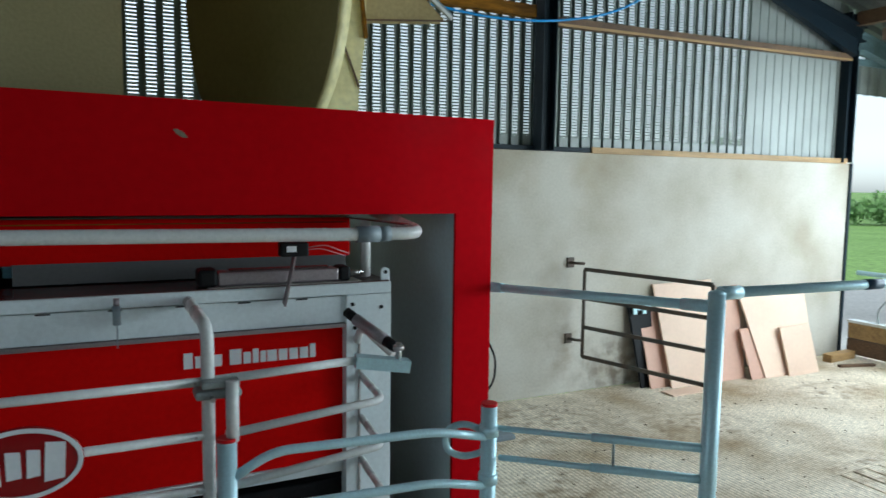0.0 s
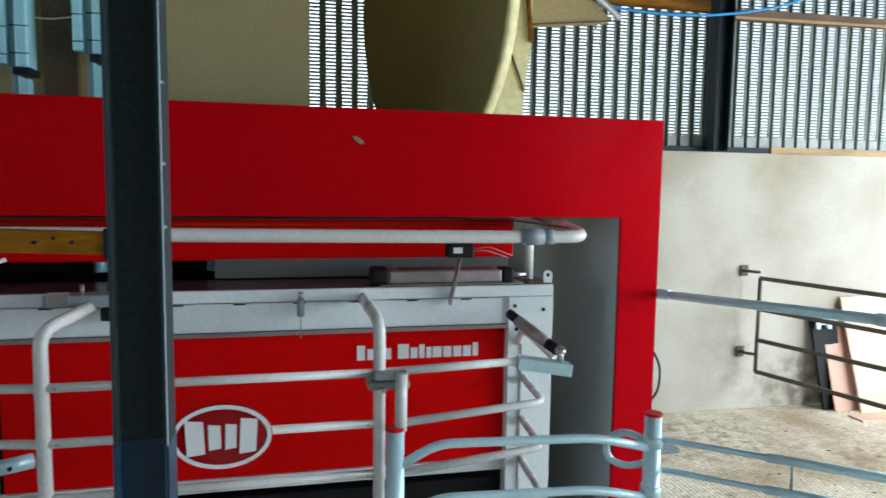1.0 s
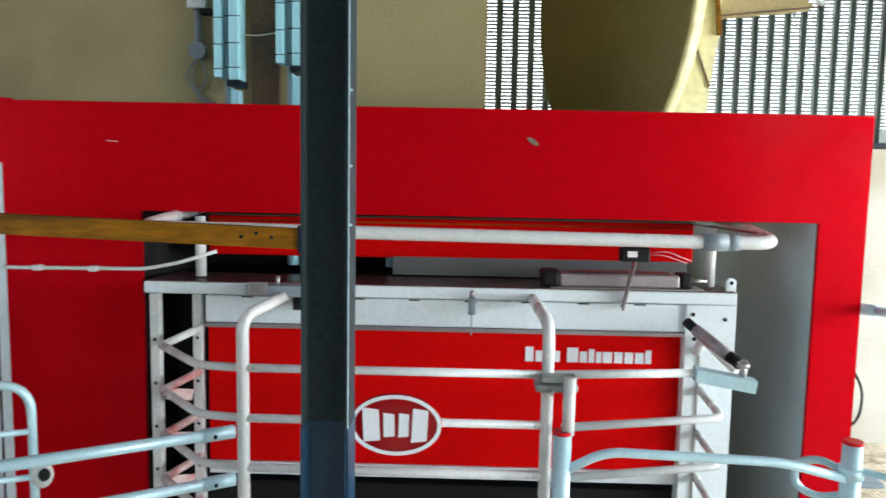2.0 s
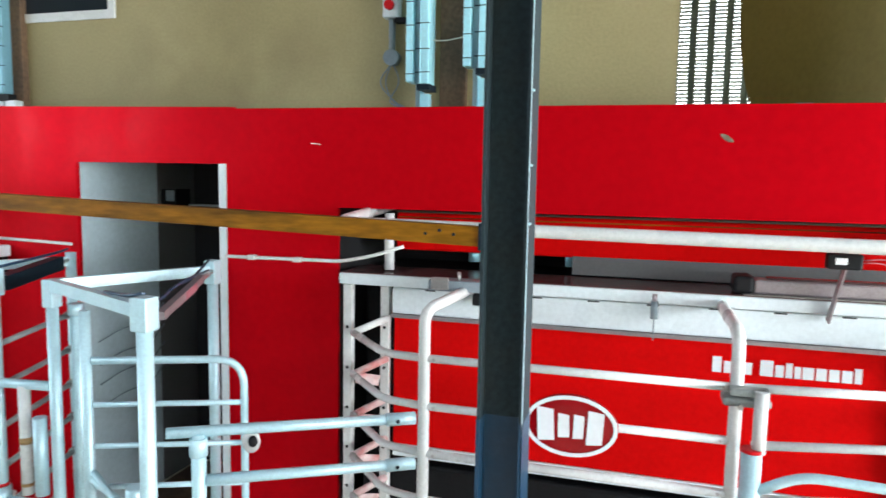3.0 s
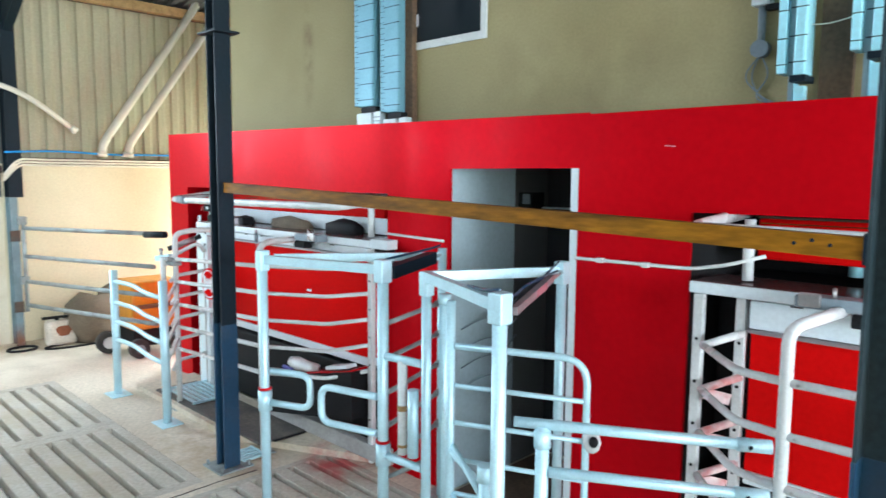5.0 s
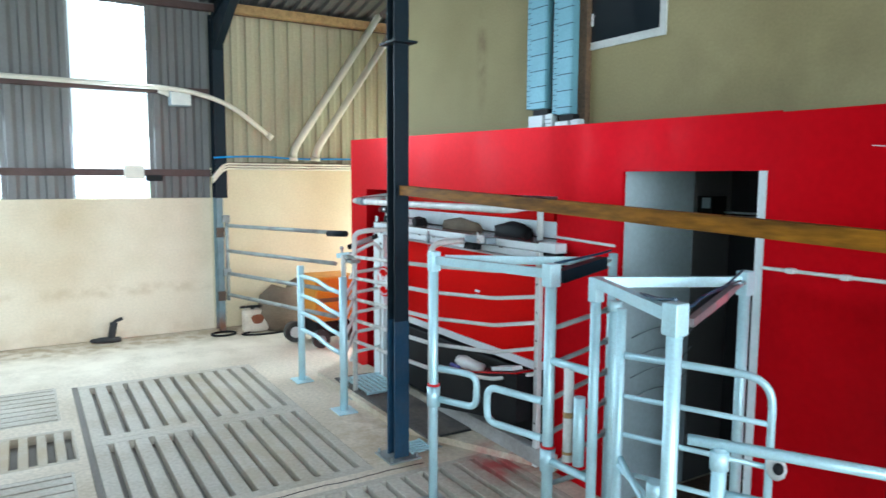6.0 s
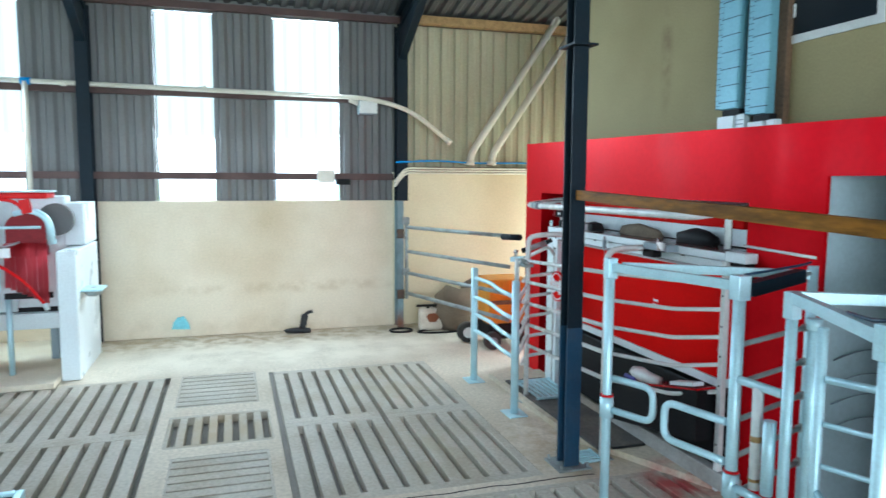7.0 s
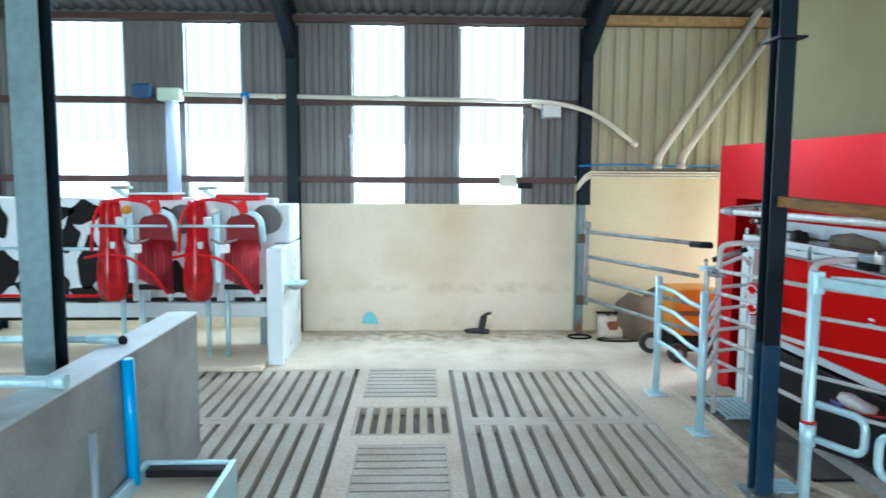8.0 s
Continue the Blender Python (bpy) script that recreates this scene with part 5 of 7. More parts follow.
whole("dark_bucket_lid", B(box, (1.66, 3.18, 0.70), (1.80, 3.30, 0.73), 0.01), GREY_PLASTIC, (1.7, 3.25, 0.70), "grey plastic shelf on the red wall's end", "shelf")

# hurdle hinged on the gable wall
hg = thing("yard_gate", (4.06, 5.5, 0.45), "old rectangular steel yard gate standing open on the gable wall", "gate")
ga, gb = Vector((4.02, 5.50, 0)), Vector((4.385, 4.25, 0))
zt, zb = 1.265, 0.40
part("hinge_stile", B(tube, [ga + Vector((0, 0, zb)), ga + Vector((0, 0, zt))], 0.017), RUST_STEEL, hg)
part("closing_stile", B(tube, [gb + Vector((0, 0, zb)), gb + Vector((0, 0, zt))], 0.017), RUST_STEEL, hg)
for z in (zb, 0.695, 0.98, zt):
    part("bar", B(slab, ga + Vector((0, 0, z)), gb + Vector((0, 0, z)), 0.02, 0.036), RUST_STEEL, hg)
for z in (1.32, 0.56):
    part("hinge", B(tube, [(3.95, 5.65, z), (3.96, 5.55, z), (4.02, 5.50, z)], 0.014, 0.03), RUST_STEEL, hg)
    part("hinge_plate", B(box, (3.91, 5.63, z - 0.05), (3.99, 5.648, z + 0.05), 0.004), RUST_STEEL, hg)

# selection portal before the doorway
TOP = 1.63
sp_a = square_post(-3.84, 2.22, TOP, 0.056, "tall galvanised round gate post")
sp_b = square_post(-3.00, 2.45, TOP, 0.062, "tall galvanised round gate post")
sp_c = square_post(-2.665, 2.455, TOP - 0.03, 0.051, "tall galvanised round gate post")
sp_e = square_post(-1.885, 2.10, TOP, 0.060, "tall galvanised round gate post with a wide head")
sp_f = square_post(-2.31, 3.12, TOP, 0.056, "tall galvanised round gate post beside the doorway")
square_post(-3.235, 3.14, TOP, 0.055, "tall galvanised round gate post beside the doorway")
square_post(-2.40, 2.36, 1.50, 0.044, "galvanised round gate post beside the portal")
for p, x, y, w in ((sp_a, -3.84, 2.22, 0.064), (sp_b, -3.0, 2.45, 0.074), (sp_e, -1.885, 2.10, 0.072), (sp_f, -2.31, 3.12, 0.064), (sp_c, -2.665, 2.455, 0.058)):
    h = TOP if p is not sp_c else TOP - 0.03
    part("head_bracket", B(box, (x - w / 2, y - w / 2, h - 0.12), (x + w / 2, y + w / 2, h + 0.004), 0.006), GALV, p)
for p, x, y, z in ((sp_a, -3.84, 2.22, 0.78), (sp_b, -3.0, 2.45, 0.62)):
    part("tape_band", B(tube, [(x, y, z), (x, y, z + 0.012)], 0.040, seg=16), RED_DULL, p, "red tape band")
    part("socket", B(tube, [(x, y, z - 0.13), (x, y, z - 0.004)], 0.042, seg=16), GALV, p)
frame_top = thing("overhead_rails", (-2.9, 2.5, TOP - 0.06), "galvanised head rails joining the portal posts", "head rail")
for a, b in (((-3.84, 2.22), (-3.0, 2.45)), ((-2.665, 2.455), (-2.31, 3.12)), ((-2.665, 2.455), (-1.885, 2.10)), ((-3.84, 2.30), (-3.235, 3.14))):
    part("head_rail", B(slab, (a[0], a[1], TOP - 0.05), (b[0], b[1], TOP - 0.05), 0.04, 0.05), GALV, frame_top)
arm = thing("gate_cylinder", (-3.0, 2.6, TOP - 0.12), "dark air cylinder between portal posts", "air cylinder", "portal cylinders")
part("barrel", B(slab, (-3.03, 2.53, TOP - 0.075), (-3.20, 3.02, TOP - 0.045), 0.06, 0.07), COLUMN, arm)
part("rod", B(tube, [(-3.19, 3.0, TOP - 0.05), (-3.235, 3.12, TOP - 0.04)], 0.012), STAINLESS, arm)
arm = thing("gate_cylinder", (-2.1, 2.6, TOP - 0.12), "grey air cylinder with a red sleeve between portal posts", "air cylinder", "portal cylinders")
part("barrel", B(slab, (-1.96, 2.28, TOP - 0.105), (-2.22, 2.90, TOP - 0.055), 0.03, 0.034), MAUVE, arm)
part("red_sleeve", B(slab, (-2.03, 2.44, TOP - 0.095), (-2.16, 2.76, TOP - 0.07), 0.032, 0.035), PINK_DUST, arm, "red sleeve")
part("rod", B(tube, [(-2.2, 2.86, TOP - 0.06), (-2.29, 3.08, TOP - 0.05)], 0.012), STAINLESS, arm)
part("hose", B(tube, [(-2.0, 2.35, TOP - 0.04), (-2.1, 2.6, TOP - 0.02), (-2.25, 3.0, TOP - 0.03)], 0.004, 0.1), COLUMN_FOOT, arm, "dark blue air hose")

ties = thing("air_hoses", (-2.1, 2.5, TOP - 0.03), "dark blue air hoses tied to the portal heads", "hose")
part("hose", B(tube, [(-1.90, 2.14, TOP - 0.02), (-1.97, 2.30, TOP - 0.045), (-2.06, 2.48, TOP - 0.03), (-2.18, 2.78, TOP - 0.035), (-2.30, 3.08, TOP + 0.01)], 0.006, 0.08, 8), COLUMN_FOOT, ties)
part("hose", B(tube, [(-1.91, 2.13, TOP + 0.008), (-2.02, 2.17, TOP - 0.012), (-2.12, 2.22, TOP - 0.018), (-2.20, 2.26, TOP - 0.024)], 0.007, 0.06, 8), COLUMN_FOOT, ties)
part("hose", B(tube, [(-3.03, 2.50, TOP + 0.0), (-3.10, 2.72, TOP + 0.005), (-3.20, 3.02, TOP + 0.012), (-3.235, 3.12, TOP + 0.02)], 0.007, 0.06, 8), COLUMN_FOOT, ties)

# swing gates
sg = thing("swing_gate", (-2.2, 2.45, 0.3), "galvanised swing gate with a rounded outer end", "gate")
ga, gb = Vector((-2.37, 2.36, 0)), Vector((-1.80, 2.60, 0))
loop = [ga + Vector((0, 0, 1.29)), gb + Vector((0, 0, 1.29)), gb + Vector((0, 0, 0.40)), ga + Vector((0, 0, 0.40))]
part("frame_tube", B(tube, loop, 0.0165, 0.12), GALV, sg)
for z in (1.10, 0.92, 0.74, 0.57):
    part("bar", B(tube, [ga + Vector((0, 0, z)), gb + Vector((0, 0, z))], 0.012), GALV, sg)
part("latch_knob", B(ball, (-1.77, 2.60, 0.93), 0.045, 0.03, 0.055), WHITE_TUBE, sg, "white latch block")
part("latch_button", B(ball, (-1.745, 2.575, 0.94), 0.022, 0.02, 0.026), BLACK, sg)
part("brace", B(tube, [ga + Vector((0.0, -0.02, 0.78)), Vector((-2.06, 2.30, 0.66))], 0.015), GALV, sg)
er2 = thing("entry_rails", (-1.4, 2.36, 0.9), "pair of galvanised tubes from the portal to the near robot", "rail")
for z in (1.115, 0.925):
    part("grub_screw", B(tube, [(-1.09, 2.585, z - 0.012), (-1.09, 2.578, z - 0.012)], 0.008, seg=6), COLUMN, er2)
    part("rail", B(tube, [(-1.83 + (0.12 if z < 1 else 0), 2.13 + (0.07 if z < 1 else 0), z + 0.01), (-1.04, 2.645, z - 0.012)], 0.021), GALV, er2)
    part("coupling", B(tube, [(-1.14, 2.58, z - 0.01), (-1.04, 2.645, z - 0.012)], 0.026), GALV, er2)
part("drop_post", B(tube, [(-1.735, 2.19, 0.35), (-1.735, 2.19, 1.115)], 0.027), GALV, er2)
part("drop_collar", B(tube, [(-1.735, 2.19, 1.03), (-1.735, 2.19, 1.10)], 0.034), GALV, er2)
sg2 = thing("return_gate", (-2.1, 2.2, 0.2), "galvanised lower gate leaf hanging at the portal", "gate")
part("post_tube", B(tube, [(-2.02, 2.18, 0.0), (-2.02, 2.18, 0.86)], 0.026), GALV, sg2)
part("post_cap", B(tube, [(-2.02, 2.18, 0.80), (-2.02, 2.18, 0.87)], 0.033), GALV, sg2)
for z in (0.74, 0.5, 0.28):
    part("bar", B(tube, [(-2.38, 2.36, z + 0.06), (-2.02, 2.18, z - 0.03)], 0.015), GALV, sg2)

# gate pair between the outer portal posts
def hoop_gate(x, y, dx, dy, z0, z1, label):
    g = thing("hoop_gate", (x, y, z0), label, "gate", "hoop gates")
    a = Vector((x, y, 0))
    b = a + Vector((dx, dy, 0))
    part("hoop", B(tube, [a + Vector((0, 0, z1)), b + Vector((0, 0, z1)), b + Vector((0, 0, z0)), a + Vector((0, 0, z0))], 0.021, 0.07), GALV, g)
    return g


hoop_gate(-3.80, 2.24, 0.26, 0.105, 0.70, 0.90, "short galvanised hoop gate on the outer post")
hoop_gate(-3.04, 2.44, -0.375, -0.105, 0.66, 0.87, "galvanised hoop gate on the inner post")
sel = thing("selection_ladder", (-2.85, 2.46, 0.3), "galvanised cross bars between two portal posts", "cross bars")
for z in (1.11, 0.55):
    part("cross_tube", B(tube, [(-2.97, 2.45, z), (-2.69, 2.455, z + 0.01)], 0.022), GALV, sel)
part("upright_tube", B(tube, [(-2.84, 2.45, 0.60), (-2.84, 2.45, 1.11)], 0.026), WHITE_TUBE, sel)
part("rust_band", B(tube, [(-2.84, 2.45, 0.84), (-2.84, 2.45, 0.87)], 0.028), TIMBER, sel, "rusty band")
part("rust_band", B(tube, [(-2.84, 2.45, 0.64), (-2.84, 2.45, 0.655)], 0.028), TIMBER, sel, "rusty band")
part("side_cylinder", B(tube, [(-2.735, 2.43, 0.62), (-2.735, 2.43, 0.98)], 0.03), GALV, sel)
part("knee_strut", B(tube, [(-2.98, 2.48, 0.42), (-2.69, 2.49, 0.60)], 0.014), GALV_DARK, sel)
inner = thing("passage_gate", (-3.1, 2.8, 0.3), "ladder of galvanised bars before the red wall", "gate")
for z in (1.28, 1.085, 0.89, 0.70, 0.50):
    part("bar", B(tube, [(-3.0, 2.47, z), (-3.235, 3.13, z + 0.005)], 0.014), GALV_DARK, inner)
    part("socket", B(tube, [(-3.218, 3.08, z + 0.004), (-3.235, 3.13, z + 0.005)], 0.022), GALV_DARK, inner)
part("stile", B(tube, [(-2.60, 2.52, 0.35), (-2.60, 2.52, 1.48)], 0.026), GALV, inner)
part("stile_collar", B(tube, [(-2.60, 2.52, 1.44), (-2.60, 2.52, 1.49)], 0.034), GALV, inner)

# low gate on two plated feet before the far robot
lg = thing("low_gate", (-6.3, 2.43, 0), "low galvanised barrier with bent rails on two plated posts", "barrier")
for x, h in ((-6.85, 1.19), (-5.765, 1.21)):
    part("post", B(tube, [(x, 2.43, 0), (x, 2.43, h)], 0.035, seg=14), GALV, lg)
    part("foot", B(box, (x - 0.11, 2.34, 0), (x + 0.11, 2.52, 0.012), 0.003), GALV, lg)
for z in (1.10, 0.90, 0.72, 0.55):
    part("bent_rail", B(tube, [(-6.85, 2.43, z - 0.01), (-6.40, 2.43, z), (-6.10, 2.43, z - 0.035), (-5.765, 2.43, z - 0.04)], 0.020, 0.08), GALV, lg)
lg2 = thing("side_rails", (-6.3, 2.9, 0.4), "stub rails from low barrier to far robot stall", "rail")
for z in (1.05, 0.88, 0.71, 0.55):
    part("rail", B(tube, [(-5.77, 2.43, z - 0.05), (-6.06, 2.68, z + 0.09)], 0.016), WHITE_TUBE, lg2)

# passage gate in front of the cream wall
pgate = thing("passage_wall_gate", (-8.5, 2.7, 0.4), "four-bar galvanised gate across the passage", "gate")
for z in (1.43, 1.09, 0.785, 0.495):
    part("bar", B(tube, [(-9.58, 2.38, z), (-7.35, 3.02, z + 0.02 + (z - 0.5) * 0.02)], 0.024), GALV_DARK, pgate)
part("stile", B(tube, [(-9.56, 2.38, 0.42), (-9.56, 2.38, 1.50)], 0.024), GALV_DARK, pgate)
for z in (1.52, 0.80):
    part("hinge", B(box, (-9.64, 2.32, z - 0.05), (-9.54, 2.42, z + 0.05), 0.01), GALV_DARK, pgate)
part("latch", B(tube, [(-7.45, 2.98, 1.455), (-7.15, 3.06, 1.47)], 0.035), COLUMN, pgate)

# ochre rail between the two columns
orl = thing("ochre_rail", (-2.6, 2.35, 1.93), "ochre-brown timber rail fixed between two steel columns", "rail")
part("beam", B(slab, (-0.705, 2.335, 1.880), (-4.55, 2.375, 1.996), 0.05, 0.067), OCHRE, orl)
part("end_cleat", B(box, (-0.712, 2.30, 1.835), (-0.703, 2.37, 1.925)), COLUMN, orl)
part("end_cleat", B(box, (-4.553, 2.34, 1.945), (-4.545, 2.41, 2.035)), COLUMN, orl)
for k in range(3):
    part("nail_head", B(tube, [(-0.80 - 0.05 * k, 2.312, 1.885 + 0.012 * (k % 2)), (-0.80 - 0.05 * k, 2.308, 1.885 + 0.012 * (k % 2))], 0.006, seg=8), COLUMN, orl)
whole("air_line", B(tube, [(-1.30, 3.22, 1.74), (-1.45, 3.18, 1.69), (-1.62, 3.185, 1.655), (-2.24, 3.185, 1.65), (-2.27, 3.185, 1.65)], 0.009, 0.05), WHITE_TUBE, (-1.8, 3.185, 1.65), "thin white air line along the red wall", "pipe")
for cx in (-1.86, -2.12):
    whole("pipe_clip", B(box, (cx - 0.02, 3.172, 1.638), (cx + 0.02, 3.209, 1.664), 0.004), WHITE_TUBE, (cx, 3.19, 1.638), "small white clip on the red wall", "clip", "pipe clips")
whole("air_line", B(tube, [(-3.27, 3.185, 1.67), (-3.84, 3.185, 1.685)], 0.009), WHITE_TUBE, (-3.5, 3.185, 1.67), "thin white air line along the red wall", "pipe")

# ---- overhead things above the robot rooms ----
def wall_duct(x0, x1, z0, label, side=0.30, web=0.30):
    """A shiny galvanised trunking with lid joints and a short lower box. side, web: shares of its width."""
    d = thing("cable_trunking", ((x0 + x1) / 2, 3.5, z0), label, "trunking", "cable trunking")
    w = x1 - x0
    xa, xb = x0 + w * side, x0 + w * (side + web)
    part("side_channel", B(box, (x0, 3.43, z0 + 0.012), (xa, 3.53, 5.2), 0.006), DUCT, d)
    # web takes the shaded copy, since it faces away from the light
    part("web", B(box, (xa + 0.001, 3.465, z0 + 0.005), (xb - 0.001, 3.535, 5.2)), DUCT_SHADE, d, "recessed web, darkened for shade")
    part("lid", B(box, (xb, 3.42, z0), (x1, 3.535, 5.2), 0.008), DUCT, d)
    z = z0 + 0.05
    k = 0
    while z < 3.6:
        step = 0.125 if k % 2 else 0.115
        part("joint_strap", B(box, (x0 - 0.002, 3.4275, z), (xa + 0.003, 3.44, z + 0.004)), COLUMN, d)
        part("joint_strap", B(box, (xb - 0.02, 3.4175, z + 0.006), (x1 + 0.002, 3.43, z + 0.010)), COLUMN, d)
        z += step
        k += 1
    # dark strip paints the shadow under the trunking's end
    part("end_cap", B(box, (xb - 0.01, 3.415, z0 - 0.03), (x1 + 0.006, 3.54, z0 - 0.001)), COLUMN, d, "dark strip at the lower end")
    part("lower_post", B(box, (xa + 0.005, 3.47, 2.36), (xa + 0.025, 3.52, z0 + 0.004)), DUCT_SHADE, d)
    part("lower_box", B(box, (xa + 0.03, 3.46, 2.36), (xb - 0.003, 3.53, z0 - 0.03), 0.004), DUCT, d)
    part("lower_lid", B(box, (xb, 3.45, 2.36), (x1 - 0.008, 3.50, z0 - 0.045), 0.003), DUCT, d)
    return d


wall_duct(-1.378, -1.252, 2.545, "galvanised wall trunking with strapped lid on the buff wall")
wall_duct(-1.08, -0.945, 2.615, "galvanised wall trunking with strapped lid on the buff wall")


def slim_duct(x0, xb, x1, z0, label):
    """A slim trunking: a finely strapped side channel, a strapped lid and two short boxes below, on a dark board for
    side shade.
    """
    d = thing("cable_trunking", ((x0 + x1) / 2, 3.53, z0), label, "trunking", "cable trunking")
    # board is added so its dark colour reads as the side's shadow
    part("side_shade_board", B(box, (x0 + 0.02, 3.55, 2.40), (x1 + 0.075, 3.598, 5.2), 0.003), TIMBER_DARK, d, "dark brown board painting the trunking's side shade")
    part("side_channel", B(box, (x0, 3.485, z0 + 0.010), (xb - 0.001, 3.548, 5.2), 0.006), DUCT_BLUE, d)
    part("lid", B(box, (xb, 3.475, z0), (x1, 3.548, 5.2), 0.008), DUCT_BLUE, d)
    for k in range(9):
        z = z0 + 0.05 + 0.118 * k
        part("joint_strap", B(box, (xb - 0.002, 3.4725, z), (x1 + 0.002, 3.49, z + 0.005)), COLUMN, d)
        for q in range(3):
            part("fine_strap", B(box, (x0 - 0.002, 3.4835, z - 0.02 + 0.039 * q), (xb - 0.002, 3.495, z - 0.017 + 0.039 * q)), COLUMN, d)
    part("end_cap", B(box, (xb + 0.02, 3.49, z0 - 0.045), (x1 + 0.02, 3.548, z0 - 0.001)), BLACK, d, "dark strip at the lower end")
    part("lower_box", B(box, (xb - 0.02, 3.478, 2.36), (x1 - 0.03, 3.548, z0 - 0.047), 0.004), WHITE_SHEET, d)
    low = part("side_box", B(box, (x1 - 0.012, 3.49, 2.36), (x1 + 0.07, 3.548, z0 - 0.04), 0.004), WHITE_SHEET, d)
    for k in range(3):
        part("slot", B(box, (x1 - 0.008, 3.487, z0 - 0.085 - 0.03 * k), (x1 + 0.066, 3.4905, z0 - 0.079 - 0.03 * k)), GREY_PLASTIC, low)
    return d


slim_duct(-4.56, -4.503, -4.325, 2.612, "slim galvanised wall trunking with a finely strapped side")
slim_duct(-4.25, -4.19, -4.035, 2.552, "slim galvanised wall trunking with a finely strapped side")
whole("dark_backboard", B(box, (-1.235, 3.56, 2.44), (-1.095, 3.598, 5.2)), TIMBER_DARK, (-1.165, 3.58, 2.44), "dark board between two trunkings", "board")
sw = thing("isolator_switch", (-1.50, 3.57, 2.90), "red and yellow isolator switch on the buff wall", "switch")
part("housing", B(box, (-1.545, 3.53, 2.905), (-1.46, 3.60, 3.02), 0.008), WHITE_SHEET, sw)
part("rotary_knob", B(tube, [(-1.503, 3.53, 2.965), (-1.503, 3.505, 2.965)], 0.026), RED_DULL, sw, "red rotary knob")
part("bottom_gland", B(box, (-1.48, 3.54, 2.88), (-1.42, 3.59, 2.905)), BLACK, sw)
part("conduit", B(tube, [(-1.505, 3.575, 2.73), (-1.505, 3.575, 2.905)], 0.018), GREY_PLASTIC, sw)
part("junction_box", B(tube, [(-1.505, 3.60, 2.705), (-1.505, 3.55, 2.705)], 0.042, seg=20), GREY_PLASTIC, sw, "round grey junction box")
for k, w in enumerate((0.09, 0.05, -0.05)):
    part("cable", B(tube, [(-1.505, 3.58, 2.68), (-1.505 - w, 3.585, 2.58), (-1.52 + w * 0.4, 3.585, 2.47), (-1.42, 3.585, 2.44)], 0.004, 0.08, 8), GREY_PLASTIC, sw)
whole("slack_cable", B(tube, [(-1.30, 3.5, 2.78), (-1.2, 3.50, 2.765), (-1.08, 3.5, 2.785)], 0.003, 0.08, 8), CREAM_PIPE, (-1.2, 3.5, 2.77), "slack grey cable between trunkings", "cable")

# feed hopper behind the red front
hop = thing("feed_hopper", (0.9, 4.6, 2.0), "large cream fibreglass feed hopper, its near end's shade painted olive", "hopper")
ax = Vector((math.sin(radians(58)), math.cos(radians(58)), 0))
sd = Vector((ax.y, -ax.x, 0))
base = Vector((0.685, 4.31, 3.22))


def drum(bm, off0, off1, rx, rz, n=40):
    rings = []
    for off, k in ((off0, 1.0), (off1, 0.98)):
        rings.append([bm.verts.new(base + ax * off + sd * (rx * k * math.cos(t)) + Vector((0, 0, rz * k * math.sin(t) * (1.0 if math.sin(t) < 0 else 1.2)))) for t in [i * 2 * math.pi / n for i in range(n)]])
    for i in range(n):
        f = bm.faces.new((rings[0][i], rings[0][(i + 1) % n], rings[1][(i + 1) % n], rings[1][i]))
        f.smooth = True
    bm.faces.new(rings[0])
    bm.faces.new(rings[1][::-1])
    return bm


# the unlit end gets its shade from the olive colour
part("end_cap", B(drum, -0.02, 0.0, 0.635, 1.05), SHADED_GRP, hop, "end panel with its shade painted olive")
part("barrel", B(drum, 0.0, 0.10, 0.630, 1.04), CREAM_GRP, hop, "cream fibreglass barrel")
part("side_board", B(prism, [(0.95, 4.55, 2.30), (1.36, 4.55, 2.30), (1.385, 4.55, 2.72), (1.425, 4.55, 3.03), (1.43, 4.55, 4.3), (0.95, 4.55, 4.3)], (0, 0, 0), (0, 0.07, 0)), CREAM_GRP, hop, "cream board behind the barrel")
part("strap", B(slab, (1.262, 4.54, 2.99), (1.375, 4.54, 2.70), 0.008, 0.013), TIMBER_DARK, hop)
part("batten", B(slab, (1.418, 4.53, 3.02), (1.352, 4.53, 3.6), 0.03, 0.022), OCHRE, hop, "ochre batten")
part("weld_plate", B(box, (0.55, 4.10, 2.36), (0.64, 4.12, 2.50), 0.004), GREY_PLASTIC, hop)
ch = thing("feed_chute", (1.75, 4.7, 3.15), "tan underside of a boxed feed chute with pale edges", "chute")
part("underside", B(prism, [(1.40, 4.6, 3.15), (2.03, 4.6, 3.215), (1.76, 4.6, 3.44), (1.44, 4.6, 3.75)], (0, 0, 0), (0, 0.12, 0)), mat("tan_plywood_underside", (0.40, 0.31, 0.14), 0.6, stain=(0.30, 0.22, 0.09), amount=0.5, scale=3, grain=40), ch)
part("edge_strip", B(slab, (2.075, 4.58, 3.225), (1.74, 4.58, 3.47), 0.03, 0.022), WHITE_TUBE, ch)
part("edge_strip", B(slab, (2.08, 4.60, 3.255), (1.76, 4.60, 3.50), 0.02, 0.015), GREY_PLASTIC, ch)
part("lower_edge", B(slab, (1.40, 4.59, 3.148), (2.05, 4.59, 3.214), 0.012, 0.010), TIMBER_DARK, ch)
for a in (0, 1):
    part("support_leg", B(slab, (0.55 + a * 0.9, 5.2, 0), (0.55 + a * 0.9, 5.0, 2.7), 0.06, 0.06), GALV_DARK, hop)
for a in (1.5, 2.0):
    part("hanger", B(tube, [(a, 4.8, 3.2), (a, 4.8, roof_z(a))], 0.01, seg=8), GALV_DARK, ch)
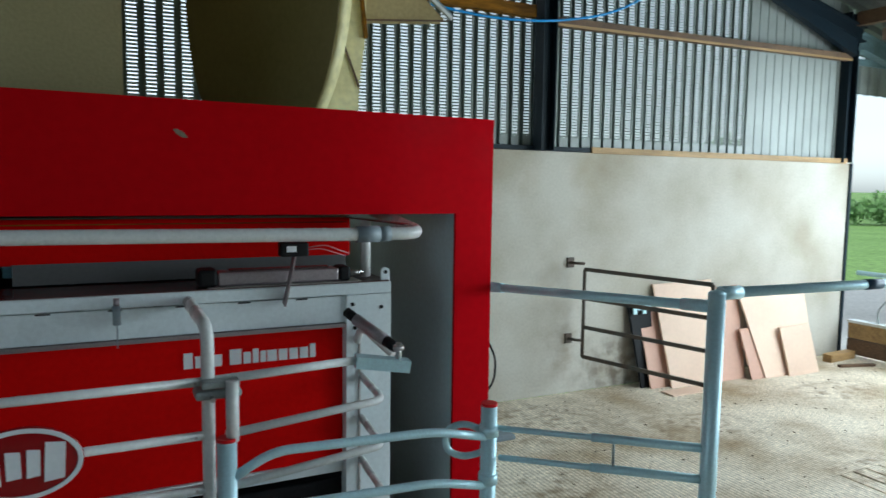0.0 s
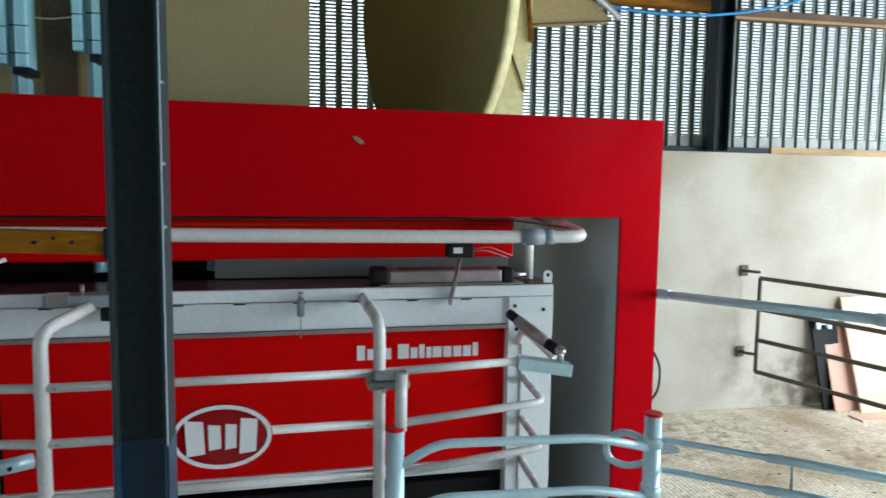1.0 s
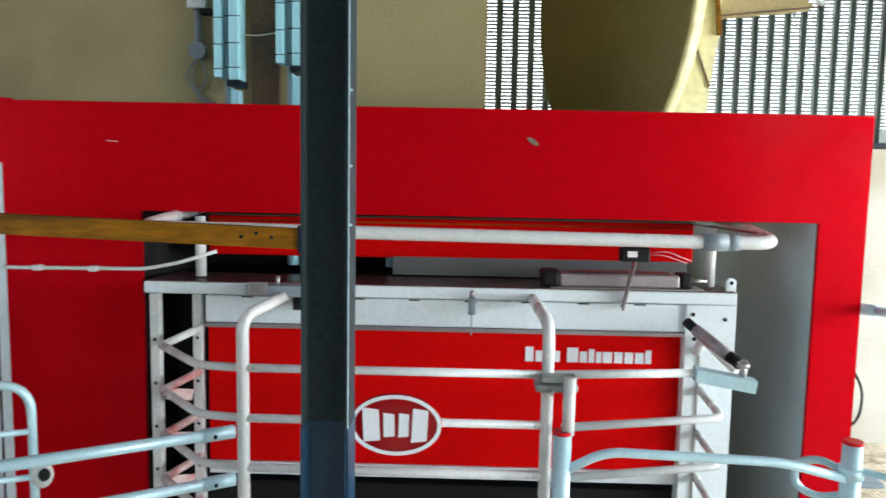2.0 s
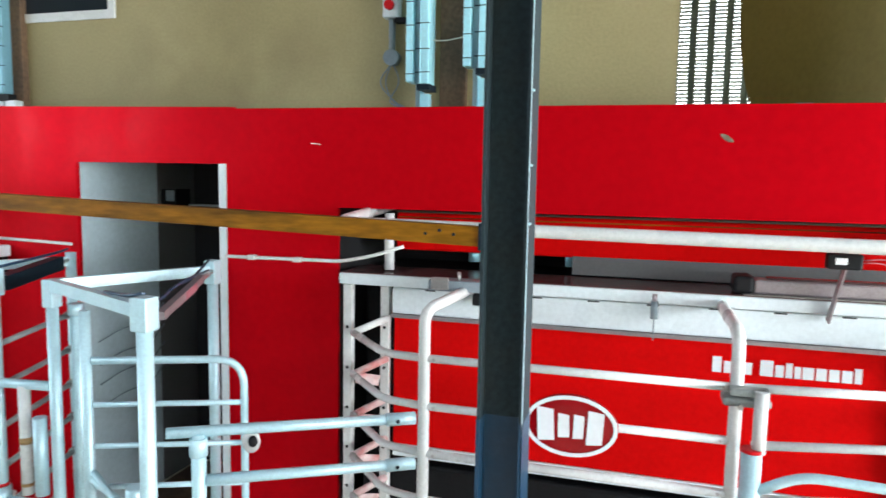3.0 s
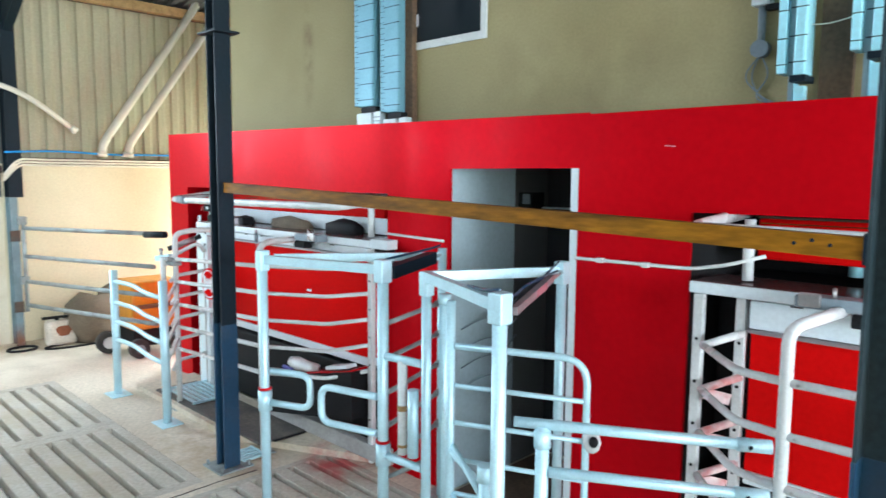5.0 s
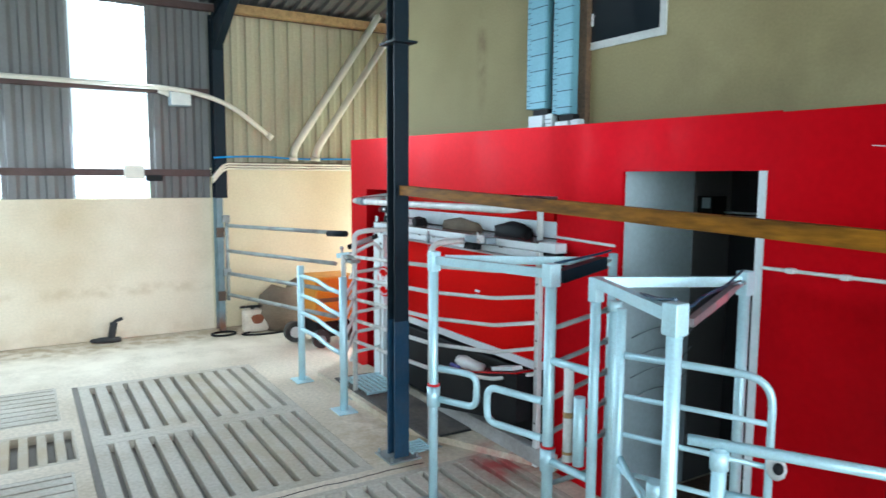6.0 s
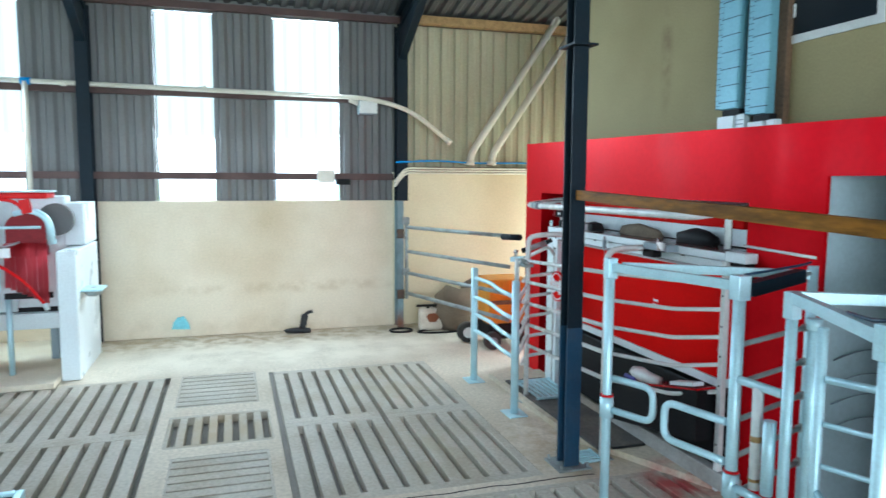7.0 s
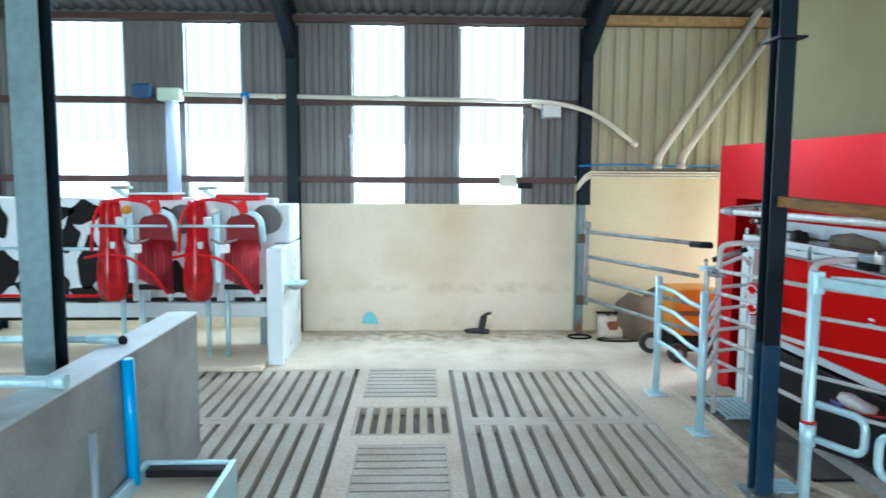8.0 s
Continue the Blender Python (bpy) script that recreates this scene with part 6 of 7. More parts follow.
whole("blue_water_pipe", B(tube, [(2.05, 5.5, 3.60), (2.8, 5.5, 3.52), (3.5, 5.5, 3.55), (4.3, 5.5, 3.72), (4.9, 5.4, 4.1)], 0.012, 0.5, 8), BLUE, (3.4, 5.5, 3.5), "blue water pipe slung along the gable", "pipe")

# doorway's interior, its dimness put into dark colours
# darker facing imitates the light falling off with depth
setting("corridor_side", B(box, (-3.2445, 3.87, 0), (-3.2355, 4.249, 2.319)), REAR_GREY, "grey facing that paints the corridor's deepening shade", "wall")
setting("corridor_back", B(box, (-3.24, 4.25, 0), (-2.28, 4.31, 2.32)), CORRIDOR_DARK, "near-black end of the short corridor, shade in its colour", "door")
whole("corridor_mat", B(box, (-3.2, 3.24, 0.001), (-2.32, 4.2, 0.014), 0.004), TIMBER_DARK, (-2.8, 3.5, 0.0), "brown fibre mat on the corridor floor", "mat")
cs = thing("corridor_shelf", (-2.8, 4.1, 1.85), "thin pale rails across the dark corridor", "rail")
for z in (1.868, 1.843):
    part("rail", B(tube, [(-3.118, 4.03, z), (-2.285, 4.03, z)], 0.007), WHITE_SHEET, cs)
cu = thing("corridor_unit", (-3.18, 3.97, 1.85), "small black control unit on the corridor wall", "box")
part("housing", B(box, (-3.239, 3.90, 1.85), (-3.12, 4.05, 1.975), 0.006), BLACK, cu)
part("front_panel", B(box, (-3.195, 3.893, 1.895), (-3.13, 3.899, 1.965), 0.003), GREY_PLASTIC, cu)
for z in (1.12, 0.98, 0.86, 0.72):
    whole("hanging_hose", B(tube, [(-3.22, 3.88, z + 0.1), (-3.19, 3.70, z), (-3.20, 3.5, z + 0.02), (-3.23, 3.32, z - 0.04)], 0.004, 0.1), GREY_PLASTIC, (-3.2, 3.6, z), "thin grey hose slung on the corridor wall", "hose")

# mat and grate at the far robot
whole("rubber_mat", B(box, (-6.55, 2.66, 0.052), (-4.69, 3.07, 0.07), 0.006), WORN_MAT, (-5.4, 2.9, 0.052), "worn brown-grey rubber mat at the far robot's feet", "mat")
gr = thing("drain_grate", (-6.1, 2.9, 0.076), "pale galvanised grate on the rubber mat", "grate")
for k in range(7):
    part("grate_bar", B(box, (-6.40 + k * 0.0, 2.72 + k * 0.055, 0.078), (-5.85, 2.745 + k * 0.055, 0.095)), GALV, gr)
for x in (-6.42, -5.87):
    part("grate_side", B(box, (x, 2.70, 0.0765), (x + 0.02, 3.10, 0.10)), GALV, gr)
sg3 = thing("drain_grate", (-4.68, 2.58, 0.0), "small pale galvanised grate beside the column foot", "grate", "drain grates")
for k in range(5):
    part("grate_bar", B(box, (-4.80 + 0.045 * k, 2.49, 0.003), (-4.78 + 0.045 * k, 2.65, 0.02)), GALV, sg3)
for yy in (2.475, 2.65):
    part("grate_side", B(box, (-4.81, yy, 0.002), (-4.58, yy + 0.015, 0.022)), GALV, sg3)
setting("robot_plinth", B(box, (-5.30, 3.08, 0.052), (-3.72, 3.16, 0.17), 0.008), PLINTH, "pale concrete plinth along the far robot", "kerb")
whole("drain_edge", B(slab, (-4.68, 2.78, 0.058), (-4.68, 3.07, 0.058), 0.016, 0.012), BLACK, (-4.68, 2.9, 0.052), "black joint strip at the mat's end", "strip")

# ---- west side: pipes and boxes on the wall ----
pp = thing("milk_line", (-9.6, 0, 3.2), "cream plastic pipe along the rail, curving down at its end", "pipe")
part("run", B(tube, [(-9.66, -3.1, 3.255), (-9.64, 1.2, 3.205), (-9.50, 1.85, 3.185), (-9.46, 2.42, 3.04), (-9.50, 2.97, 2.63)], 0.03, 0.45), CREAM_PIPE, pp)
part("end_socket", B(tube, [(-9.499, 2.94, 2.655), (-9.503, 3.0, 2.605)], 0.042), CREAM_PIPE, pp)
for y in (-1.9, -0.3):
    part("clip", B(tube, [(-9.66, y, 3.235), (-9.66, y + 0.07, 3.235)], 0.038), CREAM_PIPE, pp)
part("blue_clip", B(tube, [(-9.66, -2.33, 3.245), (-9.66, -2.22, 3.245)], 0.045), BLUE, pp, "blue pipe coupling")
part("downpipe", B(tube, [(-9.66, -3.25, 3.24), (-9.66, -3.25, 1.85)], 0.085, seg=16), mat("pale_blue_plastic", (0.52, 0.62, 0.80), 0.4, grain_amount=0.05, bump=0.02), pp, "pale blue plastic downpipe")
part("branch", B(tube, [(-9.64, -2.28, 3.24), (-9.64, -2.28, 1.85)], 0.03), CREAM_PIPE, pp)
part("valve", B(box, (-9.74, -3.42, 3.16), (-9.56, -3.10, 3.33), 0.03), mat("pale_green_valve", (0.55, 0.66, 0.52), 0.5, grain_amount=0.06), pp, "pale green valve body")
part("pump_head", B(box, (-9.70, -3.74, 3.20), (-9.54, -3.48, 3.38), 0.03), mat("navy_cast_housing", (0.02, 0.07, 0.16), 0.5), pp, "navy blue pump head")
jb = thing("junction_box", (-9.65, 1.86, 3.0), "pale grey junction box under the pipe", "box")
part("box", B(box, (-9.72, 1.72, 2.98), (-9.58, 1.98, 3.16), 0.01), GREY_PLASTIC, jb)
part("lid", B(box, (-9.575, 1.73, 2.99), (-9.56, 1.97, 3.15), 0.006), WHITE_TUBE, jb)
part("gland", B(tube, [(-9.65, 1.60, 3.17), (-9.65, 1.74, 3.12)], 0.035), CREAM_PIPE, jb)
whole("switch_box", B(box, (-9.76, 1.17, 2.05), (-9.68, 1.40, 2.22), 0.01), CREAM_PIPE, (-9.72, 1.28, 2.05), "cream switch box on the lower rail", "box")
whole("cable_clip_box", B(box, (-9.74, 1.42, 2.02), (-9.69, 1.62, 2.10), 0.008), BLACK, (-9.72, 1.5, 2.02), "small dark junction beside the switch box", "box")
for a, b in (((3.33, 2.36), (4.78, 4.60)), ((3.66, 2.36), (5.02, 4.42))):
    dp = thing("vent_pipe", (-9.62, a[0], a[1]), "cream plastic pipe rising aslant to the roof", "pipe", "slanting pipes")
    part("pipe", B(tube, [(-9.62, a[0], a[1] - 0.02), (-9.62, a[0] + 0.03, a[1] + 0.12), (-9.62, b[0], b[1])], 0.05, 0.2), CREAM_PIPE, dp)
    part("socket", B(tube, [(-9.62, a[0] - 0.005, a[1] - 0.05), (-9.62, a[0], a[1])], 0.075), CREAM_PIPE, dp)
cd = thing("conduit_run", (-9.66, 3.2, 2.2), "three cream conduits along the top of the passage wall", "conduit")
for k in range(3):
    part("conduit", B(tube, [(-9.52, 2.20, 2.06 - k * 0.03), (-9.54, 2.36, 2.26 - k * 0.035), (-9.70, 2.60, 2.255 - k * 0.035), (-9.70, 5.6, 2.255 - k * 0.035)], 0.013, 0.12), CREAM_PIPE, cd)
whole("blue_air_line", B(tube, [(-9.5, 2.22, 2.33), (-9.55, 2.8, 2.365), (-9.6, 3.4, 2.33), (-9.62, 4.0, 2.345), (-9.65, 5.6, 2.34)], 0.012, 0.3, 8), BLUE, (-9.6, 3.5, 2.33), "blue air line along the wall's cap", "pipe")

# loose things along the west wall
bt = thing("rubber_boot", (-9.62, 0.92, 0), "black rubber boot part lying by the wall", "boot")
part("sole", B(ball, (-9.62, 0.85, 0.04), 0.055, 0.17, 0.04, 0.2, 4), RUBBER, bt)
part("heel", B(box, (-9.67, 0.90, 0.0), (-9.57, 1.04, 0.06), 0.02), RUBBER, bt)
part("shaft", B(tube, [(-9.63, 0.93, 0.05), (-9.64, 0.95, 0.15), (-9.66, 0.97, 0.24)], 0.045, 0.08), RUBBER, bt)
part("folded_top", B(tube, [(-9.66, 0.965, 0.235), (-9.66, 1.0, 0.265), (-9.66, 1.07, 0.285)], 0.022, 0.03), RUBBER, bt)
whole("blue_rag", B(prism, [(-9.77, -0.75, 0.12), (-9.77, -0.52, 0.11), (-9.77, -0.545, 0.20), (-9.77, -0.60, 0.285), (-9.77, -0.68, 0.27), (-9.77, -0.73, 0.2)], (0, 0, 0), (0.03, 0, 0)), mat("pale_turquoise_cloth", (0.25, 0.62, 0.70), 0.8, grain_amount=0.15, bump=0.3), (-9.77, -0.64, 0.0), "pale turquoise cloth hung on the wall", "cloth")
can = thing("jerry_can", (-9.35, 2.62, 0), "stained white plastic can with a handle", "can")
part("body", B(box, (-9.43, 2.50, 0.0), (-9.25, 2.84, 0.32), 0.05), CAN_PLASTIC, can)
part("rust_patch", B(prism, [(-9.249, 2.68 + (0.085 + 0.014 * math.sin(3 * a)) * math.cos(a), 0.185 + (0.075 + 0.012 * math.cos(2 * a)) * math.sin(a)) for a in [i * 0.3927 for i in range(16)]], (0, 0, 0), (0.002, 0, 0)), CAN_RUST, can, "rust-brown stain")
part("spout", B(slab, (-9.32, 2.80, 0.30), (-9.32, 3.00, 0.56), 0.05, 0.045), CAN_PLASTIC, can, "cream spout")
part("handle", B(slab, (-9.30, 2.46, 0.355), (-9.30, 2.76, 0.35), 0.03, 0.03), BLACK, can)
part("handle_post", B(box, (-9.315, 2.60, 0.318), (-9.285, 2.64, 0.342)), BLACK, can)
coil = thing("floor_hose", (-9.25, 2.4, 0), "dark hose lying in flat loops on the floor", "hose")
part("loop", B(tube, [(-9.35 + 0.12 * math.cos(i * 0.5236), 2.25 + 0.16 * math.sin(i * 0.5236), 0.014) for i in range(13)], 0.014, 0.05), BLACK, coil)
part("loop", B(tube, [(-9.18 + 0.12 * math.cos(i * 0.5236 + 3.4), 2.80 + 0.36 * math.sin(i * 0.5236 + 3.4), 0.014) for i in range(11)], 0.012, 0.05), BLACK, coil)
whole("feed_sack", B(ball, (-9.3, 3.05, 0.26), 0.24, 0.34, 0.36, 0.35, 6), SACK, (-9.3, 3.05, 0), "slumped grey-brown sack against the wall", "sack")
whole("feed_sack", B(ball, (-9.42, 3.45, 0.36), 0.2, 0.3, 0.38, 0.3, 11), SACK, (-9.42, 3.45, 0), "slumped grey-brown sack against the wall", "sack")
mc = thing("orange_machine", (-8.4, 3.30, 0), "orange wheeled machine with a dark base", "machine")
part("body", B(box, (-8.62, 3.06, 0.30), (-8.10, 3.62, 0.86), 0.03), ORANGE, mc)
part("rail_band", B(box, (-8.09, 3.05, 0.55), (-8.075, 3.63, 0.60)), TIMBER_DARK, mc)
part("base", B(box, (-8.60, 3.08, 0.10), (-8.12, 3.60, 0.30), 0.02), BLACK, mc)
for y in (3.10, 3.56):
    w = part("wheel", B(tube, [(-8.08, y, 0.11), (-8.0, y, 0.11)], 0.11, seg=20), RUBBER, mc)
    part("hub", B(tube, [(-8.0, y, 0.11), (-7.985, y, 0.11)], 0.05, seg=14), GREY_PLASTIC, w)
front = part("front_wheel", B(tube, [(-8.56, 2.93, 0.13), (-8.47, 2.93, 0.13)], 0.13, seg=22), RUBBER, mc)
part("hub", B(tube, [(-8.469, 2.93, 0.13), (-8.455, 2.93, 0.13)], 0.07, seg=16), WHITE_TUBE, front, "pale wheel hub")
part("axle", B(tube, [(-8.515, 2.93, 0.13), (-8.515, 3.10, 0.14)], 0.02), BLACK, mc)

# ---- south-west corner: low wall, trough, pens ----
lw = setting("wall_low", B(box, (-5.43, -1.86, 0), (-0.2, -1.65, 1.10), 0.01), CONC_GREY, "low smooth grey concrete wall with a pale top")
part("coping", B(box, (-5.44, -1.87, 1.101), (-0.2, -1.64, 1.112), 0.003), PALE_TOP, lw, "top paler than the wall's sides")
part("board_mark", B(box, (-5.428, -1.6498, 0.818), (-2.6, -1.6475, 0.826)), mat("pale_board_mark", (0.34, 0.35, 0.345), 0.5), lw, "pale shutter-board line")
whole("blue_pipe", B(tube, [(-4.10, -1.615, 0.35), (-4.08, -1.615, 1.10)], 0.035), mat("bright_blue_pipe", (0.01, 0.36, 0.80), 0.35, amount=0.15, grain_amount=0.05, bump=0.0), (-4.1, -1.615, 0.35), "bright blue plastic pipe down the low wall", "pipe")
whole("short_standpipe", B(tube, [(-3.62, -1.61, 0.0), (-3.62, -1.61, 0.84)], 0.02), GREY_PLASTIC, (-3.62, -1.61, 0), "short grey standpipe against the low wall", "pipe")
tr = thing("water_trough", (-3.9, -1.36, 0), "grey-rimmed water trough with a buff inside", "trough")
for lo, hi in (((-4.33, -1.64, 0.0), (-3.2, -1.60, 0.40)), ((-4.33, -1.12, 0.0), (-3.2, -1.08, 0.40)), ((-4.33, -1.60, 0.0), (-4.29, -1.12, 0.40)), ((-3.24, -1.60, 0.0), (-3.2, -1.12, 0.40))):
    part("side", B(box, lo, hi, 0.008), GALV, tr)
part("inner_black_strip", B(box, (-4.28, -1.59, 0.34), (-4.20, -1.13, 0.385), 0.004), BLACK, tr)
part("basin", B(box, (-4.285, -1.60, 0.02), (-3.24, -1.12, 0.31)), CONC_CREAM, tr, "buff dusty inside")
rail_w = thing("wall_rails", (-4.4, -2.0, 1.0), "galvanised tubes along the low wall with end sockets", "rail")
part("rail", B(tube, [(-3.46, -3.6, 1.15), (-3.46, -1.66, 1.15)], 0.028), GALV, rail_w)
part("rail_end", B(tube, [(-3.46, -1.72, 1.15), (-3.46, -1.645, 1.15)], 0.034), GALV, rail_w)
part("rail", B(tube, [(-4.39, -3.6, 1.14), (-4.39, -1.80, 1.14)], 0.022), GALV, rail_w)
part("rail_socket", B(tube, [(-4.39, -1.98, 1.14), (-4.39, -1.82, 1.14)], 0.028), GALV, rail_w)
part("end_boss", B(ball, (-4.39, -1.77, 1.135), 0.022, 0.03, 0.03), BLACK, rail_w)
part("leg", B(tube, [(-4.39, -2.30, 0.0), (-4.39, -2.30, 1.13)], 0.024), GALV, rail_w)
part("leg", B(tube, [(-4.39, -3.3, 0.0), (-4.39, -3.3, 1.13)], 0.024), GALV, rail_w)

setting("wall_white_stub", B(box, (-9.2, -1.68, 0), (-7.98, -1.50, 1.35), 0.012), WHITE_SHEET, "white painted stub wall beside the calf pens")
dr = thing("drinking_bowl", (-8.3, -1.42, 0.9), "small galvanised drinking bowl on the white stub wall", "drinker")
part("bowl", B(ball, (-8.30, -1.40, 0.88), 0.16, 0.09, 0.05), GALV_DARK, dr)
part("rim", B(box, (-8.48, -1.50, 0.90), (-8.14, -1.29, 0.925), 0.01), GALV, dr)
setting("pen_slab", B(box, (-9.8, -6.5, 0), (-7.72, -1.69, 0.06), 0.01), CONC_CREAM, "low concrete slab of the pens", "floor")

board = thing("patterned_tank", (-8.75, -3.6, 0.35), "white panelled unit with black cow-like patches", "tank")
part("panel", B(box, (-8.90, -6.2, 0.622), (-8.62, -1.70, 1.90), 0.02), WHITE_SHEET, board)
part("plinth", B(box, (-8.88, -6.2, 0.44), (-8.60, -1.72, 0.62), 0.01), WHITE_SHEET, board)
part("kick_strip", B(box, (-8.70, -6.2, 0.40), (-8.62, -3.4, 0.555)), BLACK, board)
for ly in (-6.0, -4.6, -3.3, -1.9):
    part("leg", B(box, (-8.84, ly - 0.04, 0.06), (-8.76, ly + 0.04, 0.44), 0.004), GREY_PLASTIC, board)
part("black_band", B(box, (-8.618, -6.2, 0.635), (-8.598, -1.72, 0.685)), BLACK, board, "black band above the white base")
part("red_edge", B(box, (-8.615, -6.2, 0.69), (-8.59, -3.3, 0.725), 0.004), RED_DULL, board, "red edge strip")
rng = random.Random(7)
for y, z, ry, rz in ((-4.68, 0.82, 0.12, 0.13), (-4.15, 1.42, 0.10, 0.2), (-4.0, 0.72, 0.18, 0.12), (-3.62, 1.45, 0.12, 0.16), (-5.75, 1.60, 0.2, 0.2), (-5.0, 1.62, 0.11, 0.22), (-4.95, 1.0, 0.18, 0.26), (-4.6, 1.25, 0.12, 0.1), (-4.42, 1.70, 0.28, 0.15), (-4.4, 0.85, 0.2, 0.24),
                     (-3.95, 1.72, 0.2, 0.14), (-3.9, 1.1, 0.16, 0.30), (-3.55, 0.80, 0.2, 0.2), (-5.5, 0.8, 0.3, 0.2), (-3.0, 1.65, 0.18, 0.12), (-2.9, 0.9, 0.16, 0.2), (-5.3, 1.28, 0.14, 0.1)):
    n = 28
    ph = rng.random() * 6
    out = [(-8.612, y + ry * math.cos(t) * (1 + 0.25 * math.sin(2 * t + ph) + 0.12 * math.sin(5 * t)), min(1.88, z + rz * math.sin(t) * (1 + 0.25 * math.cos(3 * t + ph) * (1 if math.sin(t) > 0 else 1)))) for t in [i * 2 * math.pi / n for i in range(n)]]
    part("patch", B(prism, out, (0, 0, 0), (0.004, 0, 0)), BLACK, board, "black patch")
part("board_rail", B(tube, [(-8.5, -6.2, 1.30), (-8.5, -2.3, 1.28)], 0.02), GALV, board)


def lathe(bm, centre, profile, kx=1.0, ky=1.0, n=40, fold=0.0):
    """A turned body from rows of height and radius, closed at both ends; fold gathers it into five lobes."""
    rings = [[bm.verts.new((centre[0] + kx * q * (1 + fold * math.cos(i * 10 * math.pi / n)) * math.cos(i * 2 * math.pi / n), centre[1] + ky * q * (1 + fold * math.cos(i * 10 * math.pi / n)) * math.sin(i * 2 * math.pi / n), z)) for i in range(n)] for z, q in profile]
    for a, b in zip(rings, rings[1:]):
        for i in range(n):
            f = bm.faces.new((a[i], a[(i + 1) % n], b[(i + 1) % n], b[i]))
            f.smooth = True
    bm.faces.new(rings[0][::-1])
    bm.faces.new(rings[-1])
    return bm


BODY = [(0.73, 0.06), (0.75, 0.13), (0.84, 0.165), (0.97, 0.175), (1.10, 0.17), (1.22, 0.15), (1.27, 0.155), (1.38, 0.13), (1.52, 0.125), (1.56, 0.135), (1.7, 0.12), (1.82, 0.115), (1.88, 0.10), (1.90, 0.04)]


def calf_feeder(y, label, tint):
    """A red hooded feeder: body, curtain of strips, arched tubes and a lamp arm."""
    f = thing("calf_feeder", (-8.05, y, 0.5), label, "feeder", "red feeders")
    part("moulded_body", B(lathe, (-8.12, y - 0.32), BODY, 1.0, 0.9, fold=0.11), tint, f, "tall red folded body")
    part("back_plate", B(box, (-8.30, y - 0.17, 0.70), (-8.26, y + 0.03, 1.90), 0.01), FEED_PANEL, f, "pale grey-blue upright panel")
    part("side_plate", B(box, (-8.06, y - 0.12, 0.95), (-8.04, y - 0.05, 1.80), 0.01), GALV, f)
    part("upper_hose", B(tube, [(-8.05, y - 0.52, 1.30), (-8.05, y - 0.50, 1.62), (-8.05, y - 0.42, 1.82), (-8.03, y - 0.18, 1.91), (-8.03, y + 0.12, 1.86), (-8.05, y + 0.2, 1.76)], 0.018, 0.15), RED_DULL, f, "red feed hose")
    arch = [(y + 0.02, 1.44), (y + 0.38, 1.44), (y + 0.38, 1.60)]
    arch += [(y + 0.20 + 0.18 * math.cos(k * 0.2618), 1.60 + 0.14 * math.sin(k * 0.2618)) for k in range(1, 12)] + [(y + 0.02, 1.60)]
    part("mesh_panel", B(prism, [(-8.05, u, v) for u, v in arch], (0, 0, 0), (0.015, 0, 0)), FEED_MESH, f, "dark red arched mesh panel")
    part("top_tray", B(box, (-8.40, y - 0.10, 1.885), (-8.05, y + 0.40, 1.945), 0.015), RED_DULL, f)
    part("tray_rim", B(box, (-8.41, y - 0.11, 1.947), (-8.03, y + 0.42, 1.965), 0.004), FEED_PANEL, f)
    part("red_hook", B(slab, (-8.03, y + 0.20, 1.88), (-8.03, y + 0.23, 1.74), 0.05, 0.09), RED_DULL, f)
    part("hose_arch", B(tube, [(-8.0, y - 0.58, 1.24), (-7.98, y - 0.33, 1.29), (-7.96, y - 0.06, 1.25), (-7.95, y + 0.18, 1.075), (-7.95, y + 0.36, 0.82)], 0.015, 0.2), RED_DULL, f, "red feed hose")
    part("hose_tip", B(tube, [(-7.95, y + 0.355, 0.83), (-7.95, y + 0.385, 0.76)], 0.026), FEED_PANEL, f, "pale teat at the hose end")
    part("arched_tube", B(tube, [(-8.07, y + 0.10, 1.72), (-8.07, y + 0.26, 1.77), (-8.07, y + 0.40, 1.68), (-8.07, y + 0.43, 1.42)], 0.04, 0.12), GALV, f)
    part("rear_wheel", B(tube, [(-8.36, y + 0.42, 1.66), (-8.28, y + 0.42, 1.66)], 0.17, seg=28), REAR_GREY, f, "dark round housing")
    for k in range(8):
        yy = y + 0.0 + k * 0.049
        part("strip", B(box, (-8.02 + 0.004 * (k % 2), yy, 0.99 - 0.024 * k), (-8.016 + 0.004 * (k % 2), yy + 0.046, 1.44)), PINK_STRIP, f, "translucent red plastic strip")
    part("mixing_drum", B(tube, [(-8.22, y + 0.20, 1.30), (-8.22, y + 0.20, 1.70)], 0.16, seg=24), FEED_DRUM, f)
    part("bracket", B(box, (-8.22, y - 0.30, 2.005), (-8.06, y - 0.10, 2.045), 0.01), GALV_DARK, f)
    part("bracket_arm", B(slab, (-8.1, y - 0.25, 2.01), (-8.1, y - 0.08, 1.88), 0.05, 0.04), GALV, f)
    part("valve_block", B(box, (-8.06, y - 0.22, 1.58), (-7.99, y - 0.12, 1.70), 0.012), FEED_PANEL, f, "pale valve block")
    part("valve_block", B(box, (-8.04, y - 0.34, 1.34), (-7.99, y - 0.24, 1.42), 0.012), FEED_PANEL, f, "pale valve block")
    part("lower_guard", B(box, (-8.14, y - 0.04, 0.86), (-8.10, y + 0.40, 0.92), 0.008), BLACK, f, "black guard bar under the curtain")
    for dy in (-0.24, -0.02):
        part("leg", B(tube, [(-8.16, y + dy, 0.06), (-8.16, y + dy, 0.85)], 0.028), GALV, f)
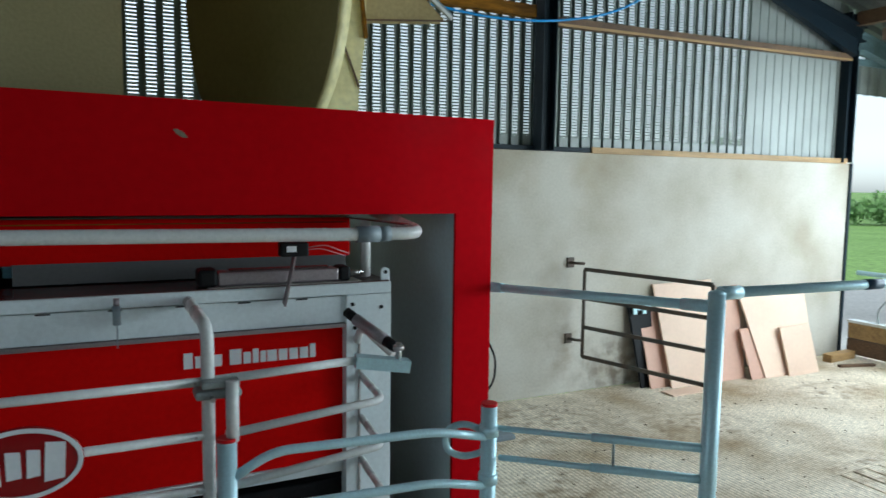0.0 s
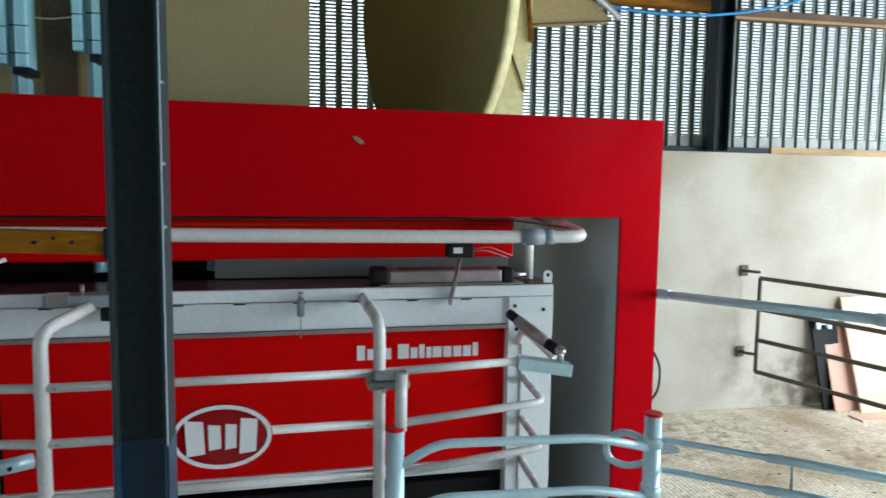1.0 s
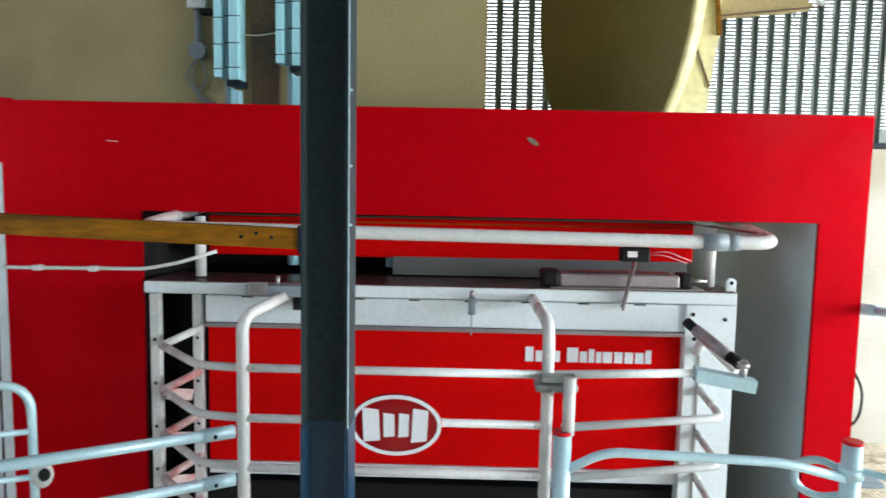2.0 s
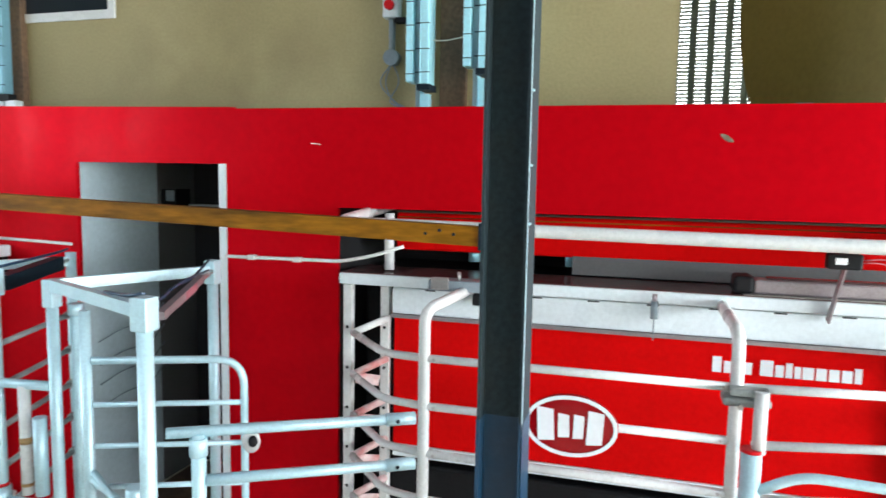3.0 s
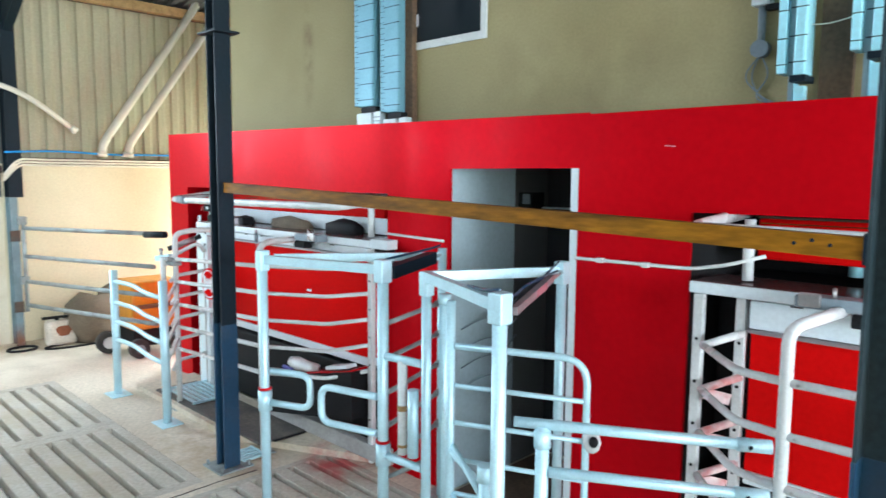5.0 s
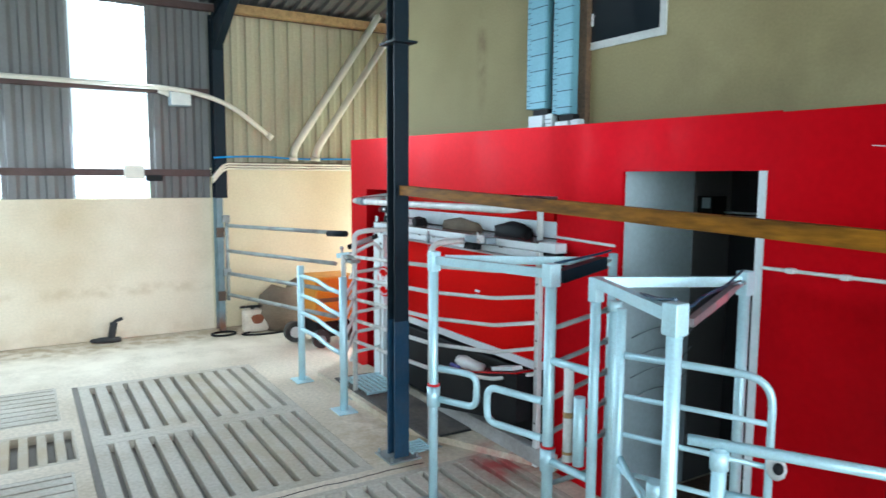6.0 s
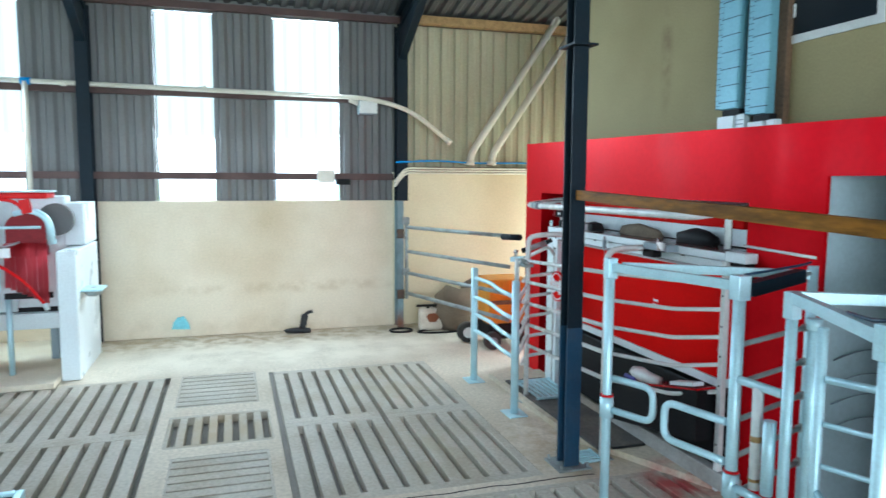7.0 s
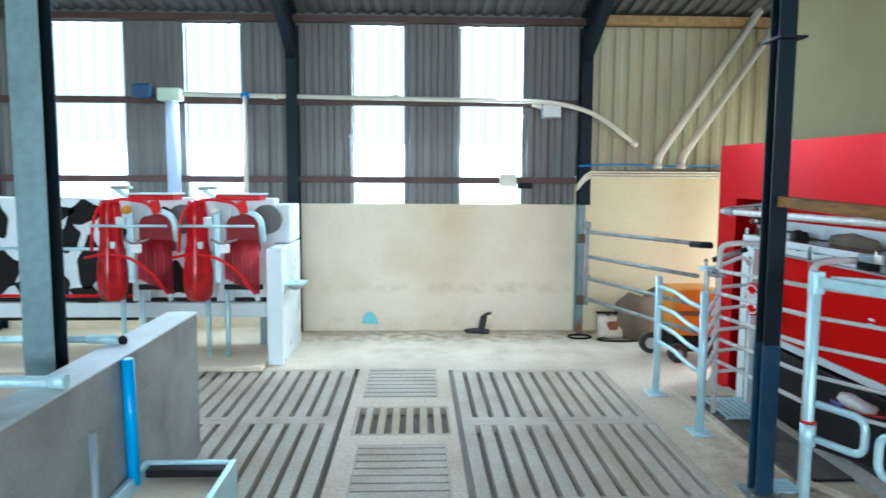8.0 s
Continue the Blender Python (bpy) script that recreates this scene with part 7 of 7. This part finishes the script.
    part("front_bar", B(tube, [(-7.98, y - 0.5, 1.60), (-7.98, y + 0.35, 1.60)], 0.016), GALV, f)
    part("clip", B(box, (-7.96, y - 0.04, 1.30), (-7.93, y + 0.08, 1.40), 0.01), WHITE_MARK, f)
    part("lamp_knob", B(ball, (-8.0, y - 0.10, 1.78), 0.05, 0.06, 0.05), ORANGE if y < -2.6 else WHITE_TUBE, f)
    part("side_handle", B(tube, [(-8.0, y - 0.14, 1.45), (-7.9, y + 0.0, 1.40), (-7.9, y + 0.18, 1.46)], 0.012, 0.06), MAUVE, f)
    return f


FEED_PANEL = mat("pale_blue_grey_plastic", (0.60, 0.68, 0.70), 0.35, stain=(0.45, 0.50, 0.52), amount=0.4, scale=8, grain_amount=0.06, bump=0.03)
FEED_MESH = mat("maroon_mesh", (0.22, 0.006, 0.012), 0.7, stain=(0.12, 0.004, 0.008), amount=0.6, scale=14)
FEED_DRUM = mat("maroon_drum", (0.20, 0.025, 0.035), 0.45, amount=0.5, scale=10)
FOLDED = mat("dark_red_folded_plastic", (0.52, 0.005, 0.010), 0.22, stain=(0.20, 0.003, 0.006), amount=0.8, scale=7, grain=50, bump=0.05)
calf_feeder(-3.12, "red calf feeder with strip curtain and hose", FOLDED)
calf_feeder(-2.15, "red calf feeder with strip curtain and hose beside the white stub", FOLDED)
setting("pen_back_panel", B(box, (-9.3, -1.72, 1.36), (-8.6, -1.52, 1.82), 0.01), WHITE_SHEET, "white panel above the stub wall")

# ---- north-east corner ----
def leaning(x0, x1, y_foot, h, lean, t, label, mtl=None, tilt=0.0, spread=0.0):
    """A sheet leaning on the gable wall, its foot on the floor."""
    d = math.sqrt(max(h * h - lean * lean, 0.01))
    q = [(x0, y_foot, 0), (x1, y_foot, 0), (x1 + tilt + spread, y_foot + lean, d), (x0 + tilt, y_foot + lean, d * 0.985)]
    return whole("plywood_sheet", B(prism, q, (0, 0, 0), (0, t, 0.002)), mtl or PLY, ((x0 + x1) / 2, y_foot, 0), label, "plywood sheet", "leaning sheets")


leaning(5.06, 5.70, 5.33, 1.10, 0.28, 0.018, "large pale plywood sheet leaning on the wall", tilt=-0.06, spread=0.2)
leaning(4.84, 5.12, 5.40, 0.80, 0.20, 0.014, "small pink plywood offcut leaning on the wall", PLY_PINK, tilt=-0.03)
leaning(5.74, 6.10, 5.31, 1.02, 0.26, 0.018, "narrow pink plywood sheet leaning on the wall", PLY_PINK, tilt=0.10)
leaning(6.11, 6.29, 5.22, 0.56, 0.17, 0.016, "small pink plywood offcut leaning on the wall", PLY_PINK, tilt=-0.04)
leaning(6.30, 7.12, 5.20, 0.98, 0.30, 0.018, "pale plywood sheet leaning on the wall", tilt=-0.16, spread=0.26)
leaning(6.62, 7.11, 5.15, 0.55, 0.16, 0.016, "small pale plywood offcut leaning on the wall", tilt=-0.01)
pl = thing("leaning_scrap", (4.5, 5.35, 0), "dark metal panel with pale clutter leaning behind the sheets", "panel")
part("panel", B(prism, [(4.77, 5.46, 0), (4.98, 5.46, 0), (4.96, 5.61, 0.92), (4.66, 5.61, 0.92)], (0, 0, 0), (0, 0.03, 0)), BLACK, pl)
for k in range(4):
    part("pale_patch", B(box, (4.70 + 0.062 * k, 5.548, 0.76 + 0.04 * (k % 2)), (4.745 + 0.062 * k, 5.565, 0.86 + 0.02 * (k % 3))), GALV, pl)
whole("plywood_scrap", B(box, (4.85, 5.10, 0.0), (5.35, 5.27, 0.016)), PLY, (4.9, 5.05, 0), "flat plywood scrap on the floor", "plywood sheet")
whole("timber_offcut", B(slab, (7.60, 5.40, 0.05), (8.10, 5.44, 0.05), 0.11, 0.09), TIMBER, (7.7, 5.3, 0.0), "short timber offcut on the floor", "timber")
whole("timber_offcut", B(slab, (7.50, 5.18, 0.02), (7.95, 5.05, 0.02), 0.05, 0.03), TIMBER_DARK, (7.7, 5.1, 0.0), "thin dark timber offcut on the floor", "timber")
ew = thing("timber_wall", (8.25, 4.0, 0), "low wall of brown timber boards on the open side", "low wall")
for k in range(2):
    part("board", B(box, (8.18, -1.0, 0.03 + 0.20 * k), (8.24, NORTH - 0.1, 0.22 + 0.20 * k), 0.004), TIMBER if k else TIMBER_DARK, ew)
part("sill", B(box, (8.15, -1.0, 0.425), (8.27, NORTH - 0.1, 0.46), 0.004), WHITE_TUBE, ew, "pale sill")
eg = thing("east_rails", (8.25, 3.5, 0.45), "galvanised rails and bent bars on the open side", "rail")
part("top_rail", B(tube, [(8.22, -1.0, 1.05), (8.22, NORTH - 0.15, 1.05)], 0.03), GALV, eg)
for k in range(9):
    y = 5.2 - k * 0.5
    part("bent_bar", B(tube, [(8.22, y, 0.46), (8.22, y + 0.02, 0.62), (8.22, y - 0.22, 0.92), (8.22, y - 0.24, 1.05)], 0.012, 0.1, 8), GALV_DARK, eg)
setting("gable_end_post", B(box, (8.145, NORTH - 0.02, 0), (8.19, NORTH + 0.15, 2.40), 0.003), COLUMN, "dark steel edge on the wall's end", "trim")

rng = random.Random(11)
bm = bmesh.new()
for k in range(700):
    x, y = 1.9 + rng.random() * 6.0, 2.2 + rng.random() * 3.35
    a, w = rng.random() * 6.283, 0.003 + 0.007 * rng.random() ** 4
    u, v = Vector((math.cos(a), math.sin(a), 0)), Vector((-math.sin(a), math.cos(a), 0))
    c = Vector((x, y, 0.003))
    lo = [bm.verts.new(c + u * w * i * (1 + rng.random()) + v * w * j * 0.6) for i, j in ((-1, -1), (1, -1), (1, 1), (-1, 1))]
    up = bm.verts.new(c + Vector((0, 0, w * 0.9)))
    for q in range(4):
        bm.faces.new((lo[q], lo[(q + 1) % 4], up))
setting("floor_litter", bm, SACK, "dark crumbs and straw scattered over the concrete", "litter", "stuff")

# hedge and trees beyond the yard
def leafy(bm, rng, cx, cy, base_z, w, h, count, size):
    """A loose crown of small leaf cards, with gaps and an uneven outline."""
    for _ in range(count):
        a, b, r = rng.random() * 6.283, rng.random() * 2 - 1, rng.random() ** 0.4
        k = 1 + 0.35 * noise.noise(Vector((cx + math.cos(a) * 2, cy + math.sin(a) * 2, b * 2)))
        p = Vector((cx + math.cos(a) * w * r * k * math.sqrt(1 - b * b), cy + math.sin(a) * w * r * k * math.sqrt(1 - b * b), base_z + h * (0.5 + 0.5 * b * r * k)))
        u = Vector((rng.random() - 0.5, rng.random() - 0.5, rng.random() - 0.5)).normalized()
        v = u.orthogonal().normalized()
        s = size * (0.6 + rng.random() * 0.8)
        bm.faces.new([bm.verts.new(p + q) for q in (-u * s, v * s * 0.6, u * s, -v * s * 0.6)])
    return bm


rng = random.Random(3)
bm = bmesh.new()
for k in range(46):
    leafy(bm, rng, 26 + k * 1.4 + rng.random(), 40 - k * 1.15 + rng.random() * 2, 0, 1.6, 1.6 + rng.random() * 1.0, 420, 0.22)
setting("hedge", bm, LEAF, "green field hedge beyond the yard", "hedge", "stuff")
for k, (x, y, h) in enumerate(((40, 36, 5.5), (50, 27, 6.5), (33, 44, 5.0))):
    tree = thing("tree", (x, y, 0), "broad green hedgerow tree", "tree", "hedgerow trees")
    tb = bmesh.new()
    tube(tb, [(x, y, 0), (x + 0.1, y, h * 0.4), (x + 0.2, y + 0.1, h * 0.75)], 0.16, 0.4, 8)
    for j in range(5):
        a = j * 1.26
        tube(tb, [(x + 0.1, y, h * (0.35 + 0.06 * j)), (x + math.cos(a) * 1.3, y + math.sin(a) * 1.3, h * (0.6 + 0.05 * j))], 0.06, 0, 6)
    part("trunk", tb, TIMBER_DARK, tree)
    part("crown", B(leafy, rng, x, y, h * 0.3, h * 0.42, h * 0.75, 3200, 0.2), LEAF, tree)
